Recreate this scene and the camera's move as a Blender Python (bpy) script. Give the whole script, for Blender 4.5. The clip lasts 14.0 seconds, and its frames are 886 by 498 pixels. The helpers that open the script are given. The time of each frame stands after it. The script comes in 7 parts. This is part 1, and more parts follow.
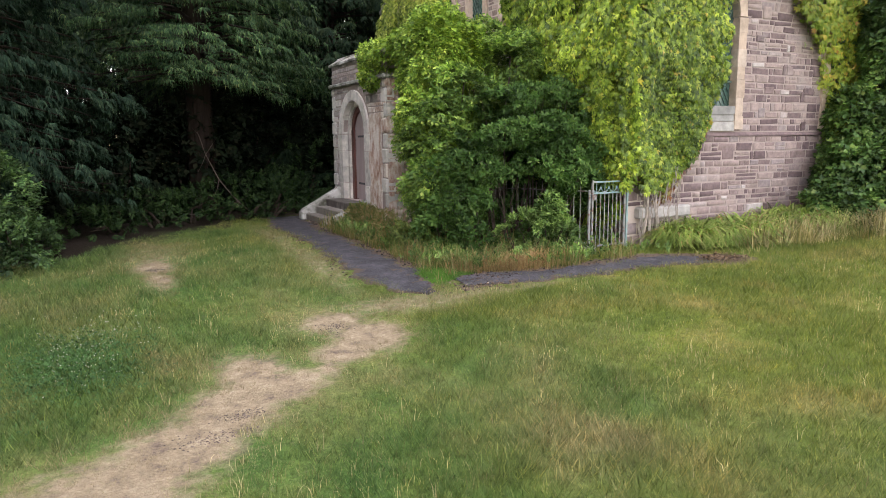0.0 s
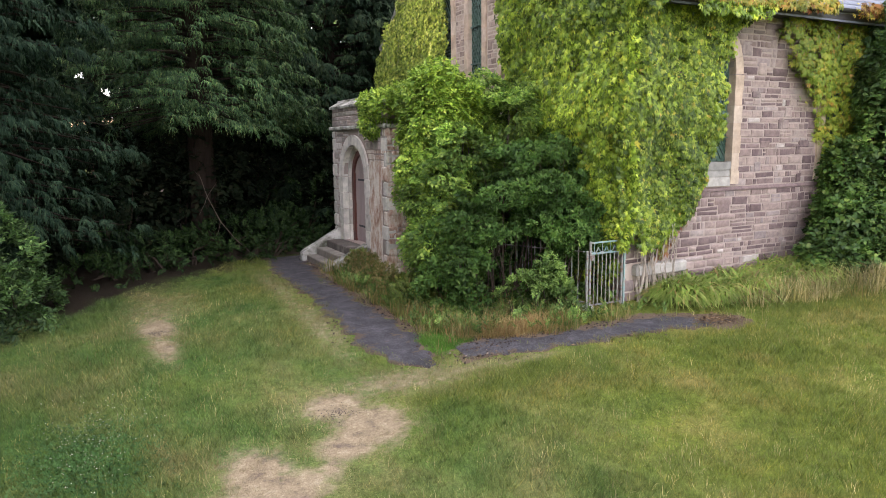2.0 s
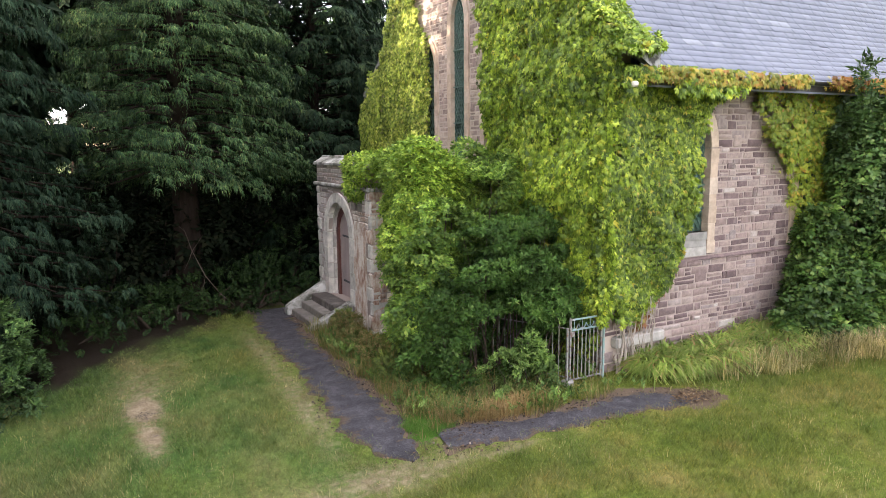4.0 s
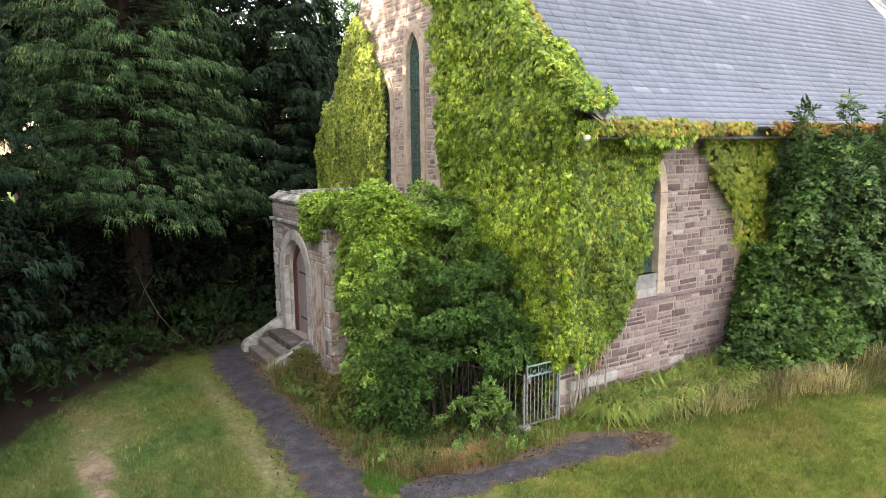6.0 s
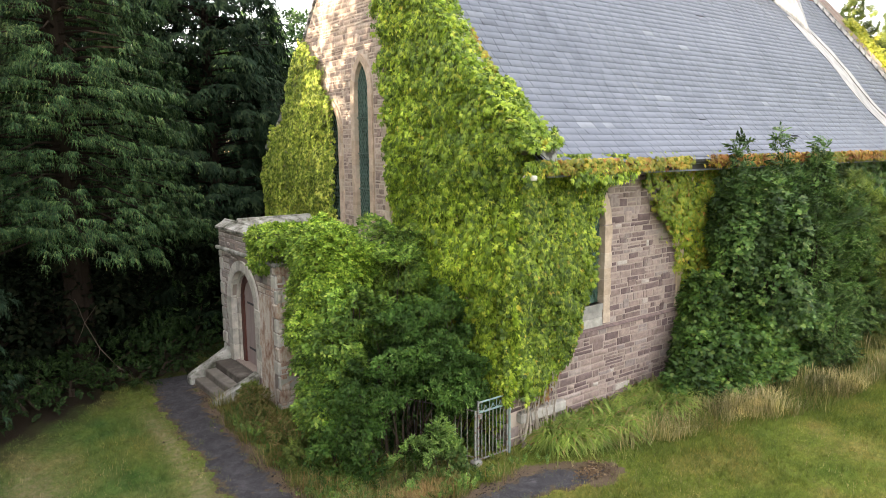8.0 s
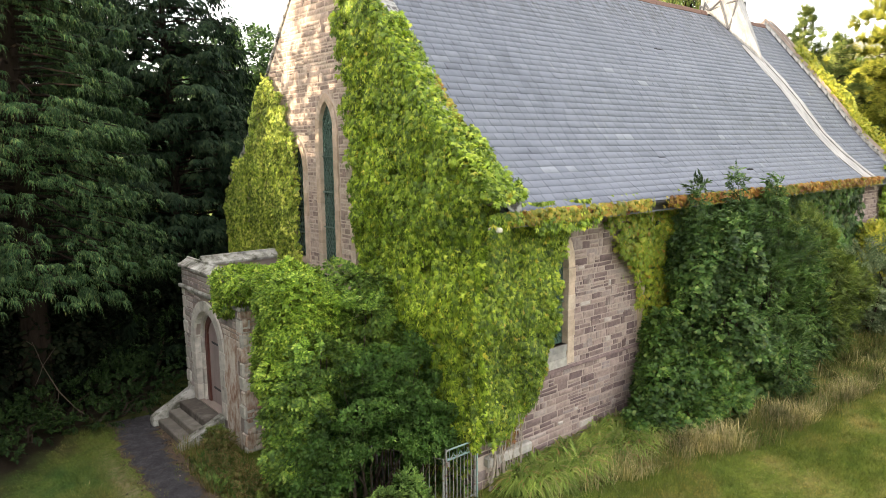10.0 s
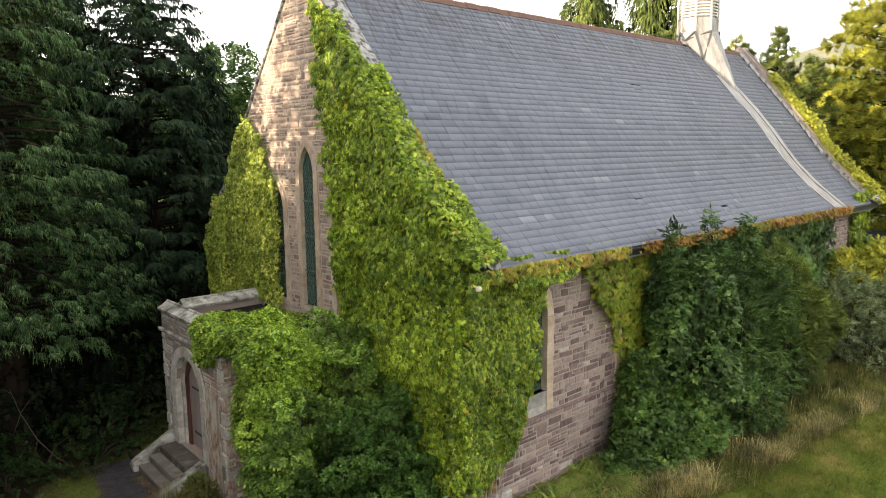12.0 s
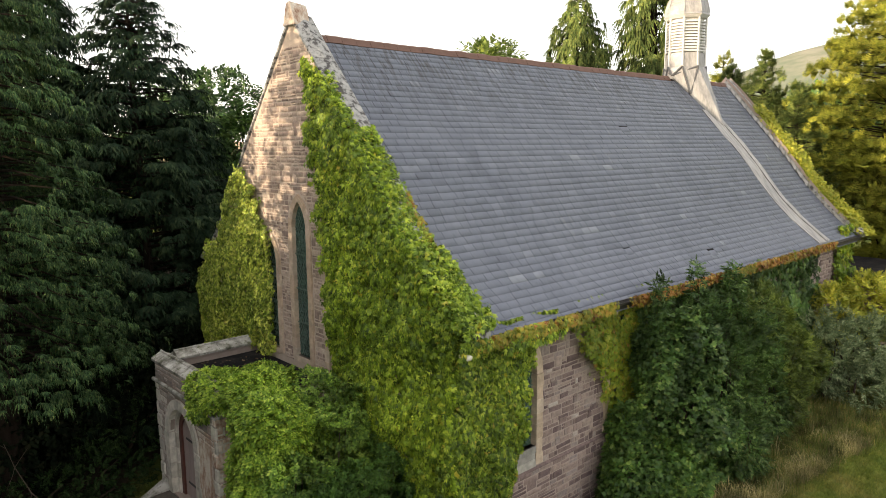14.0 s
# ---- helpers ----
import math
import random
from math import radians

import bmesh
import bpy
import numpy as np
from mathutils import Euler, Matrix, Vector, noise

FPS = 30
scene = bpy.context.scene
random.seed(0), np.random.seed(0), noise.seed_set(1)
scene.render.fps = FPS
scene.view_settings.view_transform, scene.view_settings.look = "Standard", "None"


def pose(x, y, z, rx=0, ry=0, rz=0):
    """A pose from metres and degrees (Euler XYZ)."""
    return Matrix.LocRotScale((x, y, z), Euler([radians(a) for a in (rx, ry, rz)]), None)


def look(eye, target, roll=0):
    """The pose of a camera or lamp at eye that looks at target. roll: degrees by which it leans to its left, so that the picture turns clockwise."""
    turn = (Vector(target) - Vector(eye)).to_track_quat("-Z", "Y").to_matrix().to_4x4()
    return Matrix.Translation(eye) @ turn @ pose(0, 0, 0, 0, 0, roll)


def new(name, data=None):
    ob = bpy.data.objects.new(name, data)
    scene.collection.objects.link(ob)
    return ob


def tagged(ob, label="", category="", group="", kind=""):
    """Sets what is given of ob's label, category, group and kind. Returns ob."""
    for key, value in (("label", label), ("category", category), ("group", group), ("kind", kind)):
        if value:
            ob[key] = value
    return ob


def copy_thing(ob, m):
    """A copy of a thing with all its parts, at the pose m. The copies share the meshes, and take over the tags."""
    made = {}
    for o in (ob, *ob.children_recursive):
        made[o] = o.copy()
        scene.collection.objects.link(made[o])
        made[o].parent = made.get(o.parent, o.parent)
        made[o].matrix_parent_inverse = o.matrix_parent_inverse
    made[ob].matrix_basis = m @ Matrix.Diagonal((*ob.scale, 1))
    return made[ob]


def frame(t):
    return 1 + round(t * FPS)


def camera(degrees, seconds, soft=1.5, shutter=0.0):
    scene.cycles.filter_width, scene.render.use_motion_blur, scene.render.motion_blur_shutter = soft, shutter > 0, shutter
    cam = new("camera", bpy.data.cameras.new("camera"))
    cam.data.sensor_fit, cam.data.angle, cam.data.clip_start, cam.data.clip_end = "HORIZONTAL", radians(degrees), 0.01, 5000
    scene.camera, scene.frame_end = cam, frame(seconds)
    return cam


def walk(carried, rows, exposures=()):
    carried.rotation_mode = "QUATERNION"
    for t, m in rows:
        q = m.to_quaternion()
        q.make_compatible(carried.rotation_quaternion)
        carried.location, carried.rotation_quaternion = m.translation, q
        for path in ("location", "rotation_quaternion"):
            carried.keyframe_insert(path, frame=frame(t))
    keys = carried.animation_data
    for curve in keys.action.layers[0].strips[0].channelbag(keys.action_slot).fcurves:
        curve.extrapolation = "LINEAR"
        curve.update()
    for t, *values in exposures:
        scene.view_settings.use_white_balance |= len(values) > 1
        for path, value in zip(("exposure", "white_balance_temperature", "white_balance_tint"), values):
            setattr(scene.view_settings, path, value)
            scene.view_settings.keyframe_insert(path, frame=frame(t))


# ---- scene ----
cam = camera(65.8, 14.0, soft=0.75)
METRES, EYE, TILT, LEAN, TURN = 7.5, 2.0, -9.0, 0.6, -27.6
ROWS = [
    (0.0, 0.0, 0.0, 0.0, 0.0, 0.0, -0.0),
    (0.5, -0.001, -0.0047, 0.0297, -0.04, 0.01, -0.01),
    (1.0, -0.002, -0.0099, 0.0623, -0.05, 0.04, -0.0),
    (1.5, -0.0031, -0.0153, 0.0996, -0.09, 0.1, -0.01),
    (2.0, -0.0028, -0.022, 0.1397, -0.11, 0.15, -0.01),
    (2.5, 0.0003, -0.0309, 0.1844, -0.19, 0.21, -0.01),
    (3.0, 0.002, -0.0393, 0.2305, -0.48, 0.26, 0.03),
    (5.5, -0.0007, -0.0695, 0.4296, -3.8, 0.34, 0.53),
    (6.0, -0.0006, -0.0707, 0.4451, -4.98, 0.37, 0.71),
    (6.5, -0.0009, -0.0725, 0.4624, -6.17, 0.35, 0.9),
    (7.0, -0.0015, -0.074, 0.4835, -7.34, 0.36, 1.09),
    (7.5, -0.0021, -0.0777, 0.5113, -8.36, 0.35, 1.24),
    (8.0, -0.0044, -0.0821, 0.5393, -9.27, 0.37, 1.37),
    (10.5, -0.011, -0.1023, 0.6995, -12.77, 0.34, 1.9),
    (11.0, -0.0101, -0.1081, 0.7347, -13.13, 0.35, 1.97),
    (11.5, -0.0087, -0.1136, 0.7721, -13.45, 0.37, 2.03),
    (12.0, -0.0085, -0.1202, 0.8097, -13.87, 0.38, 2.09),
    (12.5, -0.0088, -0.1282, 0.8498, -14.21, 0.39, 2.16),
    (13.0, -0.0082, -0.1374, 0.894, -14.44, 0.4, 2.2),
    (13.5, -0.0089, -0.1466, 0.9406, -14.54, 0.4, 2.2),
    (14.0, -0.0106, -0.156, 0.9867, -14.62, 0.4, 2.22),
]
EXPOSURES = [(0.0, 2.5, 6000, 19), (3.0, 2.5, 5950, 19), (6.0, 2.46, 6120, 15), (8.0, 2.3, 6280, 11), (11.0, 1.94, 6450, 10), (14.0, 1.28, 6520, 10)]
walk(cam, [(t, pose(0, 0, EYE, TILT, LEAN, TURN) @ pose(METRES * x, METRES * y, METRES * z, 90 + pitch, roll, yaw)) for t, x, y, z, yaw, pitch, roll in ROWS], exposures=EXPOSURES)


# ---- light ----
SUN_AZ = radians(168.5)      # compass of the sun in the plan: 180 is the gable's own facing
SUN_EL = radians(12.0)
world = bpy.data.worlds.new("sky")
scene.world = world
world.use_nodes = True
wn = world.node_tree
sky = wn.nodes.new("ShaderNodeTexSky")
sky.sky_type, sky.sun_disc = "NISHITA", False
sky.sun_elevation, sky.sun_rotation = SUN_EL, math.pi / 2 - SUN_AZ
sky.air_density, sky.dust_density, sky.ozone_density = 1.0, 2.5, 1.0
haze = wn.nodes.new("ShaderNodeMixRGB")
haze.inputs[0].default_value = 0.55
haze.inputs[2].default_value = (7.2, 6.6, 5.9, 1)
wn.links.new(sky.outputs[0], haze.inputs[1])
wn.links.new(haze.outputs[0], wn.nodes["Background"].inputs[0])
wn.nodes["Background"].inputs[1].default_value = 0.15
sun = new("sun", bpy.data.lights.new("sun", "SUN"))
sun.data.energy, sun.data.angle, sun.data.color = 3.2, radians(0.6), (1.0, 0.80, 0.55)
sun.matrix_world = look((0, 0, 30), (-math.cos(SUN_AZ) * math.cos(SUN_EL), -math.sin(SUN_AZ) * math.cos(SUN_EL), 30 - math.sin(SUN_EL)))

# ---- materials ----


class Mat:
    """A small builder of node materials."""

    def __init__(self, name, rough=0.8, metal=0.0, spec=0.3):
        self.m = bpy.data.materials.new(name)
        self.m.use_nodes = True
        self.t = self.m.node_tree
        self.b = self.t.nodes["Principled BSDF"]
        self.b.inputs["Roughness"].default_value = rough
        self.b.inputs["Metallic"].default_value = metal
        self.b.inputs["Specular IOR Level"].default_value = spec

    def n(self, kind, **kw):
        node = self.t.nodes.new("ShaderNode" + kind)
        for k, v in kw.items():
            setattr(node, k, v)
        return node

    def link(self, a, b):
        self.t.links.new(a, b)

    def pos(self):
        return self.n("NewGeometry").outputs["Position"]

    def noise(self, scale, detail=4, rough=0.6, vec=None, stretch=None):
        tex = self.n("TexNoise")
        tex.inputs["Scale"].default_value = scale
        tex.inputs["Detail"].default_value = detail
        tex.inputs["Roughness"].default_value = rough
        v = vec or self.pos()
        if stretch:
            mp = self.n("Mapping")
            mp.inputs["Scale"].default_value = stretch
            self.link(v, mp.inputs[0])
            v = mp.outputs[0]
        self.link(v, tex.inputs["Vector"])
        return tex.outputs["Fac"]

    def ramp(self, fac, stops):
        r = self.n("ValToRGB")
        e = r.color_ramp.elements
        while len(e) < len(stops):
            e.new(0.5)
        for el, (p, c) in zip(e, stops):
            el.position, el.color = p, (*c, 1) if len(c) == 3 else c
        self.link(fac, r.inputs[0])
        return r.outputs[0]

    def mix(self, fac, a, b, blend="MIX"):
        x = self.n("MixRGB", blend_type=blend)
        for i, v in ((0, fac), (1, a), (2, b)):
            if hasattr(v, "links"):
                self.link(v, x.inputs[i])
            elif i == 0:
                x.inputs[0].default_value = v
            else:
                x.inputs[i].default_value = (*v, 1)
        return x.outputs[0]

    def color(self, out):
        self.link(out, self.b.inputs["Base Color"])
        return self

    def rough(self, out):
        self.link(out, self.b.inputs["Roughness"])
        return self

    def bump(self, fac, strength=0.4, dist=0.02):
        x = self.n("Bump")
        x.inputs["Strength"].default_value = strength
        x.inputs["Distance"].default_value = dist
        self.link(fac, x.inputs["Height"])
        self.link(x.outputs[0], self.b.inputs["Normal"])
        return self

    def island(self):
        return self.n("NewGeometry").outputs["Random Per Island"]

    def piece(self):
        """A random value for each object and each loose island."""
        a = self.n("Math", operation="ADD")
        self.link(self.island(), a.inputs[0])
        self.link(self.n("ObjectInfo").outputs["Random"], a.inputs[1])
        f = self.n("Math", operation="FRACT")
        self.link(a.outputs[0], f.inputs[0])
        return f.outputs[0]

    def translucent(self, amount, out):
        tr = self.n("BsdfTranslucent")
        self.link(out, tr.inputs[0])
        mx = self.n("MixShader")
        mx.inputs[0].default_value = amount
        self.link(self.b.outputs[0], mx.inputs[1])
        self.link(tr.outputs[0], mx.inputs[2])
        self.link(mx.outputs[0], self.t.nodes["Material Output"].inputs[0])
        return self


def leaf_mat(name, stops, rough=0.5, big=0.35, trans=0.25, patch=None, spec=0.3, fine=0.0, mottle=1.0):
    """Foliage: each leaf its own tint, with slow patches over the whole plant."""
    k = Mat(name, rough, spec=spec)
    c = k.ramp(k.island(), stops)
    if fine:
        c = k.mix(1.0, c, k.ramp(k.noise(fine, 3), [(0.34, tuple(1 - mottle * v for v in (0.55, 0.53, 0.55))), (0.5, (0.97, 0.97, 0.97)), (0.66, tuple(1 + mottle * v for v in (0.7, 0.65, 0.5)))]), "MULTIPLY")
    slow = k.ramp(k.noise(big, 3), [(0.35, (0.62, 0.66, 0.6)), (0.65, (1.25, 1.2, 1.1))])
    c = k.mix(1.0, c, slow, "MULTIPLY")
    if patch:
        c = k.mix(k.ramp(k.noise(patch[0], 4), [(patch[1], (0, 0, 0)), (patch[1] + 0.08, (1, 1, 1))]), c, patch[2])
    return k.color(c).translucent(trans, c).m


def stone_mat(name, stops, lichen=0.5, scale=9.0):
    k = Mat(name, 0.9, spec=0.2)
    c = k.ramp(k.piece(), stops)
    c = k.mix(1.0, c, k.ramp(k.noise(scale, 6), [(0.3, (0.72, 0.72, 0.72)), (0.7, (1.22, 1.2, 1.18))]), "MULTIPLY")
    c = k.mix(k.ramp(k.noise(1.3, 5), [(lichen, (0, 0, 0)), (lichen + 0.2, (0.6, 0.6, 0.6))]), c, (0.36, 0.33, 0.30))
    return k.color(c).bump(k.noise(45, 6), 0.5, 0.01).m


RUBBLE = stone_mat("rubble_stone", [(0.0, (0.130, 0.094, 0.094)), (0.2, (0.165, 0.122, 0.120)), (0.38, (0.220, 0.166, 0.156)), (0.6, (0.280, 0.218, 0.198)), (0.8, (0.325, 0.260, 0.232)), (0.92, (0.245, 0.205, 0.200)), (0.97, (0.36, 0.305, 0.28)), (1.0, (0.44, 0.40, 0.37))], 0.56)
GABLESTONE = stone_mat("gable_stone", [(0.0, (0.235, 0.182, 0.160)), (0.3, (0.325, 0.255, 0.222)), (0.7, (0.410, 0.330, 0.282)), (0.95, (0.46, 0.38, 0.32)), (1.0, (0.50, 0.43, 0.37))], 0.56)
k = Mat("gable_mortar", 0.95, spec=0.1)
GABLEMORTAR = k.color(k.mix(k.noise(6, 5), (0.41, 0.335, 0.285), (0.53, 0.45, 0.38))).bump(k.noise(60), 0.5, 0.01).m
k = Mat("mortar", 0.95, spec=0.1)
MORTAR = k.color(k.mix(k.noise(6, 5), (0.285, 0.228, 0.205), (0.385, 0.318, 0.285))).bump(k.noise(60), 0.5, 0.01).m
PORCHSTONE = stone_mat("porch_stone", [(0.0, (0.24, 0.21, 0.20)), (0.3, (0.36, 0.32, 0.295)), (0.7, (0.48, 0.43, 0.40)), (0.9, (0.40, 0.32, 0.29)), (1.0, (0.60, 0.56, 0.52))], 0.5)
ASHLAR = stone_mat("dressed_stone", [(0.0, (0.43, 0.34, 0.26)), (0.4, (0.46, 0.365, 0.28)), (0.7, (0.48, 0.39, 0.31)), (1.0, (0.50, 0.42, 0.345))], 0.6, 5)
GREYSTONE = stone_mat("weathered_stone", [(0.0, (0.42, 0.405, 0.365)), (0.5, (0.55, 0.525, 0.475)), (1.0, (0.63, 0.605, 0.555))], 0.55, 6)
SILLSTONE = stone_mat("sill_stone", [(0.0, (0.24, 0.235, 0.22)), (0.5, (0.32, 0.305, 0.28)), (1.0, (0.38, 0.365, 0.335))], 0.55, 6)
STEPSTONE = stone_mat("step_stone", [(0.0, (0.10, 0.088, 0.078)), (0.5, (0.145, 0.13, 0.115)), (1.0, (0.19, 0.175, 0.152))], 0.55, 5)
k = Mat("lichened_coping", 0.95, spec=0.15)
c = k.ramp(k.noise(6.5, 6, 0.65), [(0.42, (0.09, 0.085, 0.085)), (0.5, (0.30, 0.30, 0.295)), (0.75, (0.44, 0.43, 0.41))])
c = k.mix(k.ramp(k.noise(2.1, 4), [(0.68, (0, 0, 0)), (0.78, (0.55, 0.55, 0.55))]), c, (0.30, 0.19, 0.11))
COPING = k.color(c).bump(k.noise(25), 0.5, 0.02).m
k = Mat("mossy_coping", 0.95, spec=0.12)
c = k.ramp(k.noise(2.6, 6, 0.65), [(0.36, (0.09, 0.09, 0.07)), (0.45, (0.23, 0.225, 0.20)), (0.55, (0.37, 0.36, 0.33)), (0.68, (0.56, 0.55, 0.52))])
c = k.mix(k.ramp(k.noise(9, 5), [(0.56, (0, 0, 0)), (0.66, (0.7, 0.7, 0.7))]), c, (0.09, 0.10, 0.045))
MOSSCOPING = k.color(c).bump(k.noise(22, 6), 0.7, 0.02).m
k = Mat("flaking_sandstone", 0.95, spec=0.12)
c = k.ramp(k.noise(5, 6, 0.7, stretch=(1, 1, 0.45)), [(0.30, (0.20, 0.118, 0.086)), (0.41, (0.38, 0.25, 0.19)), (0.48, (0.49, 0.385, 0.31)), (0.58, (0.63, 0.57, 0.50))])
FLAKING = k.color(c).bump(k.noise(11, 6, 0.7), 0.9, 0.03).m

k = Mat("roof_slate", 0.5, spec=0.5)
c = k.ramp(k.piece(), [(0.0, (0.108, 0.121, 0.160)), (0.05, (0.125, 0.139, 0.182)), (0.5, (0.132, 0.147, 0.192)), (0.95, (0.139, 0.155, 0.201)), (0.990, (0.160, 0.177, 0.222)), (1.0, (0.21, 0.23, 0.27))])
c = k.mix(1.0, c, k.ramp(k.noise(0.9, 6, 0.68, stretch=(1, 0.5, 0.5)), [(0.30, (0.76, 0.77, 0.79)), (0.44, (0.95, 0.95, 0.96)), (0.7, (1.09, 1.08, 1.06))]), "MULTIPLY")
c = k.mix(k.ramp(k.noise(2.5, 7, 0.7, stretch=(1, 0.3, 0.3)), [(0.60, (0, 0, 0)), (0.70, (0.42, 0.42, 0.42))]), c, (0.25, 0.265, 0.28))
c = k.mix(1.0, c, k.ramp(k.noise(1.6, 6, 0.7, stretch=(2.4, 0.16, 0.16)), [(0.34, (0.93, 0.93, 0.94)), (0.5, (1.0, 1.0, 1.0)), (0.68, (1.03, 1.03, 1.02))]), "MULTIPLY")
sep = k.n("SeparateXYZ")
k.link(k.pos(), sep.inputs[0])
high = k.n("MapRange")
k.link(sep.outputs[2], high.inputs[0])
high.inputs[1].default_value, high.inputs[2].default_value = 9.9, 11.8
worn = k.ramp(k.noise(7.0, 5, 0.6, stretch=(1.6, 0.22, 0.22)), [(0.50, (0, 0, 0)), (0.57, (1, 1, 1))])
c = k.mix(1.0, c, k.ramp(k.noise(5.0, 6, 0.7), [(0.30, (0.62, 0.62, 0.64)), (0.38, (1.0, 1.0, 1.0)), (0.68, (1.0, 1.0, 1.0)), (0.76, (1.22, 1.22, 1.2))]), "MULTIPLY")
c = k.mix(k.mix(1.0, worn, high.outputs[0], "MULTIPLY"), c, (0.075, 0.080, 0.098))
SLATE = k.color(c).rough(k.ramp(k.noise(8), [(0.3, (0.46,) * 3), (0.7, (0.60,) * 3)])).bump(k.noise(30, 5, stretch=(1, 0.4, 0.4)), 0.2, 0.008).m

k = Mat("terracotta", 0.85)
TERRA = k.color(k.mix(k.noise(4, 5), (0.10, 0.056, 0.045), (0.19, 0.115, 0.092))).bump(k.noise(30), 0.3).m
k = Mat("lead_sheet", 0.55, 0.0, 0.5)
LEAD = k.color(k.ramp(k.noise(3.2, 7, 0.7, stretch=(2.6, 0.5, 0.5)), [(0.36, (0.20, 0.195, 0.195)), (0.5, (0.30, 0.29, 0.285)), (0.66, (0.41, 0.395, 0.385))])).bump(k.noise(8), 0.3, 0.02).m
k = Mat("dark_lead_roll", 0.6, 0.0, 0.4)
LEADROLL = k.color(k.mix(k.noise(9, 5), (0.06, 0.06, 0.065), (0.13, 0.13, 0.135))).m
k = Mat("white_timber", 0.6)
WHITEWOOD = k.color(k.mix(k.noise(7, 5, stretch=(1, 1, 6)), (0.50, 0.49, 0.475), (0.70, 0.68, 0.66))).m
k = Mat("dark_lead_flat", 0.85, spec=0.1)
FLATROOF = k.color(k.ramp(k.noise(2.2, 6), [(0.4, (0.008, 0.008, 0.010)), (0.6, (0.022, 0.020, 0.020)), (0.72, (0.06, 0.05, 0.042))])).bump(k.noise(12), 0.4, 0.02).m
k = Mat("red_door_paint", 0.55)
REDPAINT = k.color(k.mix(k.noise(7, 5, stretch=(1, 1, 0.15)), (0.07, 0.022, 0.018), (0.16, 0.065, 0.05))).bump(k.noise(20, stretch=(1, 1, 0.1)), 0.3).m
k = Mat("weathered_door", 0.8)
OLDDOOR = k.color(k.mix(k.noise(5, 5, stretch=(1, 1, 0.2)), (0.26, 0.20, 0.19), (0.42, 0.35, 0.335))).bump(k.noise(20, stretch=(1, 1, 0.1)), 0.3).m
k = Mat("iron_paint", 0.55, 0.1, 0.4)
c = k.mix(k.ramp(k.noise(14, 5), [(0.52, (0, 0, 0)), (0.6, (1, 1, 1))]), (0.21, 0.215, 0.20), (0.13, 0.08, 0.06))
IRON = k.color(c).bump(k.noise(60), 0.3, 0.004).m
k = Mat("iron_green", 0.5, 0.1, 0.4)
GREENIRON = k.color(k.mix(k.ramp(k.noise(12, 5), [(0.5, (0, 0, 0)), (0.62, (1, 1, 1))]), (0.22, 0.33, 0.31), (0.30, 0.29, 0.25))).m
k = Mat("gutter_iron", 0.5, 0.2)
GUTTER = k.color(k.mix(k.noise(9), (0.018, 0.018, 0.02), (0.06, 0.055, 0.055))).m
k = Mat("window_lead", 0.6, 0.6)
CAME = k.color(k.mix(k.noise(20), (0.10, 0.16, 0.135), (0.18, 0.25, 0.22))).m
k = Mat("old_glass", 0.2, 0.0, 0.5)
k.b.inputs["Transmission Weight"].default_value = 0.35
GLASS = k.color(k.mix(k.noise(3), (0.05, 0.11, 0.085), (0.11, 0.18, 0.15))).rough(k.mix(k.noise(6), (0.08,) * 3, (0.25,) * 3)).bump(k.noise(9, 2), 0.15, 0.02).m
k = Mat("dark_interior", 0.9)
INSIDE = k.color(k.mix(k.noise(2), (0.10, 0.09, 0.08), (0.16, 0.15, 0.13))).m
k = Mat("bark", 0.95, spec=0.1)
BARK = k.color(k.mix(k.noise(4, 6, stretch=(3, 3, 0.6)), (0.026, 0.019, 0.014), (0.085, 0.064, 0.05))).bump(k.noise(9, 6, stretch=(3, 3, 0.5)), 0.9, 0.04).m
# BARK again, darkened so conifer trunks carry deep shade in their colour
k = Mat("shaded_bark", 0.95, spec=0.05)
SHADEBARK = k.color(k.mix(k.noise(4, 6, stretch=(3, 3, 0.6)), (0.012, 0.009, 0.007), (0.040, 0.030, 0.024))).bump(k.noise(9, 6, stretch=(3, 3, 0.5)), 0.9, 0.04).m
k = Mat("dead_wood", 0.9)
DEADWOOD = k.color(k.mix(k.noise(9, 5), (0.05, 0.036, 0.028), (0.12, 0.092, 0.072))).m
k = Mat("grey_stem", 0.9)
DRYSTEM = k.color(k.mix(k.noise(9, 5), (0.22, 0.185, 0.15), (0.42, 0.365, 0.305))).m


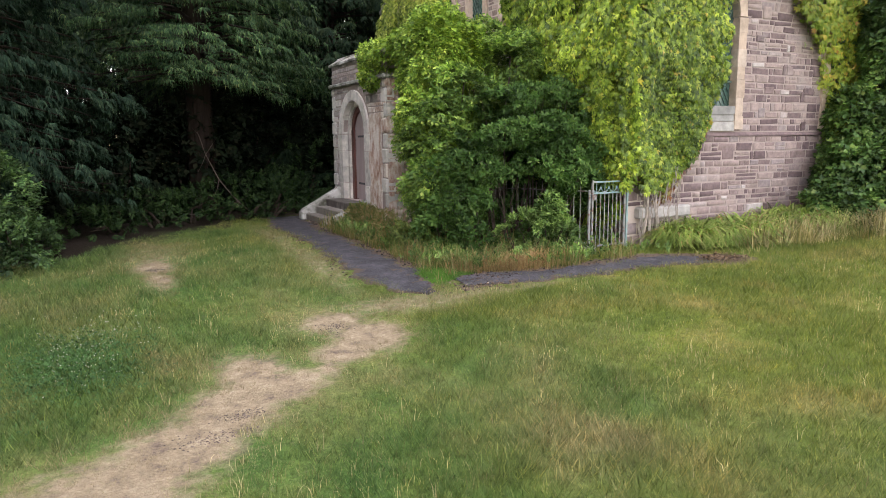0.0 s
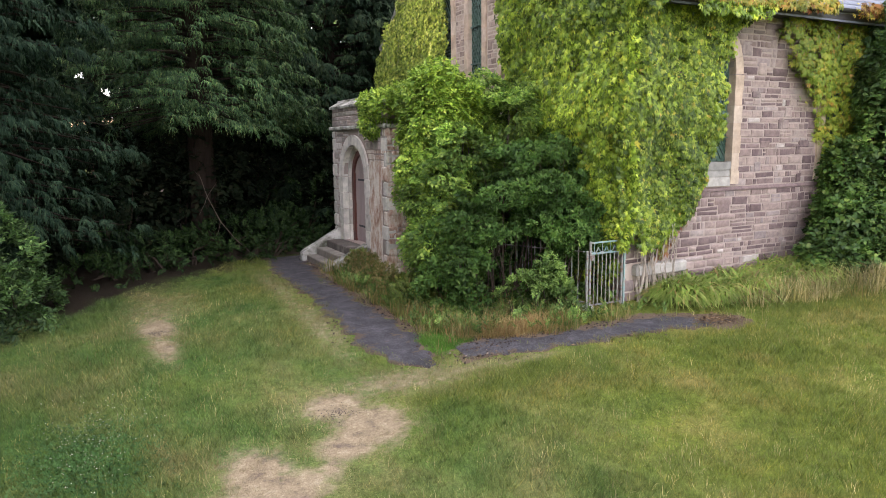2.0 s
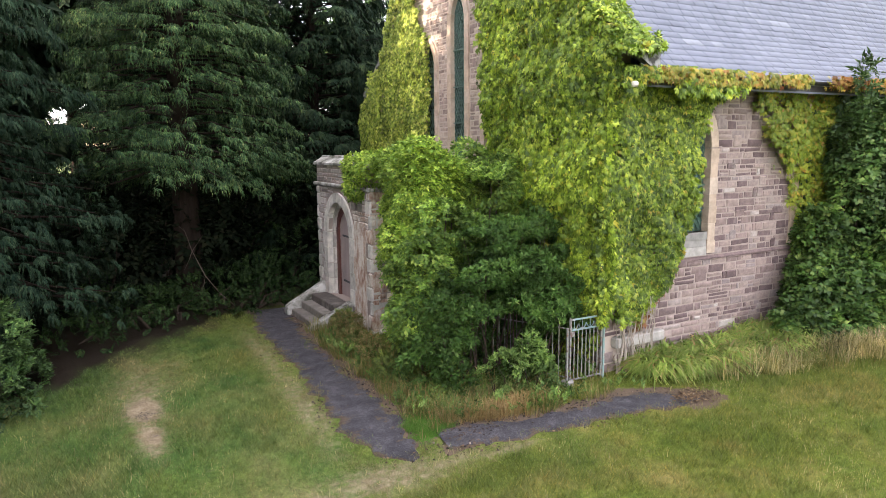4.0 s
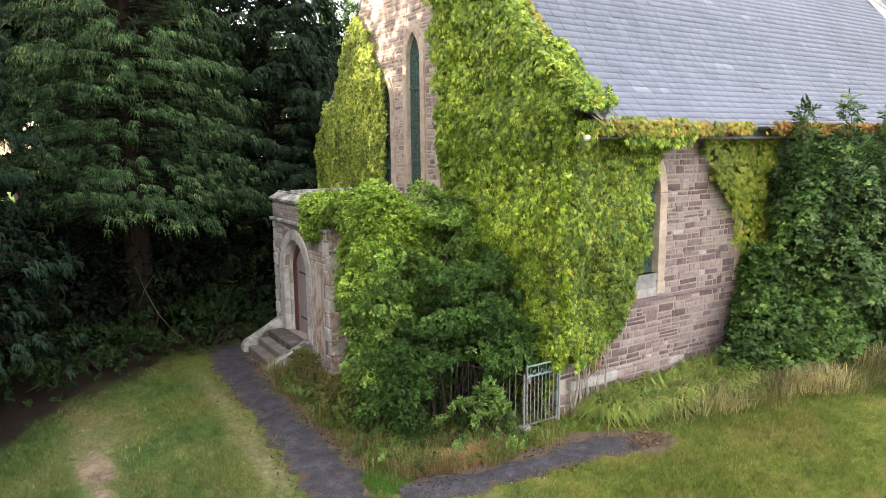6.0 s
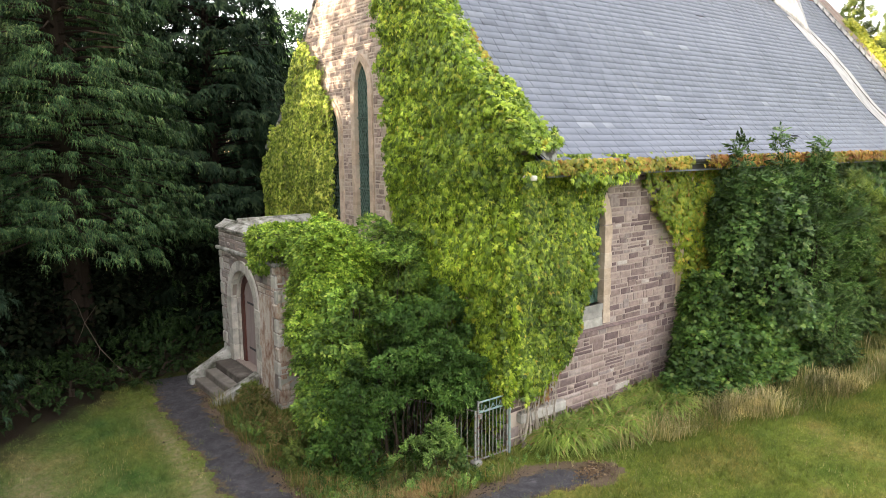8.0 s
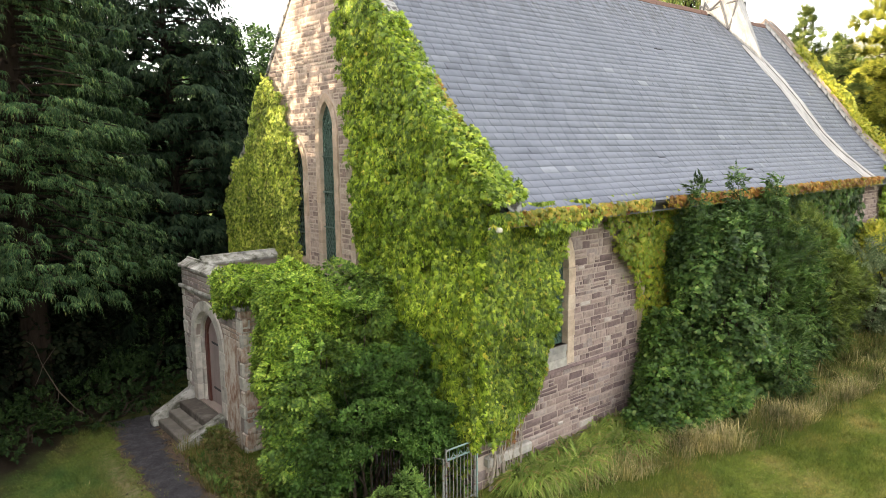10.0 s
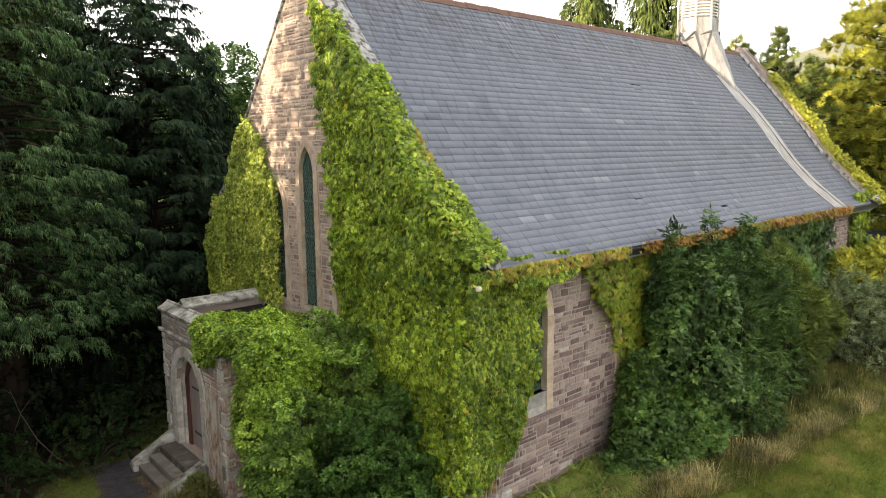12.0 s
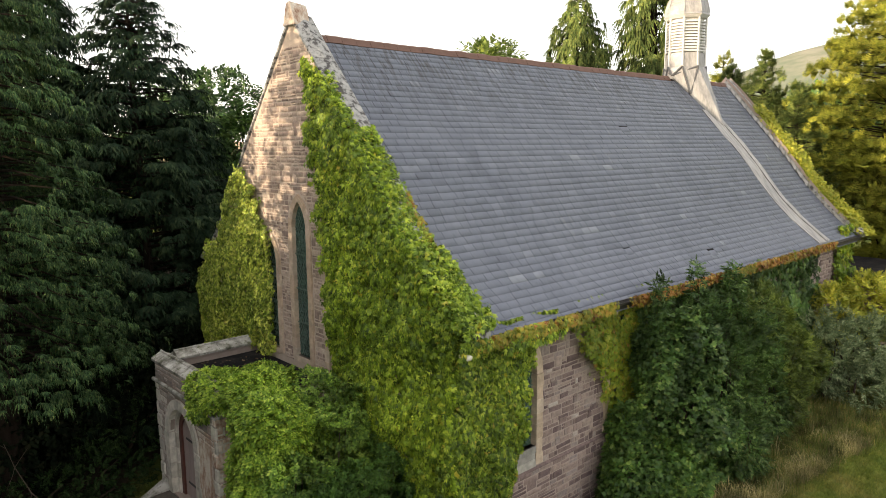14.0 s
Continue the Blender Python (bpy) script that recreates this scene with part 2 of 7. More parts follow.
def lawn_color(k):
    """Turf tints by place: lush (tree shade darkens it at low x), mown straw and dry patches."""
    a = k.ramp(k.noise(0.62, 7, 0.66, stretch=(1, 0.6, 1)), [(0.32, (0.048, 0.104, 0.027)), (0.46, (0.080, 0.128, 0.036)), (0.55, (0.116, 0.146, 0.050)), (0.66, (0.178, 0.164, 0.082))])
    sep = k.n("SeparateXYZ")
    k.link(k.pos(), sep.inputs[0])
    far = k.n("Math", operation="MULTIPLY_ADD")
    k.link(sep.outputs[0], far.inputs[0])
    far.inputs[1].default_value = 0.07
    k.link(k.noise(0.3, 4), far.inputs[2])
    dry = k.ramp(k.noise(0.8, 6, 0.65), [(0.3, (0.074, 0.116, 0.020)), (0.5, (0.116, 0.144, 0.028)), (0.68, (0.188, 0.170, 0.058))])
    # blend along x, from shade-darkened green to brighter dry turf
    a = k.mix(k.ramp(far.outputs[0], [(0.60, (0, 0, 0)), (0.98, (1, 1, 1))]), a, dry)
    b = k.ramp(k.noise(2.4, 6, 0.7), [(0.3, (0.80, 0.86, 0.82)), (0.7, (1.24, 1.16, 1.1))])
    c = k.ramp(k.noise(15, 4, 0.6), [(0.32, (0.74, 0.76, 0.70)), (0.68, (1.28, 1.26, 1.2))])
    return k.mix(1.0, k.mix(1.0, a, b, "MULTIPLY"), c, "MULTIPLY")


def dry_mask(k):
    at = k.n("Attribute", attribute_name="dry")
    return at.outputs["Fac"]


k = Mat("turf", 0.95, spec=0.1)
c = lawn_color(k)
fine = k.ramp(k.noise(38, 6, 0.8), [(0.3, (0.36, 0.38, 0.33)), (0.7, (1.42, 1.42, 1.33))])
c = k.mix(1.0, c, fine, "MULTIPLY")
bare = k.n("Attribute", attribute_name="bare").outputs["Fac"]
soil = k.ramp(k.noise(4.6, 7, 0.74), [(0.29, (0.070, 0.058, 0.048)), (0.36, (0.16, 0.124, 0.092)), (0.46, (0.235, 0.186, 0.120)), (0.58, (0.30, 0.244, 0.160)), (0.70, (0.36, 0.305, 0.21)), (0.82, (0.22, 0.19, 0.11))])
soil = k.mix(1.0, soil, k.ramp(k.noise(30, 6, 0.75), [(0.3, (0.7, 0.7, 0.7)), (0.7, (1.2, 1.2, 1.2))]), "MULTIPLY")
jag = k.n("Math", operation="ADD")
k.link(bare, jag.inputs[0])
nz = k.n("Math", operation="MULTIPLY_ADD")
k.link(k.noise(7, 6, 0.7), nz.inputs[0])
nz.inputs[1].default_value, nz.inputs[2].default_value = 1.5, -0.75
k.link(nz.outputs[0], jag.inputs[1])
c = k.mix(k.ramp(jag.outputs[0], [(0.14, (0, 0, 0)), (0.72, (1, 1, 1))]), c, soil)
dirt = k.n("Math", operation="MULTIPLY_ADD")
k.link(k.noise(6, 7, 0.75), dirt.inputs[0])
dirt.inputs[1].default_value = 1.8
dn = k.n("Math", operation="SUBTRACT")
k.link(k.n("Attribute", attribute_name="dirt").outputs["Fac"], dn.inputs[0])
dn.inputs[1].default_value = 0.9
k.link(dn.outputs[0], dirt.inputs[2])
c = k.mix(k.ramp(dirt.outputs[0], [(0.30, (0, 0, 0)), (0.48, (1, 1, 1))]), c, k.mix(k.noise(24, 6, 0.8), (0.045, 0.032, 0.024), (0.20, 0.150, 0.105)))
# near-black litter: the shade under the trees is part of this tint
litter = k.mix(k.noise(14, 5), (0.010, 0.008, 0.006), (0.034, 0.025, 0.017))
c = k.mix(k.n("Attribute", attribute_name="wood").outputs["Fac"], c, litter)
TURF = k.color(c).bump(k.noise(45, 6), 0.8, 0.03).m

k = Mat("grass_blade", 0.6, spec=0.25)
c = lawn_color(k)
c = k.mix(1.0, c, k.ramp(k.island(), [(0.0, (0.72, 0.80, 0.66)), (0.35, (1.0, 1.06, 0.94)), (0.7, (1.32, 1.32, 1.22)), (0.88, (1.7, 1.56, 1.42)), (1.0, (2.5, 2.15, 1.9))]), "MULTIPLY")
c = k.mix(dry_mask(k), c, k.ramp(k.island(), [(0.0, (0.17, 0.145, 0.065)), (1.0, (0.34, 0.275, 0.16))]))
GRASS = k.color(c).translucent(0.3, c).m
k = Mat("asphalt", 0.9, spec=0.25)
c = k.ramp(k.noise(46, 6, 0.85), [(0.34, (0.014, 0.013, 0.016)), (0.5, (0.050, 0.048, 0.055)), (0.62, (0.085, 0.082, 0.09)), (0.74, (0.19, 0.185, 0.19))])
c = k.mix(1.0, c, k.ramp(k.noise(3.0, 7, 0.75), [(0.3, (0.45, 0.45, 0.45)), (0.5, (0.9, 0.9, 0.9)), (0.7, (1.7, 1.66, 1.6))]), "MULTIPLY")
crumb = k.n("Math", operation="MULTIPLY_ADD")
k.link(k.noise(4.5, 7, 0.75), crumb.inputs[0])
crumb.inputs[1].default_value = 2.2
k.link(k.n("Attribute", attribute_name="edge").outputs["Fac"], crumb.inputs[2])
c = k.mix(k.ramp(crumb.outputs[0], [(0.52, (0, 0, 0)), (0.62, (1, 1, 1))]), c, k.mix(k.noise(30, 6, 0.8), (0.030, 0.024, 0.018), (0.13, 0.095, 0.065)))
ASPHALT = k.color(c).bump(k.noise(40, 6, 0.8), 0.9, 0.02).m

IVY = leaf_mat("ivy_leaf", [(0.0, (0.058, 0.105, 0.012)), (0.45, (0.196, 0.304, 0.030)), (0.8, (0.358, 0.481, 0.050)), (0.97, (0.506, 0.592, 0.076)), (1.0, (0.531, 0.463, 0.063))], 0.42, 0.5, fine=8.0, mottle=0.5)
IVYMIX = leaf_mat("yellowing_ivy_leaf", [(0.0, (0.14, 0.22, 0.026)), (0.5, (0.26, 0.34, 0.036)), (0.82, (0.36, 0.39, 0.05)), (0.96, (0.44, 0.36, 0.055)), (1.0, (0.36, 0.18, 0.05))], 0.45, 0.7)
CLOVER = leaf_mat("clover_leaf", [(0.0, (0.030, 0.085, 0.020)), (0.6, (0.055, 0.130, 0.030)), (1.0, (0.085, 0.175, 0.045))], 0.6, 0.6, 0.2)
PETAL = leaf_mat("clover_petal", [(0.0, (0.35, 0.36, 0.30)), (1.0, (0.6, 0.58, 0.54))], 0.8, 1.0, 0.2)
IVYGOLD = leaf_mat("turning_ivy_leaf", [(0.0, (0.14, 0.17, 0.025)), (0.45, (0.28, 0.28, 0.04)), (0.8, (0.40, 0.31, 0.05)), (0.95, (0.36, 0.18, 0.045)), (1.0, (0.22, 0.07, 0.035))], 0.5, 0.8)
REDLEAF = leaf_mat("red_creeper_leaf", [(0.0, (0.16, 0.06, 0.03)), (0.5, (0.26, 0.12, 0.05)), (1.0, (0.22, 0.2, 0.05))], 0.5, 0.8)
LIGHTLEAF = leaf_mat("bright_leaf", [(0.0, (0.092, 0.175, 0.024)), (0.5, (0.259, 0.417, 0.053)), (0.85, (0.441, 0.603, 0.084)), (1.0, (0.592, 0.681, 0.119))], 0.5, 0.6, 0.32)
GREENLEAF = leaf_mat("fresh_green_leaf", [(0.0, (0.063, 0.128, 0.025)), (0.5, (0.172, 0.296, 0.052)), (0.85, (0.282, 0.421, 0.077)), (1.0, (0.404, 0.503, 0.106))], 0.5, 0.6, 0.3, fine=1.6)
# yellow raised: sunlight on the hedge and far ivy is in the tint
SUNLITLEAF = leaf_mat("sunlit_yellow_leaf", [(0.0, (0.22, 0.27, 0.03)), (0.5, (0.38, 0.40, 0.045)), (1.0, (0.52, 0.48, 0.07))], 0.5, 0.6)
# leaf tint about half of dark_leaf, to hold the shade below the trees
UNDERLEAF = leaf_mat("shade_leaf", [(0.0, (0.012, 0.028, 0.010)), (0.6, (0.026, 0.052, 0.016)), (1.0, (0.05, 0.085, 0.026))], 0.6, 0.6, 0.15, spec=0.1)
LAUREL = leaf_mat("laurel_leaf", [(0.0, (0.030, 0.072, 0.015)), (0.5, (0.057, 0.118, 0.025)), (0.88, (0.089, 0.164, 0.037)), (1.0, (0.150, 0.228, 0.063))], 0.45, 0.6, 0.22, spec=0.14, fine=1.8, mottle=0.8)
PALEGREEN = leaf_mat("pale_green_leaf", [(0.0, (0.070, 0.140, 0.032)), (0.5, (0.120, 0.205, 0.046)), (1.0, (0.19, 0.28, 0.075))], 0.5, 0.8, 0.3, fine=2.5)
DARKLEAF = leaf_mat("dark_leaf", [(0.0, (0.024, 0.058, 0.016)), (0.5, (0.050, 0.105, 0.026)), (0.9, (0.088, 0.155, 0.038)), (1.0, (0.13, 0.20, 0.07))], 0.58, 0.6, 0.2, fine=2.0)
IVYPALE = leaf_mat("pale_ivy_leaf", [(0.0, (0.089, 0.148, 0.022)), (0.45, (0.299, 0.396, 0.059)), (0.8, (0.556, 0.640, 0.122)), (1.0, (0.700, 0.700, 0.204))], 0.42, 0.6, fine=8.0, mottle=0.5)
IVYSUN = leaf_mat("yellow_green_ivy_leaf", [(0.0, (0.040, 0.077, 0.008)), (0.5, (0.149, 0.230, 0.020)), (0.8, (0.274, 0.375, 0.036)), (0.97, (0.414, 0.471, 0.057)), (1.0, (0.437, 0.333, 0.057))], 0.42, 0.6, fine=8.0, mottle=0.5)
CLIMBLEAF = leaf_mat("round_climber_leaf", [(0.0, (0.038, 0.088, 0.020)), (0.5, (0.074, 0.150, 0.030)), (0.85, (0.122, 0.208, 0.042)), (1.0, (0.20, 0.27, 0.07))], 0.5, 0.5, fine=1.3, mottle=0.8)
OLIVELEAF = leaf_mat("olive_leaf", [(0.0, (0.070, 0.115, 0.024)), (0.5, (0.130, 0.185, 0.036)), (1.0, (0.22, 0.27, 0.06))], 0.5, 0.5, 0.3, fine=1.3, mottle=0.8)
MIDLEAF = leaf_mat("shrub_leaf", [(0.0, (0.036, 0.082, 0.024)), (0.5, (0.074, 0.145, 0.035)), (0.85, (0.122, 0.205, 0.052)), (1.0, (0.21, 0.27, 0.095))], 0.5, 0.5, fine=1.3)
RUSTLEAF = leaf_mat("rust_leaf", [(0.0, (0.13, 0.055, 0.018)), (0.4, (0.27, 0.115, 0.028)), (0.75, (0.38, 0.20, 0.045)), (1.0, (0.40, 0.30, 0.08))], 0.5, 0.6)
GREYLEAF = leaf_mat("grey_leaf", [(0.0, (0.088, 0.134, 0.059)), (0.6, (0.176, 0.230, 0.117)), (1.0, (0.319, 0.370, 0.216))], 0.6, 0.5)
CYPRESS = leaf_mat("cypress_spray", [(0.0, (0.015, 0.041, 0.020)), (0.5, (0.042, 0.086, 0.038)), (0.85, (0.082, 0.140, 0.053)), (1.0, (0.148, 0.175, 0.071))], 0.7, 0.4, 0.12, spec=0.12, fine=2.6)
# CYPRESS at lower values: deep shade on these trees is put into the colour
SHADECYPRESS = leaf_mat("shaded_cypress_spray", [(0.0, (0.009, 0.023, 0.015)), (0.6, (0.022, 0.043, 0.028)), (1.0, (0.045, 0.068, 0.040))], 0.75, 0.4, 0.1, spec=0.06, fine=2.2)
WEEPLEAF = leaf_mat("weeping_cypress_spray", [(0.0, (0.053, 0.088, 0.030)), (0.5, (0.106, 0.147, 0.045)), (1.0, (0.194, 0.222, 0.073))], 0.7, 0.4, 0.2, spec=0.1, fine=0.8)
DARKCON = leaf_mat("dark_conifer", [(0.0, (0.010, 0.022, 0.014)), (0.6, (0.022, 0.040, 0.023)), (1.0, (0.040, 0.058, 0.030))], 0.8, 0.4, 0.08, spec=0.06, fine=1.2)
PINE = leaf_mat("pine_needle", [(0.0, (0.129, 0.167, 0.029)), (0.5, (0.267, 0.293, 0.049)), (1.0, (0.386, 0.373, 0.072))], 0.7, 0.3, 0.25, spec=0.1, fine=0.9)
# almost black leaves: the unlit space under the conifers, done in colour
SHADEFILL = leaf_mat("under_tree_shade", [(0.0, (0.007, 0.011, 0.007)), (0.7, (0.013, 0.020, 0.011)), (1.0, (0.026, 0.027, 0.016))], 0.9, 0.4, 0.05, spec=0.03)
STRAP = leaf_mat("strap_leaf", [(0.0, (0.14, 0.23, 0.045)), (0.5, (0.25, 0.34, 0.075)), (0.8, (0.33, 0.40, 0.12)), (0.92, (0.36, 0.31, 0.15)), (1.0, (0.32, 0.17, 0.08))], 0.5, 1.2, 0.4, fine=2.2, mottle=0.6)
RUST = leaf_mat("rusty_grass", [(0.0, (0.24, 0.16, 0.07)), (0.6, (0.38, 0.26, 0.12)), (1.0, (0.42, 0.35, 0.18))], 0.7, 1.0, 0.3)
CRUMB = leaf_mat("asphalt_crumb", [(0.0, (0.018, 0.015, 0.016)), (0.6, (0.065, 0.050, 0.044)), (0.94, (0.12, 0.092, 0.075)), (1.0, (0.26, 0.22, 0.19))], 0.9, 1.0, 0.0, spec=0.15)
GRAVEL = leaf_mat("gravel_grain", [(0.0, (0.045, 0.036, 0.034)), (0.6, (0.11, 0.088, 0.078)), (1.0, (0.22, 0.18, 0.15))], 0.9, 1.0, 0.0, spec=0.15)
LITTER = leaf_mat("leaf_litter", [(0.0, (0.045, 0.03, 0.02)), (0.6, (0.11, 0.07, 0.04)), (1.0, (0.22, 0.16, 0.10))], 0.8, 1.0, 0.1)
ROUGH = leaf_mat("rough_grass", [(0.0, (0.066, 0.108, 0.020)), (0.5, (0.128, 0.155, 0.033)), (0.8, (0.212, 0.183, 0.068)), (1.0, (0.306, 0.238, 0.111))], 0.7, 0.9, 0.3, fine=1.3)
STRAW = leaf_mat("straw_grass", [(0.0, (0.16, 0.175, 0.055)), (0.4, (0.32, 0.285, 0.125)), (1.0, (0.54, 0.46, 0.28))], 0.7, 1.0, 0.3, fine=1.5)
DEADGRASS = leaf_mat("dead_grass_blade", [(0.0, (0.10, 0.075, 0.040)), (0.5, (0.22, 0.165, 0.095)), (0.85, (0.36, 0.29, 0.18)), (1.0, (0.14, 0.16, 0.05))], 0.8, 1.5, 0.2)
LUSH = leaf_mat("lush_grass_blade", [(0.0, (0.06, 0.15, 0.02)), (0.6, (0.10, 0.23, 0.03)), (1.0, (0.15, 0.29, 0.045))], 0.6, 1.2, 0.3)
WEED = leaf_mat("weed_grass", [(0.0, (0.095, 0.135, 0.030)), (0.45, (0.165, 0.185, 0.050)), (0.7, (0.27, 0.225, 0.095)), (0.9, (0.36, 0.28, 0.14)), (1.0, (0.30, 0.16, 0.075))], 0.7, 1.2, 0.3)
# hill greens greyed: distance haze is mixed into the colour
k = Mat("hazed_hill", 1.0, spec=0.0)
HILL = k.color(k.ramp(k.noise(0.012, 6), [(0.4, (0.13, 0.155, 0.11)), (0.55, (0.20, 0.205, 0.155)), (0.65, (0.25, 0.24, 0.19))])).m
k = Mat("stubble_field", 0.95)
FIELD = k.color(k.mix(k.noise(0.03, 6), (0.30, 0.21, 0.11), (0.44, 0.33, 0.19))).m

# ---- mesh helpers ----


def np_mesh(name, V, F, mat):
    """A mesh from an array of points and one of faces, all of one size."""
    me = bpy.data.meshes.new(name)
    n, kk = F.shape
    me.vertices.add(len(V))
    me.vertices.foreach_set("co", np.ascontiguousarray(V, dtype=np.float32).ravel())
    me.loops.add(n * kk)
    me.loops.foreach_set("vertex_index", np.ascontiguousarray(F, dtype=np.int32).ravel())
    me.polygons.add(n)
    me.polygons.foreach_set("loop_start", np.arange(0, n * kk, kk, dtype=np.int32))
    me.update(calc_edges=True)
    me.materials.append(mat)
    return me


def under(ob, parent):
    ob.parent = parent
    return ob


def part(name, bm, mat, parent, label=""):
    """Link a bmesh as one mesh object under a thing or part."""
    me = bpy.data.meshes.new(name)
    bmesh.ops.recalc_face_normals(bm, faces=bm.faces)
    bm.to_mesh(me)
    bm.free()
    me.materials.append(mat)
    ob = new(name, me)
    if parent:
        ob.parent = parent
    if label:
        tagged(ob, label)
    return ob


def thing(name, label, category, loc=(0, 0, 0), group="", kind=""):
    ob = new(name)
    ob.location = loc
    ob.empty_display_size = 0.2
    return tagged(ob, label, category, group, kind)


def box(bm, x0, x1, y0, y1, z0, z1, bevel=0.0):
    r = bmesh.ops.create_cube(bm, size=1)
    vs = r["verts"]
    for v in vs:
        v.co = Vector((x0 + (v.co.x + 0.5) * (x1 - x0), y0 + (v.co.y + 0.5) * (y1 - y0), z0 + (v.co.z + 0.5) * (z1 - z0)))
    if bevel:
        es = list({e for v in vs for e in v.link_edges})
        bmesh.ops.bevel(bm, geom=es, offset=bevel, segments=1, affect="EDGES")


def prism(bm, a, b):
    """Join two rings of points of the same length into a closed solid."""
    A, B = [bm.verts.new(p) for p in a], [bm.verts.new(p) for p in b]
    n = len(A)
    for i in range(n):
        bm.faces.new((A[i], A[(i + 1) % n], B[(i + 1) % n], B[i]))
    bm.faces.new(A[::-1]), bm.faces.new(B)


def tube(bm, pts, radii, seg=6):
    rings = []
    for i, p in enumerate(pts):
        p = Vector([float(q) for q in p])
        d = (Vector(pts[min(i + 1, len(pts) - 1)]) - Vector(pts[max(i - 1, 0)])).normalized()
        s = d.cross(Vector((0.31, 0.17, 0.93)))
        s = s.normalized() if s.length > 1e-4 else Vector((1, 0, 0))
        u = d.cross(s)
        rings.append([bm.verts.new(p + float(radii[i]) * (s * math.cos(2 * math.pi * j / seg) + u * math.sin(2 * math.pi * j / seg))) for j in range(seg)])
    for a, b in zip(rings, rings[1:]):
        for j in range(seg):
            bm.faces.new((a[j], a[(j + 1) % seg], b[(j + 1) % seg], b[j]))
    bm.faces.new(rings[-1])


def unit(v):
    return v / np.maximum(np.linalg.norm(v, axis=-1, keepdims=True), 1e-9)


def scatter(tv, tf, P, along, normal, size):
    """Copies of a small template at places P; its x runs along, its z to the normal."""
    x = unit(along)
    y = unit(np.cross(normal, x))
    z = np.cross(x, y)
    R = np.stack([x, y, z], axis=1) * np.asarray(size).reshape(-1, 1, 1)
    V = np.einsum("vk,nkj->nvj", tv, R) + P[:, None, :]
    F = tf[None] + (np.arange(len(P)) * len(tv))[:, None, None]
    return V.reshape(-1, 3), F.reshape(-1, tf.shape[1])


def joined(parts):
    V, F, o = [], [], 0
    for v, f in parts:
        V.append(v), F.append(f + o)
        o += len(v)
    return np.concatenate(V), np.concatenate(F)


def lumps(P, scale, seed=0.0):
    """Smooth noise for an array of points, by summed waves."""
    q = P * scale + seed
    x, y, z = q[:, 0], q[:, 1], q[:, 2]
    return (np.sin(x * 1.7 + np.sin(y * 1.3 + z)) + np.sin(y * 1.9 + np.sin(z * 1.5 + x * 0.7)) + np.sin(z * 2.1 + np.sin(x * 1.1 - y)) + 0.5 * np.sin(2.3 * (x + y) + 1.9 * z)) / 3.5


def sprig_template(n, seed, spread=0.75, width=0.5, length=0.42):
    """A shoot with n leaves along it."""
    rng = np.random.default_rng(seed)
    lv = np.array([(0, 0, 0), (0.45, width / 2, 0.1), (0.45, -width / 2, 0.1), (1, 0, -0.15)])
    lf = np.array([(0, 3, 1), (0, 2, 3)])
    t = np.linspace(0.1, 1.0, n)
    P = np.stack([t, 0 * t, 0.12 * np.sin(2.2 * t)], 1)
    side = np.where(np.arange(n) % 2, 1.0, -1.0) * spread
    side[-1] = 0
    A = np.stack([np.full(n, 0.75), side, rng.uniform(-0.25, 0.35, n)], 1)
    N = np.stack([rng.normal(0, 0.3, n), rng.normal(0, 0.3, n), np.ones(n)], 1)
    return scatter(lv, lf, P, A, N, length * rng.uniform(0.8, 1.2, n))


def clump_template(fronds, pairs, droop, rise, seed, leaf=0.26, wide=0.05, hang=0.0, splay=1.0):
    """A drooping hand of sprays: x outward, z up."""
    rg = np.random.default_rng(seed)
    tv = np.array([(0, -wide / leaf, 0), (0, wide / leaf, 0), (1, 0, 0)])
    tf = np.array([(0, 1, 2)])
    out = []
    for i in range(fronds):
        az = -1.15 + 2.3 * (i + 0.5) / fronds + rg.normal(0, 0.12)
        L = rg.uniform(0.65, 1.1) * (1 - 0.25 * abs(az))
        t = np.linspace(0.08, 1, pairs)
        d = np.array([math.cos(az), math.sin(az), 0])
        k1, k2 = droop * rg.uniform(0.7, 1.3), rise * rg.uniform(0.5, 1.4)
        P = L * (d * t[:, None] * (1 - 0.25 * t[:, None]) + np.array([0, 0, 1.0]) * (k2 * t - k1 * t ** 2)[:, None])
        T = unit(d * (1 - 0.5 * t[:, None]) + np.array([0, 0, 1.0]) * (k2 - 2 * k1 * t)[:, None])
        s = np.array([-d[1], d[0], 0])
        for sg in (-1, 1):
            A = T * 0.8 + sg * splay * s * rg.uniform(0.3, 0.9, (pairs, 1)) - np.array([0, 0, 0.35]) - np.array([0, 0, hang]) * t[:, None]
            N = np.cross(s, T) * -1.0 + rg.normal(0, 0.35, (pairs, 3)) + np.array([0, 0, 0.3])
            out.append(scatter(tv, tf, P, A, N, leaf * (1.1 - 0.55 * t) * rg.uniform(0.8, 1.2, pairs)))
    return joined(out)


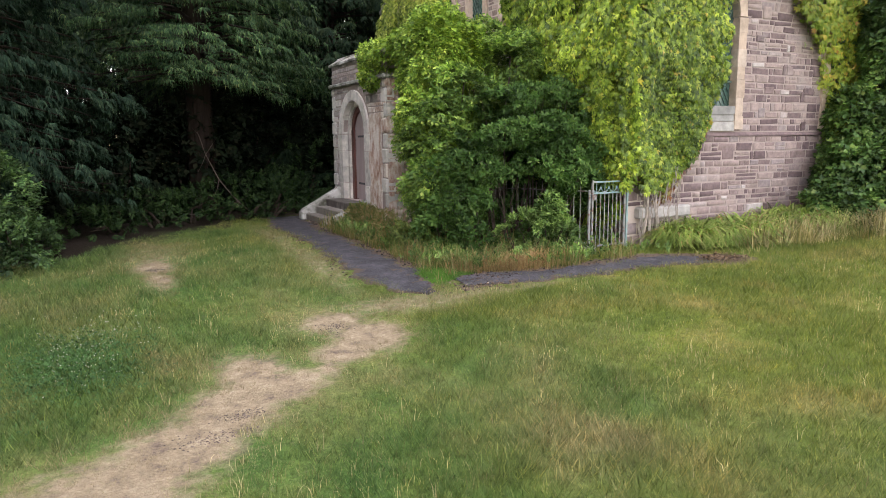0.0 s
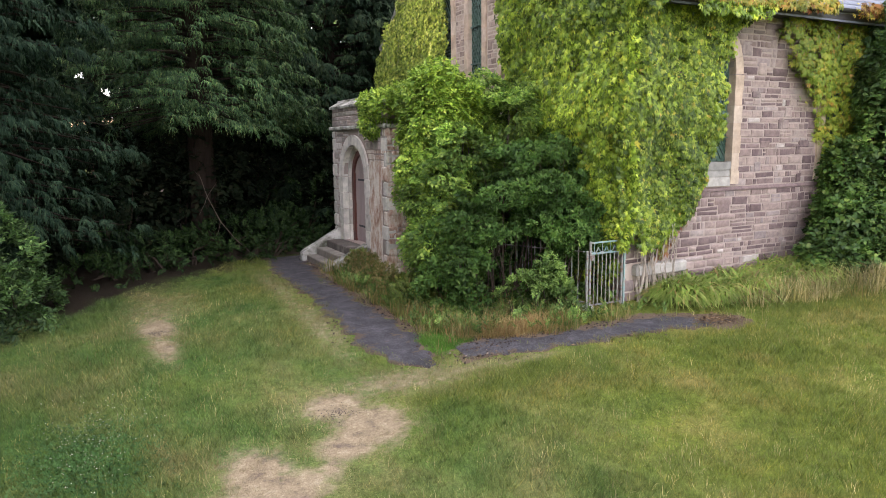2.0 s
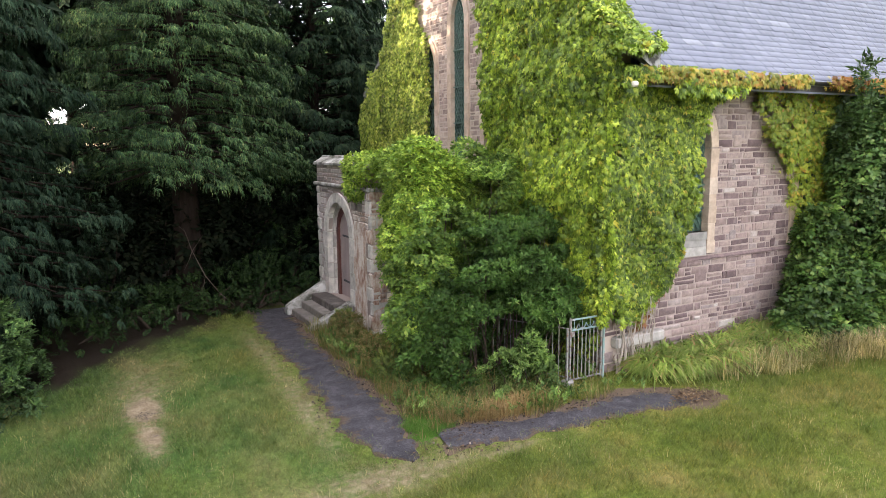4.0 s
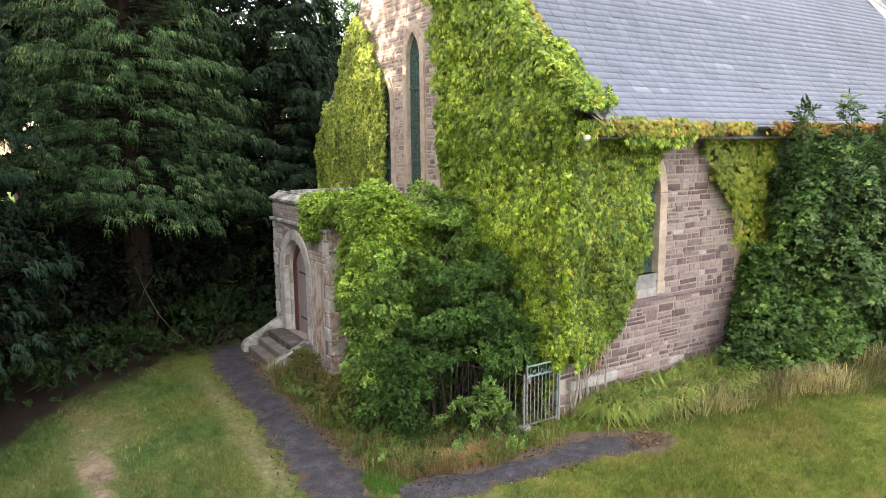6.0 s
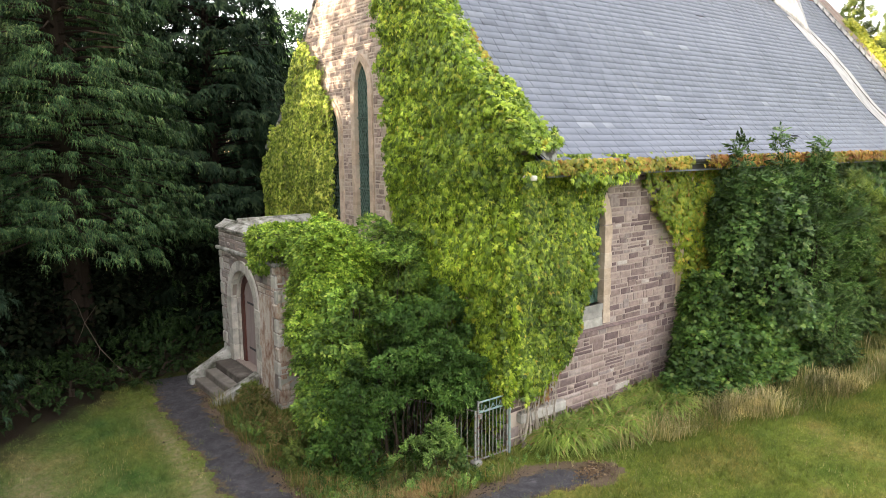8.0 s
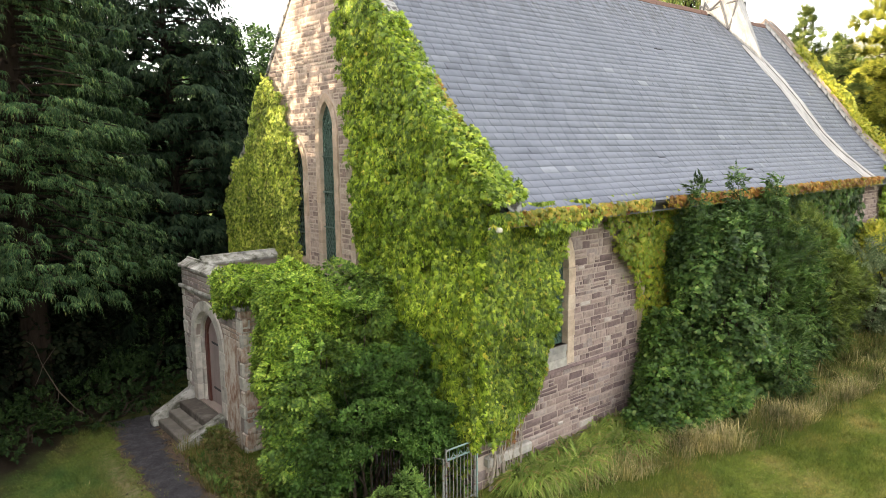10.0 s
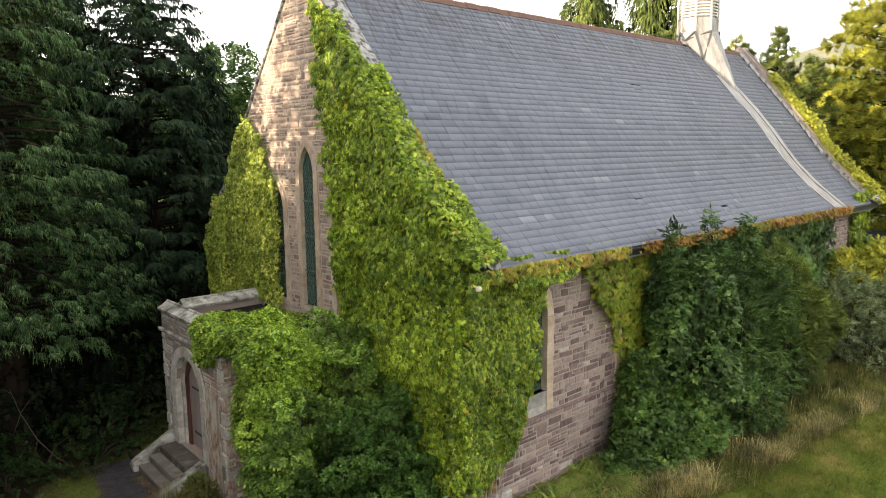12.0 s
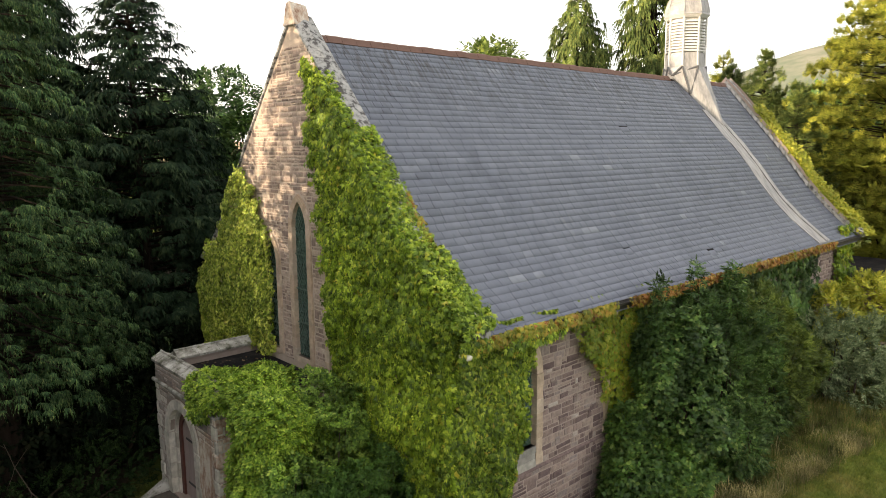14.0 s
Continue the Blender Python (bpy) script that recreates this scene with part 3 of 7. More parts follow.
# ---- the ground ----
PATHS = [
    [(4.78, 18.6, 0.58), (4.55, 17.3, 0.56), (4.33, 15.5, 0.48), (4.25, 13.0, 0.44), (4.20, 11.4, 0.50), (4.17, 10.3, 0.57), (4.12, 9.5, 0.44), (4.15, 9.0, 0.40), (4.25, 8.6, 0.12), (4.3, 8.45, 0.02)],
    [(4.88, 8.85, 0.26), (5.2, 8.82, 0.42), (5.7, 8.67, 0.42), (6.3, 8.55, 0.32), (7.0, 8.48, 0.27), (7.7, 8.40, 0.31), (8.5, 8.36, 0.44), (9.1, 8.22, 0.34), (9.6, 8.03, 0.20), (9.9, 7.98, 0.05)],
]
WORN = [  # bare earth: x, y, radius along x, radius along y, turn, depth
    (-0.15, 4.9, 0.8, 0.55, 0.6, 0.95), (0.45, 5.45, 0.75, 0.45, 0.75, 1.0), (1.05, 6.05, 0.75, 0.42, 0.85, 1.0), (1.35, 6.75, 0.34, 0.5, 0.0, 0.9), (1.55, 6.25, 0.45, 0.32, 0.4, 1.0), (1.95, 6.42, 0.3, 0.16, 0.5, 0.75),
    (2.35, 6.85, 0.34, 0.30, 0.4, 0.95), (2.78, 7.2, 0.42, 0.52, -0.3, 1.0), (2.55, 7.9, 0.40, 0.34, 0.3, 0.9), (0.93, 12.6, 0.30, 0.75, 0.0, 0.95), (0.9, 11.2, 0.2, 0.7, 0.0, 0.8), (3.7, 8.25, 1.0, 0.42, 0.0, 0.5),
    (4.6, 8.25, 0.9, 0.18, 0.0, 0.45), (3.42, 11.2, 0.26, 1.9, -0.06, 0.40), (3.55, 14.5, 0.22, 2.0, -0.04, 0.38), (1.0, 13.8, 0.5, 1.0, 0.0, 0.35), (5.6, 8.1, 0.6, 0.12, 0.0, 0.5),
]


def gz(x, y):
    x, y = np.asarray(x, float), np.asarray(y, float)
    near = np.exp(-(np.maximum(np.hypot(x - 5, y - 10) - 40, 0) / 60) ** 2)
    z = -0.36 + 0.045 * np.clip(y - 5, -5, 6) + 0.02 * (np.clip(x, -8, 30) - 1) + 0.03 * np.clip(x - 10, 0, 14)
    z = z + 0.025 * np.sin(x * 0.9 + 1) * np.sin(y * 0.8) + 0.012 * np.sin(x * 2.3 + y * 1.7)
    return z * near - 0.3 * (1 - near)


def to_path(x, y):
    """How far inside an asphalt path a place lies (over 0: on it)."""
    best = np.full(np.shape(x), -9.0)
    for rows in PATHS:
        for (ax, ay, aw), (bx, by, bw) in zip(rows, rows[1:]):
            dx, dy = bx - ax, by - ay
            t = np.clip(((x - ax) * dx + (y - ay) * dy) / (dx * dx + dy * dy), 0, 1)
            best = np.maximum(best, aw + (bw - aw) * t - np.hypot(x - ax - t * dx, y - ay - t * dy))
    return best


def bareness(x, y, halo=0.0):
    b = np.zeros(np.shape(x))
    for cx, cy, rx, ry, turn, depth in WORN:
        u = (x - cx) * math.cos(turn) + (y - cy) * math.sin(turn)
        v = -(x - cx) * math.sin(turn) + (y - cy) * math.cos(turn)
        b = np.maximum(b, depth * np.clip(1.45 + halo - np.hypot(u / rx, v / ry), 0, 1))
    return b


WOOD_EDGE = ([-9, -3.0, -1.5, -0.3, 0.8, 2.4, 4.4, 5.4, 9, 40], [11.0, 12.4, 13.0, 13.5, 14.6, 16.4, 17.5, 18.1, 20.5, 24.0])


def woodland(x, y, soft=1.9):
    """How far a place lies under the trees, where litter with shade in its tint takes over from turf."""
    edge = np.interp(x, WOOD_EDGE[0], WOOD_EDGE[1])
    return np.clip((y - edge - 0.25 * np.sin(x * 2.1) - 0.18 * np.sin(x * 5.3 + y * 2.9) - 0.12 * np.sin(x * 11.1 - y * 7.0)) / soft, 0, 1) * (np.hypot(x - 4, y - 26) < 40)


def axis(lo, hi, step, far):
    mid = np.arange(lo, hi + step / 2, step)
    grow = np.cumsum(step * 1.35 ** np.arange(1, 40))
    grow = grow[grow < far]
    return np.concatenate([(lo - grow)[::-1], mid, hi + grow])


gx, gy = axis(-6, 20, 0.12, 3000), axis(1.5, 20, 0.12, 3000)
X, Y = np.meshgrid(gx, gy)
V = np.stack([X, Y, gz(X, Y)], -1).reshape(-1, 3)
ii = np.arange(len(gy) - 1)[:, None] * len(gx) + np.arange(len(gx) - 1)[None]
F = np.stack([ii, ii + 1, ii + len(gx) + 1, ii + len(gx)], -1).reshape(-1, 4)
me = np_mesh("ground", V, F, TURF)
at = me.attributes.new("bare", "FLOAT", "POINT")
at.data.foreach_set("value", bareness(V[:, 0], V[:, 1]).astype(np.float32))
def path_dirt(x, y):
    """Brown crumbled soil between the paths and the weeds on the church side."""
    d = to_path(x, y)
    side = ((x > 4.1) & (y > 8.9)) | ((y > 8.45) & (x > 4.7)) | ((x > 9.2) & (x < 10.3) & (y < 8.5))
    return np.where(side, np.clip(1.0 - np.abs(d + 0.06) / 0.30, 0, 1), 0.0)


me.attributes.new("dirt", "FLOAT", "POINT").data.foreach_set("value", path_dirt(V[:, 0], V[:, 1]).astype(np.float32))
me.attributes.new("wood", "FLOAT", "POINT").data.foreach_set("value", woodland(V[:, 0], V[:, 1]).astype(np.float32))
tagged(new("ground", me), "mown lawn with worn earth patches reaching the woods", "ground", kind="structure")

rng = np.random.default_rng(5)


def strip(rows):
    """An asphalt strip with a crumbling edge along a line of places and half widths."""
    pts = []
    for (ax, ay, aw), (bx, by, bw) in zip(rows, rows[1:]):
        n = max(2, int(math.hypot(bx - ax, by - ay) / 0.08))
        pts += [(ax + (bx - ax) * i / n, ay + (by - ay) * i / n, aw + (bw - aw) * i / n) for i in range(n)]
    pts = np.array(pts)
    for _ in range(10):
        pts[1:-1] = (pts[:-2] + 2 * pts[1:-1] + pts[2:]) / 4
    d = unit(np.gradient(pts[:, :2], axis=0))
    nrm = np.stack([-d[:, 1], d[:, 0]], 1)
    m = 12
    s = np.linspace(-1, 1, m)
    left = pts[:, 2] * (1 + 0.10 * np.sin(np.arange(len(pts)) * 0.31) + 0.11 * np.sin(np.arange(len(pts)) * 1.13) + rng.normal(0, 0.05, len(pts)) + 0.10 * np.sin(np.arange(len(pts)) * 0.53 + 1))
    right = pts[:, 2] * (1 + 0.10 * np.sin(np.arange(len(pts)) * 0.23 + 2) + 0.11 * np.sin(np.arange(len(pts)) * 0.97) + rng.normal(0, 0.05, len(pts)) + 0.10 * np.sin(np.arange(len(pts)) * 0.53 + 1))
    w = np.where(s[None] > 0, left[:, None] * s, right[:, None] * s)
    xy = pts[:, None, :2] + nrm[:, None] * w[..., None]
    z = gz(xy[..., 0], xy[..., 1]) + 0.022 - 0.035 * (np.abs(s)[None] > 0.99)
    V = np.concatenate([xy, z[..., None]], -1).reshape(-1, 3)
    ii = np.arange(len(pts) - 1)[:, None] * m + np.arange(m - 1)[None]
    return V, np.stack([ii, ii + 1, ii + m + 1, ii + m], -1).reshape(-1, 4)


for rows in PATHS:
    V, F = strip(rows)
    me = np_mesh("path", V, F, ASPHALT)
    rim = -0.80 + 0.66 * np.clip(np.abs(np.tile(np.linspace(-1, 1, 12), len(V) // 12)) * 1.25 - 0.35, 0, 1) ** 2
    me.attributes.new("edge", "FLOAT", "POINT").data.foreach_set("value", rim.astype(np.float32))
    tagged(new("path", me), "old grey asphalt path with crumbling mossy edges", "path", kind="structure")

hx = np.linspace(-500, 900, 60)
hd = np.linspace(0, 1, 14)
A, D = np.meshgrid(hx, hd)
HX = 760 + 500 * D
HY = A
top = 88 + 90 * np.exp(-((A - 330) / 230) ** 2) + 3 * np.sin(A / 31)
HZ = -5 + top * np.sin(D * math.pi / 2) ** 0.8
ii = np.arange(13)[:, None] * 60 + np.arange(59)[None]
tagged(new("hill", np_mesh("hill", np.stack([HX, HY, HZ], -1).reshape(-1, 3), np.stack([ii, ii + 1, ii + 61, ii + 60], -1).reshape(-1, 4), HILL)), "distant green upland hill under a pale sky", "hill", kind="structure")

hx = np.linspace(-260, 260, 40)
A, D = np.meshgrid(hx, hd)
HZ = -3 + (20 + 3 * np.sin(A / 47)) * np.sin(D * math.pi / 2)
ii = np.arange(13)[:, None] * 40 + np.arange(39)[None]
tagged(new("field", np_mesh("field", np.stack([A, 270 + 160 * D, HZ], -1).reshape(-1, 3), np.stack([ii, ii + 1, ii + 41, ii + 40], -1).reshape(-1, 4), FIELD)), "distant sunlit stubble field beyond the wood", "field", kind="structure")

# ---- the church ----
SX, SY = 8.93, 9.73          # faces of the gable wall and of the long wall
MIDY, NORTHY, EASTX = 15.2, 20.67, 32.2
THICK = 0.6


def roof_z(y):
    """The roof's upper face on the long side, with its sprocketed eave."""
    y = np.where(np.asarray(y) > MIDY, 2 * MIDY - np.asarray(y), y)
    return 12.25 + 1.138 * (y - MIDY) + 0.18 * np.clip((10.6 - y) / 1.35, 0, 1) ** 2 - 0.17 * np.sin(math.pi * np.clip((12.6 - y) / 3.35, 0, 1)) ** 2


def arch_top(u, c, a, zs, rise):
    R = (a * a + rise * rise) / (2 * a)
    d = np.abs(u - c) + R - a
    return zs + np.sqrt(np.maximum(R * R - d * d, 0))


def west(u, d, z):
    return (SX - d, u, z)


def south(u, d, z):
    return (u, SY - d, z)


def pierced(bm, place, u0, u1, low, high, holes, thick):
    """A thick wall between two upper and lower lines, with arched openings right through it."""
    us = set(np.arange(u0, u1, 0.5)) | {u0, u1}
    for c, a, z0, zs, rise in holes:
        us |= set(np.linspace(c - a, c + a, 17))
    us = sorted(us)

    def quad(*p):
        bm.faces.new([bm.verts.new(place(*q)) for q in p])

    for a, b in zip(us, us[1:]):
        if b - a < 1e-6:
            continue
        m = (a + b) / 2
        spans, lo = [], (low(a), low(b))
        for c, ha, z0, zs, rise in holes:
            if abs(m - c) < ha:
                spans.append((lo, (z0, z0)))
                lo = (float(arch_top(a, c, ha, zs, rise)), float(arch_top(b, c, ha, zs, rise)))
                quad((a, 0, z0), (b, 0, z0), (b, -thick, z0), (a, -thick, z0))
                quad((a, 0, lo[0]), (b, 0, lo[1]), (b, -thick, lo[1]), (a, -thick, lo[0]))
        spans.append((lo, (high(a), high(b))))
        for (l0, l1), (h0, h1) in spans:
            for d in (0, -thick):
                quad((a, d, l0), (b, d, l1), (b, d, h1), (a, d, h0))
    for c, ha, z0, zs, rise in holes:
        for u in (c - ha, c + ha):
            quad((u, 0, z0), (u, 0, zs), (u, -thick, zs), (u, -thick, z0))
    for u in (u0, u1):
        quad((u, 0, low(u)), (u, 0, high(u)), (u, -thick, high(u)), (u, -thick, low(u)))


# lancets of the gable, windows of the long wall: centre, half width, sill, springing, rise
LANCETS = [(15.2, 0.345, 4.1, 7.5, 0.68), (16.75, 0.33, 4.1, 6.5, 0.64), (13.65, 0.33, 4.1, 6.5, 0.64)]
SIDEWIN = [(11.15, 0.55, 2.62, 4.35, 0.95), (15.15, 0.55, 2.62, 4.35, 0.95), (19.3, 0.55, 2.62, 4.35, 0.95), (23.5, 0.55, 2.62, 4.35, 0.95)]

church = thing("church", "small disused stone church half covered in ivy", "church", (0, 0, 0))


def gable_line(y):
    return float(roof_z(max(9.25, min(y, 2 * MIDY - 9.25)))) + 0.38


bm = bmesh.new()
pierced(bm, west, SY, NORTHY, lambda u: -0.6, gable_line, LANCETS, 0.5)
gable_wall = part("west_wall", bm, GABLEMORTAR, church, "rubble stone gable wall with three lancets")
bm = bmesh.new()
pierced(bm, south, SX + 0.5, EASTX - 0.5, lambda u: -0.6, lambda u: 5.75, SIDEWIN, THICK)
south_wall = part("south_wall", bm, MORTAR, church, "coursed purple-grey rubble side wall")
bm = bmesh.new()
pierced(bm, lambda u, d, z: (u, NORTHY + d, z), SX + 0.5, EASTX - 0.5, lambda u: -0.6, lambda u: 5.75, [], THICK)
part("north_wall", bm, MORTAR, church)
bm = bmesh.new()
pierced(bm, lambda u, d, z: (EASTX + d, u, z), SY, NORTHY, lambda u: -0.6, gable_line, [], 0.5)
part("east_wall", bm, MORTAR, church)
bm = bmesh.new()
box(bm, SX + THICK, EASTX - THICK, SY + THICK, NORTHY - THICK, -0.3, 0.3)
part("nave_floor", bm, INSIDE, church)


def stone_mesh(seed, mat):
    """A rough rectangular stone, one wide and one high, standing out from the wall."""
    r = random.Random(seed)
    bm = bmesh.new()
    back = [(-0.5, 0, -0.5), (0.5, 0, -0.5), (0.5, 0, 0.5), (-0.5, 0, 0.5)]
    jit = lambda s: r.uniform(-s, s)
    rim = [(x * (0.97 + jit(0.035)), 0.6, z * (0.94 + jit(0.08))) for x, _, z in back]
    face = [(x * (0.86 + jit(0.07)), 1.0 + jit(0.25), z * (0.76 + jit(0.12))) for x, _, z in back]
    rings = [[bm.verts.new(p) for p in ring] for ring in (back, rim, face)]
    for a, b in zip(rings, rings[1:]):
        for i in range(4):
            bm.faces.new((a[i], a[(i + 1) % 4], b[(i + 1) % 4], b[i]))
    bm.faces.new(rings[-1])
    me = bpy.data.meshes.new("stone")
    bm.to_mesh(me)
    bm.free()
    me.materials.append(mat)
    return me


STONES = {mat: [stone_mesh(i, mat) for i in range(8)] for mat in (RUBBLE, GABLESTONE, PORCHSTONE, FLAKING)}
STONE_ARRAYS = []
for me in STONES[RUBBLE]:
    v = np.array([tuple(q.co) for q in me.vertices])
    f = np.array([tuple(p.vertices) for p in me.polygons])
    STONE_ARRAYS.append((v, f))


def courses(u0, u1, z0, z1, keep, seed, size=1.0):
    """Coursed rubble over a rectangle: places and sizes of the stones that are kept."""
    r = random.Random(seed)
    out, z = [], z0
    while z < z1 - 0.05:
        h = r.uniform(0.09, 0.195) * size
        u = u0 - r.uniform(0, 0.2)
        while u < u1:
            w = r.choice((0.12, 0.17, 0.23, 0.29, 0.36, 0.44, 0.54)) * r.uniform(0.8, 1.2) * (0.4 + 0.6 * size)
            a, b = max(u, u0), min(u + w, u1)
            while b - a > 0.06 and not (keep(a, z) and keep(a, z + h)):      # cut the stone back to a frame
                a += 0.02
            while b - a > 0.06 and not (keep(b, z) and keep(b, z + h)):
                b -= 0.02
            if b - a > 0.06:
                split = 2 if h >= 0.14 * size and r.random() < 0.2 else 1
                big = 1.6 if split == 1 and b - a < 0.4 and r.random() < 0.12 else 1.0
                for i in range(split):
                    zz, hh = z + h * i / split, h * big / split
                    if all(keep(q, zz + hh * g) for q in (a, (a + b) / 2, b) for g in (0, 1)):
                        out.append(((a + b) / 2, zz + hh / 2, b - a - r.uniform(0.016, 0.032), hh - r.uniform(0.016, 0.03), r.uniform(0.007, 0.018) + 0.007 * (big > 1), r.randrange(8)))
            u += w
        z += h
    return out


def lay(stones, place, turn, parent, near, mat=RUBBLE, proud=1.0):
    """Lay stones on a wall: those of the near stretch as pieces, the others joined."""
    rest, count = [], 0
    for u, z, w, h, d, kind in stones:
        m = Matrix.Translation(place(u, -0.01, z)) @ turn @ Matrix.Rotation(math.sin(37.0 * u + 91.0 * z) * 0.035, 4, "Y") @ Matrix.Diagonal((w, d * proud + 0.01, h, 1))
        if near(u, z) and count < 300:
            ob = new("stone", STONES[mat][kind])
            ob.parent, ob.matrix_basis = parent, m
            count += 1
        else:
            v, f = STONE_ARRAYS[kind]
            mm = np.array(m)
            rest.append((v @ mm[:3, :3].T + mm[:3, 3], f))
    if rest:
        ob = new("stonework", np_mesh("stonework", *joined(rest), mat))
        ob.parent = parent
        tagged(ob, kind="stuff")


def clear_of(holes, margin):
    def keep(u, z):
        for c, a, z0, zs, rise in holes:
            if abs(u - c) < a + margin and z0 - margin < z and (z < zs or z < arch_top(u, c, a + margin, zs, rise + margin)):
                return False
        return True
    return keep


def block(bm, place, ring_u_z, d0, d1):
    prism(bm, [place(u, d0, z) for u, z in ring_u_z], [place(u, d1, z) for u, z in ring_u_z])


def pointed_window(parent, place, c, a, z0, zs, rise, face, mat, glass_depth, seed, sill=None, foot=0.12):
    """An arched window: dressed surround of single blocks, sill, glass, leading and bars."""
    r = random.Random(seed)
    bm = bmesh.new()
    block(bm, place, [(c - a + 0.02, z0 - 0.16), (c + a - 0.02, z0 - 0.16), (c + a - 0.02, z0), (c - a + 0.02, z0)], -0.35, 0.04)
    win = part("window", bm, sill or mat, parent, "pointed stone window with leaded glass")
    for side in (-1, 1):
        z, long = z0 - foot, r.random() < 0.5
        while z < zs - 0.02:
            h = min(r.uniform(0.24, 0.36), zs - z)
            w = face * (1.12 if long else 1.0)
            bm = bmesh.new()
            e, f = c + side * (a - 0.015), c + side * (a + w)
            block(bm, place, [(e, z + 0.002), (f, z + 0.002), (f, z + h - 0.002), (e, z + h - 0.002)], -0.22, 0.045)
            part("jamb_stone", bm, mat, win)
            z, long = z + h, not long
    for side in (-1, 1):
        n = 4
        for i in range(n):
            bm = bmesh.new()
            ring_in, ring_out = [], []
            for q in np.linspace(i / n + 0.003, (i + 1) / n - 0.003, 4):
                for ring, aa, rr in ((ring_in, a - 0.015, rise - 0.015), (ring_out, a + face, rise + face * 1.05)):
                    R = (aa * aa + rr * rr) / (2 * aa)
                    ang = q * math.atan2(rr, R - aa)
                    ring.append((c + side * (aa - R + R * math.cos(ang)), zs + R * math.sin(ang)))
            block(bm, place, ring_in + ring_out[::-1], -0.22, 0.045)
            part("arch_stone", bm, mat, win)
    us = np.linspace(c - a, c + a, 13)
    bm = bmesh.new()
    ring = [(u, float(arch_top(u, c, a, zs, rise))) for u in us]
    block(bm, place, [(c - a, z0), (c + a, z0)] + ring[::-1], -glass_depth - 0.012, -glass_depth)
    part("glass", bm, GLASS, win, "dark green leaded glass")
    bm = bmesh.new()
    d0, d1 = -glass_depth + 0.002, -glass_depth + 0.016
    step = 0.115
    for s in (-1, 1):
        k0 = z0 - 2 * a
        while k0 < zs + rise:
            lo = []
            for u in np.linspace(c - a, c + a, 25):
                z = k0 + (s * (u - c) + a) * 1.6
                if z0 < z < arch_top(u, c, a, zs, rise) - 0.01:
                    lo.append((u, z))
            if len(lo) > 1:
                (ua, za), (ub, zb) = lo[0], lo[-1]
                block(bm, place, [(ua, za - 0.006), (ub, zb - 0.006), (ub, zb + 0.006), (ua, za + 0.006)], d0, d1)
            k0 += step * 1.6
    block(bm, place, [(c - 0.004, z0), (c + 0.004, z0), (c + 0.004, zs), (c - 0.004, zs)], d0, d1)
    tagged(part("leading", bm, CAME, win), kind="stuff")
    for i in range(1, 4):
        z = z0 + (zs + 0.2 - z0) * i / 4
        bm = bmesh.new()
        block(bm, place, [(c - a, z - 0.014), (c + a, z - 0.014), (c + a, z + 0.014), (c - a, z + 0.014)], d1, d1 + 0.03)
        part("saddle_bar", bm, CAME, win)
    return win


for i, (c, a, z0, zs, rise) in enumerate(LANCETS):
    pointed_window(church, west, c, a, z0, zs, rise, 0.17, ASHLAR, 0.075, i)
for i, (c, a, z0, zs, rise) in enumerate(SIDEWIN):
    pointed_window(church, south, c, a, z0, zs, rise, 0.2, ASHLAR, 0.13, 10 + i, SILLSTONE, 0.46)

# string course, plinth and sill blocks of the long wall
bm = bmesh.new()
for a, b in ((10.5, EASTX),):
    prism(bm, [(a, SY, 2.02), (a, SY - 0.035, 2.03), (a, SY - 0.035, 2.055), (a, SY, 2.105)], [(b, SY, 2.02), (b, SY - 0.035, 2.03), (b, SY - 0.035, 2.055), (b, SY, 2.105)])
part("string_course", bm, RUBBLE, church, "weathered stone ledge")
bm = bmesh.new()
box(bm, 9.14, 10.45, SY - 0.16, SY + 0.1, 0.50, 0.72, 0.03)
part("plinth_stone", bm, SILLSTONE, church, "pale grey plinth course")
for za, zb, ya, yb in ((2.47, 2.62, -0.02, 0.20), (2.32, 2.462, -0.035, -0.02), (2.13, 2.312, -0.05, -0.035)):
    bm = bmesh.new()
    prism(bm, [(10.62, SY + 0.3, za), (10.62, SY + ya, za), (10.62, SY + yb, zb), (10.62, SY + 0.3, zb)], [(11.67, SY + 0.3, za), (11.67, SY + ya, za), (11.67, SY + yb, zb), (11.67, SY + 0.3, zb)])
    part("window_sill", bm, SILLSTONE, church, "sloping pale stone sill")

# ---- the roof ----
bm = bmesh.new()
ys = [9.25, 9.6, 10.0, 10.4, 10.8, 11.2, 11.6, 12.1, 12.6, MIDY]
for side in (0, 1):
    q = [(y if side == 0 else 2 * MIDY - y) for y in ys]
    prism(bm, [(SX + 0.5, y, float(roof_z(y)) - 0.05) for y in q] + [(SX + 0.5, y, float(roof_z(y)) - 0.2) for y in q[::-1]],
          [(EASTX - 0.5, y, float(roof_z(y)) - 0.05) for y in q] + [(EASTX - 0.5, y, float(roof_z(y)) - 0.2) for y in q[::-1]])
roof = part("roof", bm, SLATE, church, "steep blue-grey slate roof")
# dark sheet added below the slates, so the joints show as shade
bm = bmesh.new()
prism(bm, [(SX + 0.52, y, float(roof_z(y)) - 0.03) for y in ys] + [(SX + 0.52, y, float(roof_z(y)) - 0.048) for y in ys[::-1]],
      [(EASTX - 0.52, y, float(roof_z(y)) - 0.03) for y in ys] + [(EASTX - 0.52, y, float(roof_z(y)) - 0.048) for y in ys[::-1]])
part("underlay", bm, FLATROOF, roof)

yl = np.linspace(9.22, MIDY - 0.12, 400)
arc = np.concatenate([[0], np.cumsum(np.hypot(np.diff(yl), np.diff(roof_z(yl))))])
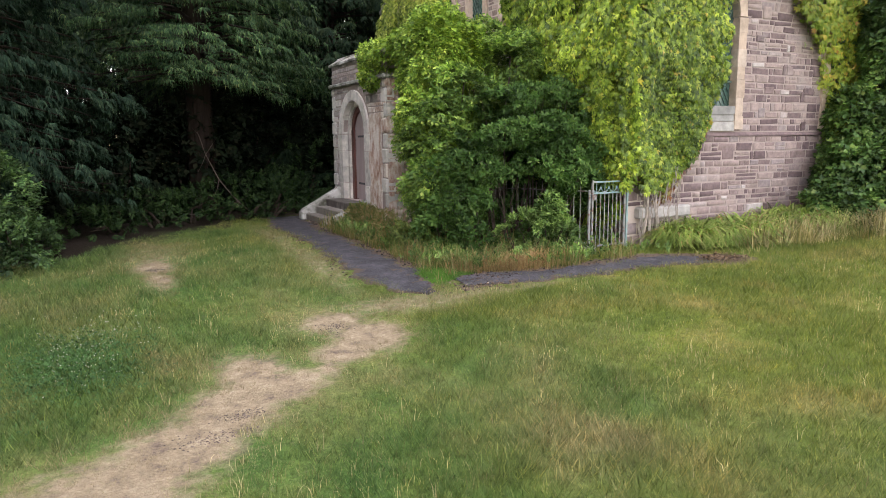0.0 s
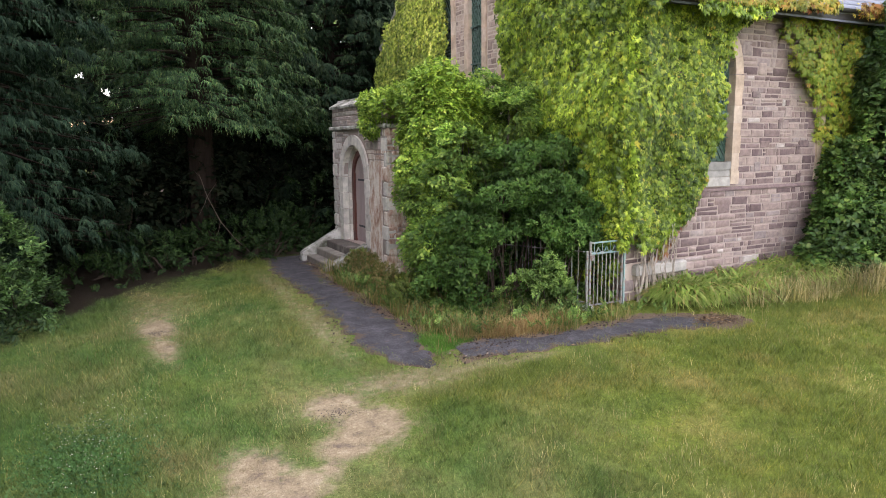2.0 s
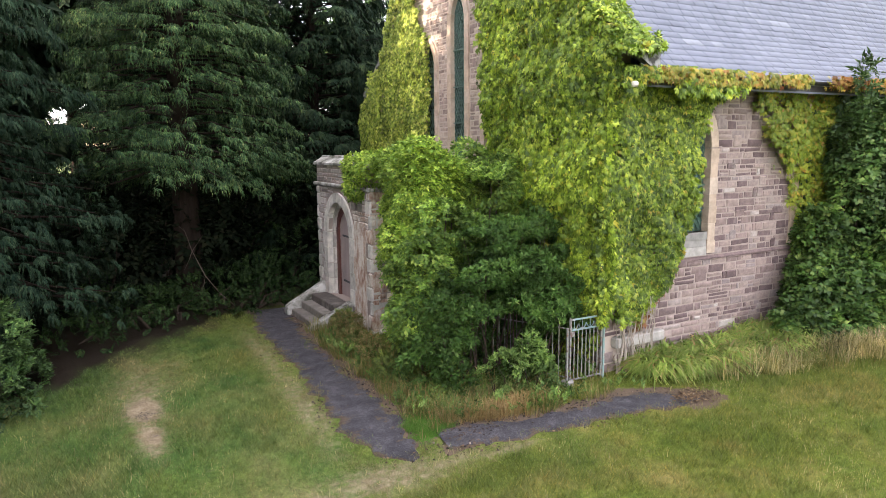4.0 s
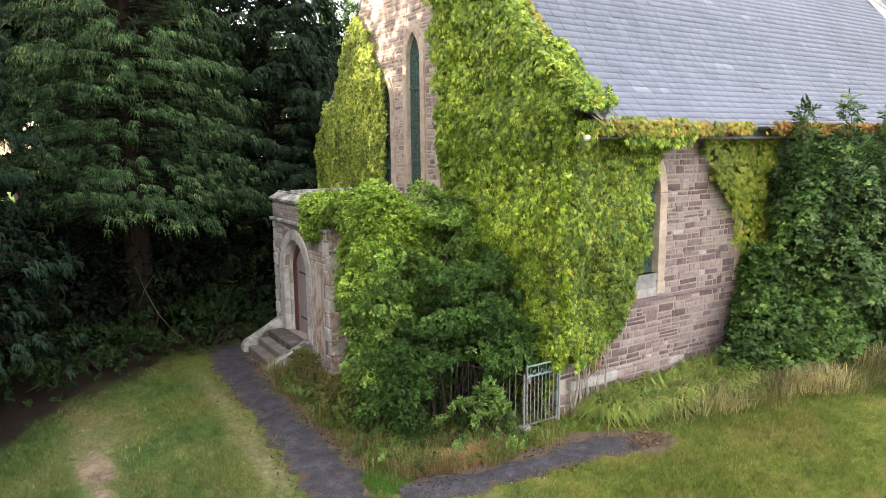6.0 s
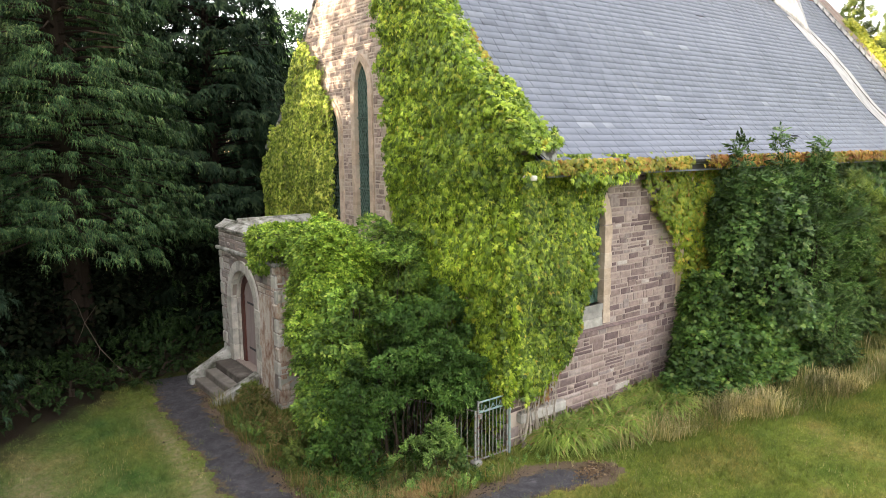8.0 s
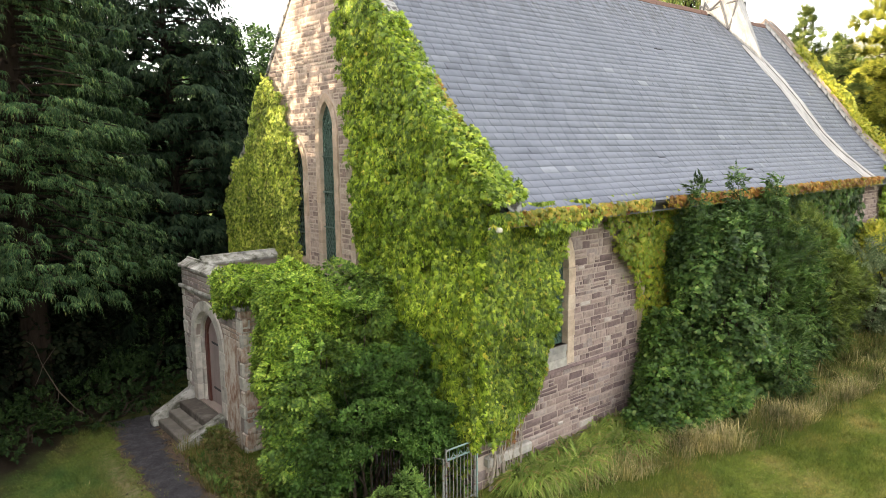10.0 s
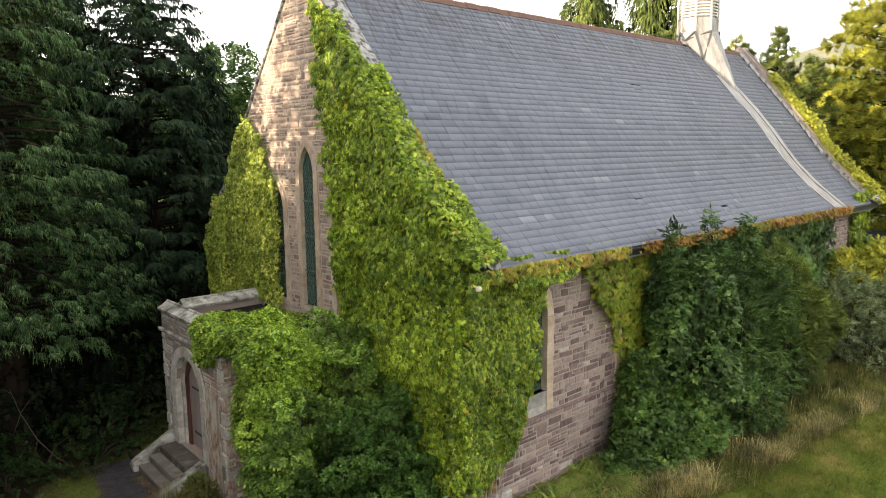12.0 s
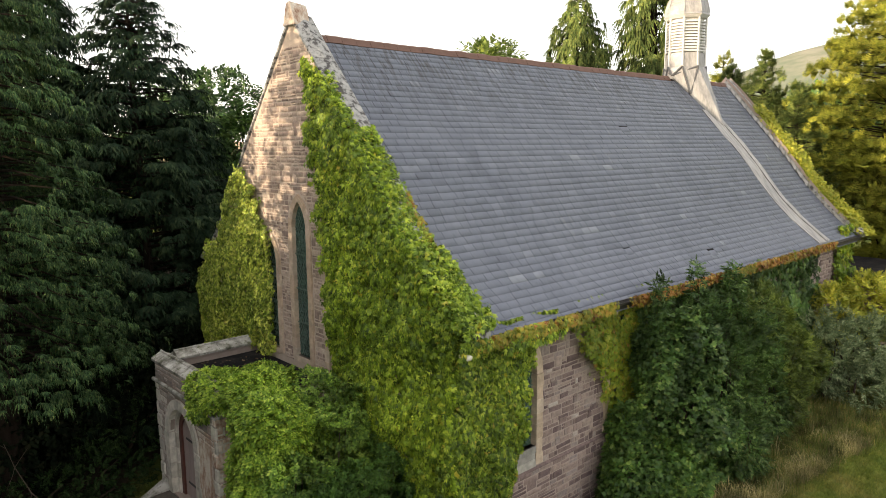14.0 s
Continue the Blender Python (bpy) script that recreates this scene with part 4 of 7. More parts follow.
GAUGE = 0.205
sv = np.array([(-0.5, 0, 0), (0.5, 0, 0), (0.5, 1, 0), (-0.5, 1, 0), (-0.5, 0, -1), (0.5, 0, -1)], float)
sf = np.array([(0, 1, 2, 3), (4, 5, 1, 0)])


def slate_mesh(seed):
    r = random.Random(seed)
    v = sv.copy()
    v[:, 0] += [r.uniform(-0.008, 0.008) for _ in v]
    v[0, 1] += r.uniform(-0.02, 0.02)
    v[4, 1] = v[0, 1]
    return np_mesh("slate", v * np.array([1.0, GAUGE * 1.08, 0.018]), sf, SLATE)


SLATES = [slate_mesh(i) for i in range(6)]
r = random.Random(3)
rest, count = [], 0
row, s = 0, 0.0
while s < arc[-1] - 0.05:
    y0, y1 = np.interp(s, arc, yl), np.interp(min(s + GAUGE * 1.08, arc[-1]), arc, yl)
    z0, z1 = float(roof_z(y0)), float(roof_z(y1))
    up = Vector((0, y1 - y0, z1 - z0))
    nrm = Vector((0, -up.z, up.y)).normalized()
    x = SX + 0.56 - r.uniform(0.0, 0.3)
    while x < EASTX - 0.52:
        wide = r.choice((0.25, 0.30, 0.33, 0.38, 0.44, 0.52))
        a, b = max(x, SX + 0.56), min(x + wide, EASTX - 0.52)
        if b - a > 0.04:
            slip = -r.uniform(0.03, 0.10) if r.random() < 0.0012 else r.uniform(-0.005, 0.005)
            lift = r.uniform(0.009, 0.013) + (0.010 if r.random() < 0.02 else 0)
            uy = up - nrm * lift
            ux = (Vector((1, 0, 0)) + r.uniform(-0.005, 0.005) * up.normalized()).normalized()
            uy = uy + Vector((-1, 0, 0)) * uy.dot(ux)
            o = Vector(((a + b) / 2, y0, z0)) + up.normalized() * slip + nrm * lift
            ux = (ux - uy.normalized() * ux.dot(uy.normalized())).normalized()
            uz = ux.cross(uy.normalized())
            if 9.6 < a and x < 14.0 and row < 22 and count < 300:
                ob = new("slate", SLATES[r.randrange(6)])
                ob.parent = roof
                ob.matrix_basis = Matrix.Translation(o) @ Matrix((ux * (b - a - 0.011), uy.normalized(), uz)).transposed().to_4x4()
                count += 1
            else:
                mm = np.array(Matrix((ux * (b - a - 0.011), uy, uz * 0.018)).transposed())
                rest.append((sv @ mm.T + np.array(o), sf))
        x += wide
    s += GAUGE
    row += 1
ob = tagged(under(new("slating", np_mesh("slating", *joined(rest), SLATE)), roof), kind="stuff")

# ridge tiles, coping stones, kneelers, gutter
x = SX + 0.5
while x < EASTX - 0.2:
    if not 26.7 < x + 0.2 < 29.0:
        bm = bmesh.new()
        b = x + 0.44
        sec = [(-0.14, -0.17), (-0.05, -0.01), (0, 0.02), (0.05, -0.01), (0.14, -0.17), (0.11, -0.19), (0, -0.03), (-0.11, -0.19)]
        dz = r.uniform(-0.018, 0.012)
        prism(bm, [(x, MIDY + u, 12.29 + w + dz) for u, w in sec], [(b, MIDY + u, 12.29 + w + dz) for u, w in sec])
        part("ridge_tile", bm, TERRA, roof)
    x += 0.45


def coping(x0, x1, lift, mat, foot=0.38):
    for side in (-1, 1):
        n = 11
        for i in range(n):
            ya, yb = 9.05 + (MIDY - 9.05) * i / n, 9.05 + (MIDY - 9.05) * (i + 1) / n - 0.012
            bm = bmesh.new()
            rings = []
            for y in (ya, yb):
                z = float(roof_z(max(y, 9.25)))
                yy = y if side < 0 else 2 * MIDY - y
                j = r.uniform(-0.012, 0.012)
                rings.append([(x0 + j, yy, z + foot), (x0 + j, yy, z + lift - 0.03), ((x0 + x1) / 2, yy, z + lift + 0.04), (x1, yy, z + lift - 0.03), (x1, yy, z + 0.0)])
            prism(bm, *rings)
            part("coping_stone", bm, mat, church)
    if foot == 0.0:
        return
    bm = bmesh.new()
    ring = [(-0.27, 12.45), (0.27, 12.45), (0.16, 12.78), (0.09, 12.97), (-0.05, 13.0), (-0.13, 12.84)]
    prism(bm, [(x0 - 0.03, MIDY + u, z) for u, z in ring], [(x1 - 0.16, MIDY + u * 0.8, z - 0.05) for u, z in ring])
    part("apex_stone", bm, FLAKING, church, "worn apex stone of the gable")


coping(SX - 0.05, SX + 0.555, 0.50, COPING)
coping(EASTX - 0.515, EASTX + 0.06, 0.24, COPING, 0.0)
bm = bmesh.new()
box(bm, 8.82, 8.98, 9.02, 9.3, 5.43, 5.53, 0.03)
part("kneeler_stone", bm, GREYSTONE, church, "pale corner corbel stone")
bm = bmesh.new()
n = 8
ringa = [(0.07 * math.cos(math.pi + math.pi * i / n), 0.07 * math.sin(math.pi + math.pi * i / n)) for i in range(n + 1)]
sec = ringa + [(0.055 * u / 0.07, 0.055 * w / 0.07) for u, w in ringa[::-1]]
prism(bm, [(8.9, 9.17 + u, 5.70 + w) for u, w in sec], [(EASTX, 9.17 + u, 5.70 + w) for u, w in sec])
part("gutter", bm, GUTTER, church, "black half-round iron gutter")
bm = bmesh.new()
box(bm, SX + 0.5, EASTX - 0.1, 9.24, 9.27, 5.5, 5.72)
box(bm, SX + 0.5, EASTX - 0.1, 9.27, SY, 5.5, 5.53)
part("eaves_board", bm, GUTTER, church)

# lead strip below the turret
bm = bmesh.new()
q = np.linspace(9.35, 14.0, 36)
for a, b, up in ((27.72, 27.98, 0.045), (27.98, 28.48, 0.03), (28.48, 28.62, 0.09), (28.62, 28.86, 0.04)):
    lean = [-0.12 - 0.085 * (y - 9.75) + 0.05 * math.sin(2.1 * y) for y in q]
    wa = [a + 0.035 * math.sin(7 * y + a * 9) * (a < 27.8) + g for y, g in zip(q, lean)]
    wb = [b + 0.04 * math.sin(5.3 * y + 2) * (b > 28.8) + g for y, g in zip(q, lean)]
    prism(bm, [(w, y, float(roof_z(y)) + up + 0.008 * math.sin(9 * y)) for w, y in zip(wa, q)] + [(w, y, float(roof_z(y)) - 0.02) for w, y in zip(wa[::-1], q[::-1])],
          [(w, y, float(roof_z(y)) + up + 0.008 * math.sin(9 * y)) for w, y in zip(wb, q)] + [(w, y, float(roof_z(y)) - 0.02) for w, y in zip(wb[::-1], q[::-1])])
part("lead_flashing", bm, LEAD, roof, "pale streaked lead strip down the slates")

# stepped lead soakers where the slates meet the far coping
for i in range(15):
    ya = 11.3 + 0.26 * i
    za, zb = float(roof_z(ya)), float(roof_z(ya + 0.26))
    bm = bmesh.new()
    xa, xb = EASTX - 0.516, EASTX - 0.70
    prism(bm, [(xa, ya, za + 0.05), (xa, ya, za + 0.17), (xa, ya + 0.26, zb + 0.17), (xa, ya + 0.26, zb + 0.03)], [(xb, ya, za + 0.035), (xb + 0.12, ya, za + 0.16), (xb + 0.14, ya + 0.24, zb + 0.05), (xb, ya + 0.22, zb + 0.03)])
    part("lead_soaker", bm, LEAD, roof)

# bell turret
TX = 27.85
bm = bmesh.new()
oct8 = [(0.86 * math.cos(math.pi / 8 + math.pi / 4 * i), 0.86 * math.sin(math.pi / 8 + math.pi / 4 * i)) for i in range(8)]
ringz = lambda rad, z: [(TX + rad * u, MIDY + rad * w, z) for u, w in oct8]
prism(bm, ringz(0.80, 12.4), ringz(0.80, 14.75))
turret = part("bell_turret", bm, WHITEWOOD, church, "octagonal louvred bell turret with lead dome")
for i in range(8):
    (ua, wa), (ub, wb) = oct8[i], oct8[(i + 1) % 8]
    for j in range(11):
        z = 13.35 + j * 0.118
        bm = bmesh.new()
        prism(bm, [(TX + 0.78 * ua, MIDY + 0.78 * wa, z + 0.07), (TX + 0.93 * ua, MIDY + 0.93 * wa, z), (TX + 0.93 * ua, MIDY + 0.93 * wa, z + 0.05), (TX + 0.78 * ua, MIDY + 0.78 * wa, z + 0.115)],
              [(TX + 0.78 * ub, MIDY + 0.78 * wb, z + 0.07), (TX + 0.93 * ub, MIDY + 0.93 * wb, z), (TX + 0.93 * ub, MIDY + 0.93 * wb, z + 0.05), (TX + 0.78 * ub, MIDY + 0.78 * wb, z + 0.115)])
        part("louvre", bm, WHITEWOOD, turret)
    bm = bmesh.new()
    tube(bm, [(TX + 0.93 * ua, MIDY + 0.93 * wa, 12.5), (TX + 0.93 * ua, MIDY + 0.93 * wa, 14.75)], [0.045, 0.045], 4)
    part("corner_post", bm, WHITEWOOD, turret)
bm = bmesh.new()
prism(bm, ringz(0.95, 12.62), ringz(0.90, 13.30))
part("turret_panel", bm, LEAD, turret)
for za, zb, ra, rb in ((14.70, 14.82, 0.96, 1.10), (14.82, 14.92, 1.10, 1.02)):
    bm = bmesh.new()
    prism(bm, ringz(ra, za), ringz(rb, zb))
    part("cornice", bm, WHITEWOOD if za < 14.8 else LEAD, turret)
bm = bmesh.new()
prof = [(1.04, 14.90), (1.00, 15.15), (0.90, 15.45), (0.70, 15.75), (0.40, 15.98), (0.10, 16.1)]
for (ra, za), (rb, zb) in zip(prof, prof[1:]):
    prism(bm, ringz(ra, za), ringz(rb, zb))
part("dome", bm, LEAD, turret, "ribbed lead dome")
for u, w in oct8:
    bm = bmesh.new()
    tube(bm, [(TX + ra * u, MIDY + ra * w, za + 0.01) for ra, za in prof], [0.03] * len(prof), 5)
    part("dome_rib", bm, LEAD, turret)
bm = bmesh.new()
foot = [(26.85, MIDY, 12.33), (28.85, MIDY, 12.33)] + [(TX + dx, MIDY + s * dy, float(roof_z(MIDY - dy)) + 0.03) for s in (-1, 1) for dx, dy in ((-0.62, 0.65), (0.1, 1.85), (0.72, 0.65))]
pts = [bm.verts.new(p) for p in ringz(0.97, 12.72) + foot]
bmesh.ops.convex_hull(bm, input=pts)
skirt = part("turret_skirt", bm, LEAD, turret, "folded lead skirt with rolled seams")
for i in range(8):
    u, w = oct8[i]
    p = Vector((TX + 0.97 * u, MIDY + 0.97 * w, 12.72))
    for f in sorted(foot, key=lambda f: (Vector(f) - p).length)[:2]:
        bm = bmesh.new()
        tube(bm, [p + Vector((u, w, 0.6)).normalized() * 0.03, Vector(f) + Vector((0, 0, 0.04))], [0.045, 0.045], 5)
        part("lead_roll", bm, LEADROLL, turret)

# ---- the porch ----
PX, PY0, PY1 = 6.15, 14.5, 18.2
porch = thing("porch", "flat-roofed stone entrance porch with pointed arch", "porch", (0, 0, 0))
DOOR = (16.6, 0.80, 0.5, 2.2, 0.82)


def front(u, d, z):
    return (PX - d, u, z)


bm = bmesh.new()
pierced(bm, front, PY0, PY1, lambda u: -0.5, lambda u: 3.98, [DOOR], 0.4)
porch_front = part("front_wall", bm, MORTAR, porch, "rubble porch front")
for y, sgn in ((PY0, 1), (PY1, -1)):
    bm = bmesh.new()
    ya, yb = sorted((y, y + sgn * 0.4))
    box(bm, PX + 0.4, SX, ya, yb, -0.5, 3.98 if sgn < 0 else 3.70)
    ob = part("side_wall", bm, MORTAR, porch)
    if sgn > 0:
        porch_side = ob
bm = bmesh.new()
box(bm, PX + 0.4, SX - 0.002, PY0 - 0.08, PY1 - 0.4, 3.705, 3.75)
part("porch_roof", bm, FLATROOF, porch, "dark wet lead flat roof with leaf litter")
bm = bmesh.new()
box(bm, PX + 0.02, SX, PY0 + 0.4, PY1 - 0.4, -0.3, 0.49)
part("porch_floor", bm, GREYSTONE, porch)


def ridge_course(bm, p, q, half, z0, z1, top):
    d = (Vector(q) - Vector(p)).normalized()
    s = Vector((-d.y, d.x, 0))
    sec = [(-half, z0), (-half, z0 + 0.06), (0, top), (half, z0 + 0.06), (half, z0)]
    prism(bm, [Vector((p[0], p[1], 0)) + s * u + Vector((0, 0, w)) for u, w in sec], [Vector((q[0], q[1], 0)) + s * u + Vector((0, 0, w)) for u, w in sec])


for p, q in (((PX + 0.2, PY0 - 0.06), (PX + 0.2, PY1 + 0.06)), ((PX + 0.45, PY1 - 0.2), (SX, PY1 - 0.2))):
    n = 4
    for i in range(n):
        a = [p[j] + (q[j] - p[j]) * i / n for j in (0, 1)]
        b = [p[j] + (q[j] - p[j]) * ((i + 1) / n - 0.004) for j in (0, 1)]
        bm = bmesh.new()
        ridge_course(bm, a, b, 0.275, 3.96, 0, 4.17)
        tube(bm, [(a[0], a[1], 4.165), (b[0], b[1], 4.165)], [0.035, 0.035], 8)
        part("coping_stone", bm, MOSSCOPING, porch)
bm = bmesh.new()
box(bm, PX - 0.09, PX, PY0 - 0.09, PY1 + 0.09, 3.40, 3.50, 0.025)
box(bm, PX, SX, PY1, PY1 + 0.09, 3.40, 3.50, 0.025)
box(bm, PX, SX, PY0 - 0.09, PY0, 3.40, 3.50, 0.025)
part("string_course", bm, MOSSCOPING, porch)

c, a, z0, zs, rise = DOOR
for order, (aa, rr, w, d0, d1) in enumerate(((0.80, 0.82, 0.25, -0.12, 0.05), (0.67, 0.71, 0.15, -0.17, -0.10))):
    for side in (-1, 1):
        z = z0
        i = 0
        while z < zs - 0.01:
            h = min(0.42, zs - z)
            bm = bmesh.new()
            e, f = c + side * (aa - 0.01), c + side * (aa + w + (0.07 if i % 2 and order == 0 else 0))
            block(bm, front, [(e, z + 0.005), (f, z + 0.005), (f, z + h - 0.005), (e, z + h - 0.005)], d0, d1)
            part("jamb_stone", bm, GREYSTONE, porch, "pale dressed stone" if order == 0 else "")
            z += h
            i += 1
        for i in range(5):
            inn, out = [], []
            for q in np.linspace(i / 5 + 0.004, (i + 1) / 5 - 0.004, 4):
                for ring, hw, hr in ((inn, aa - 0.01, rr), (out, aa + w, rr + w)):
                    R = (hw * hw + hr * hr) / (2 * hw)
                    ang = q * math.atan2(hr, R - hw)
                    ring.append((c + side * (hw - R + R * math.cos(ang)), zs + R * math.sin(ang)))
            bm = bmesh.new()
            block(bm, front, inn + out[::-1], d0, d1)
            part("arch_stone", bm, GREYSTONE, porch)

for yq, sg in ((PY1, -1), (PY0, 1)):
    z, i = -0.2, 0
    while z < 3.38:
        h = min(0.34, 3.39 - z)
        bm = bmesh.new()
        w = (0.30 if i % 2 else 0.16) + 0.04 * math.sin(5.3 * i)
        ya, yb = sorted((yq - sg * (0.012 + 0.006 * math.sin(3.1 * i)), yq + sg * w))
        box(bm, PX - 0.034 - 0.008 * math.sin(4.7 * i), PX + (0.22 if i % 2 else 0.42), ya, yb, z + 0.006, z + h - 0.006, 0.03)
        worn_off = sg > 0 and i % 3 == 1
        part("quoin", bm, FLAKING if worn_off else GREYSTONE, porch, "spalled red corner stone" if worn_off else "pale dressed corner stone")
        z, i = z + h, i + 1

# the door stands just inside the arch: red frame, worn leaf of planks
door = thing("door", "weathered plank church door in a dark red frame", "door", (0, 0, 0))
bm = bmesh.new()
for side in (-1, 1):
    block(bm, front, [(c + side * 0.66, z0), (c + side * 0.50, z0), (c + side * 0.50, zs + 0.1), (c + side * 0.66, zs + 0.1)], -0.28, -0.165)
us = np.linspace(c - 0.66, c + 0.66, 15)
ro = [(u, float(arch_top(u, c, 0.66, zs, 0.70))) for u in us]
ri = [(u, float(arch_top(u, c, 0.52, zs, 0.56)) if abs(u - c) < 0.52 else zs) for u in us]
for i in range(14):
    block(bm, front, [ri[i], ri[i + 1], (ro[i + 1][0], ro[i + 1][1] + 0.02), (ro[i][0], ro[i][1] + 0.02)], -0.28, -0.165)
part("door_frame", bm, REDPAINT, door, "dark red painted timber frame")
for i in range(7):
    ua, ub = c - 0.53 + i * 0.1514, c - 0.53 + (i + 1) * 0.1514 - 0.006
    bm = bmesh.new()
    hz = [float(arch_top(min(max(u, c - 0.52), c + 0.52), c, 0.53, zs, 0.57)) + 0.03 for u in (ua, ub)]
    block(bm, front, [(ua, z0 + 0.02), (ub, z0 + 0.02), (ub, hz[1]), (ua, hz[0])], -0.30, -0.215)
    part("plank", bm, OLDDOOR, door)
bm = bmesh.new()
for z in (0.9, 2.1):
    box(bm, PX + 0.200, PX + 0.217, c - 0.5, c + 0.3, z, z + 0.05)
part("hinge_strap", bm, GUTTER, door)

# steps with sloping cheek stones
steps = thing("porch_steps", "worn grey stone steps between sloping cheek walls", "steps", (5.6, 16.8, 0))
steps.location = (0, 0, 0)
for i, (xa, zt) in enumerate(((5.68, 0.50), (5.40, 0.32), (5.12, 0.14))):
    bm = bmesh.new()
    box(bm, xa, PX - 0.01 if i == 0 else xa + 0.32, 15.95, 17.65, -0.3, zt, 0.02)
    part("step", bm, STEPSTONE, steps)
for ya, za, zb in ((15.68, 0.06, 0.60), (17.62, 0.20, 0.82)):
    bm = bmesh.new()
    prof = [(5.0, -0.4), (5.0, za), (5.12, za + 0.07), (6.12, zb), (6.12, -0.4)]
    prism(bm, [(x, ya, z) for x, z in prof], [(x, ya + 0.28, z) for x, z in prof])
    bmesh.ops.bevel(bm, geom=list(bm.edges), offset=0.03, segments=1, affect="EDGES")
    part("cheek_wall", bm, MOSSCOPING, steps)

# low annexe beyond the far gable
annex = thing("annexe", "low stone annexe with a parapet behind hedges", "building", (0, 0, 0))
bm = bmesh.new()
box(bm, EASTX + 0.01, 39.0, 8.4, 14.0, -0.5, 3.75)
part("annexe_wall", bm, MORTAR, annex)
bm = bmesh.new()
box(bm, EASTX + 0.02, 38.95, 8.72, 13.95, 3.754, 3.79)
part("annexe_roof", bm, FLATROOF, annex, "dark flat lead roof")
bm = bmesh.new()
box(bm, EASTX + 0.01, 39.1, 8.25, 8.7, 3.75, 3.95, 0.03)
part("annexe_coping", bm, GREYSTONE, annex)

# ---- railings and gate ----


def bar(bm, p, q, rad, seg=6):
    tube(bm, [p, q], [rad, rad], seg)


gate = thing("iron_gate", "pale rusty iron gate with scrolled top rail", "gate", (0, 0, 0))
GY, GX0, GX1 = 9.58, 8.0, 8.75
G0 = 0.04
for x in (GX0, GX1):
    bm = bmesh.new()
    box(bm, x - 0.018, x + 0.018, GY - 0.018, GY + 0.018, G0, 1.27, 0.003)
    part("stile", bm, IRON, gate)
for z in (G0 + 0.05, 1.04, 1.24):
    bm = bmesh.new()
    box(bm, GX0, GX1, GY - 0.014, GY + 0.014, z - 0.014, z + 0.014, 0.003)
    part("rail", bm, GREENIRON if z > 1 else IRON, gate)
for i in range(1, 8):
    x = GX0 + (GX1 - GX0) * i / 8
    bm = bmesh.new()
    bar(bm, (x, GY, G0 + 0.05), (x, GY, 1.04), 0.011)
    part("upright", bm, IRON, gate)
for i in range(4):
    x = GX0 + (GX1 - GX0) * (i + 0.5) / 4
    bm = bmesh.new()
    w = 0.085
    tube(bm, [(x + w * math.sin(t), GY, 1.15 + 0.09 * math.cos(t) * -1) for t in np.linspace(-1.6, 1.6, 9)], [0.008] * 9, 5)
    part("scroll", bm, GREENIRON, gate)
    bm = bmesh.new()
    bar(bm, (x, GY, 1.05), (x, GY, 1.24), 0.007, 5)
    part("scroll_stem", bm, GREENIRON, gate)
bm = bmesh.new()
box(bm, GX0 - 0.03, GX0 + 0.06, GY - 0.04, GY - 0.015, 0.92, 1.02, 0.004)
part("latch", bm, IRON, gate, "rust-brown latch plate")

fence = thing("iron_railing", "plain iron railing running into the shrubs", "railing", (0, 0, 0))
for x in (GX0 - 0.07, GX1 + 0.06):
    bm = bmesh.new()
    box(bm, x - 0.02, x + 0.02, GY - 0.02, GY + 0.02, -0.1, 1.27 if x > 8.5 else 1.10, 0.004)
    part("gate_post", bm, GREENIRON if x > 8.5 else IRON, fence)
FA, FB = Vector((7.93, 9.64, 0)), Vector((6.9, 11.7, 0))
n = 18
for z in (0.15, 1.08):
    bm = bmesh.new()
    tube(bm, [FA + Vector((0, 0, z)), FB + Vector((0, 0, z))], [0.014, 0.014], 4)
    part("rail", bm, IRON, fence)
for i in range(1, n):
    p = FA.lerp(FB, i / n)
    bm = bmesh.new()
    tube(bm, [p + Vector((0, 0, -0.05)), p + Vector((0, 0, 1.16)), p + Vector((0, 0, 1.24))], [0.011, 0.011, 0.002], 5)
    part("upright", bm, IRON, fence)
bm = bmesh.new()
box(bm, 7.85, 8.05, GY - 0.1, GY + 0.1, -0.2, 0.10, 0.03)
tagged(part("gate_stone", bm, SILLSTONE, None), "small weathered stone block at the gate post", "stone")

# ---- ivy ----
rng = np.random.default_rng(11)
LV = np.array([(0, 0, 0), (0.42, 0.42, 0.10), (0.42, -0.42, 0.10), (1, 0, -0.2)])
LF = np.array([(0, 3, 1), (0, 2, 3)])


def palmate_template(seed, droop=0.28):
    """A creeper leaf of five drooping leaflets on one stalk: x hangs down, z faces out."""
    rg = np.random.default_rng(seed)
    V, F = [(0, 0, 0)], []
    for ang, L in ((-1.35, 0.66), (-0.66, 0.9), (0.0, 1.0), (0.66, 0.9), (1.35, 0.66)):
        a = ang + rg.normal(0, 0.08)
        d, p = np.array([math.cos(a), math.sin(a), 0]), np.array([-math.sin(a), math.cos(a), 0])
        k0 = len(V)
        lift = rg.uniform(0.06, 0.16)
        for q, w, z in ((0.34, 0.13, lift), (0.66, 0.17, lift * 0.6)):
            V += [tuple(L * (d * q + p * w) + np.array([0, 0, L * (z - 0.05)])), tuple(L * (d * q - p * w) + np.array([0, 0, L * (z - 0.05)]))]
        V.append(tuple(L * d + np.array([0, 0, -L * droop])))
        F += [(0, k0 + 1, k0), (k0, k0 + 1, k0 + 3), (k0, k0 + 3, k0 + 2), (k0 + 2, k0 + 3, k0 + 4)]
    return np.array(V), np.array(F)


PALMATE = [palmate_template(i, 0.2 + 0.1 * i) for i in range(3)]


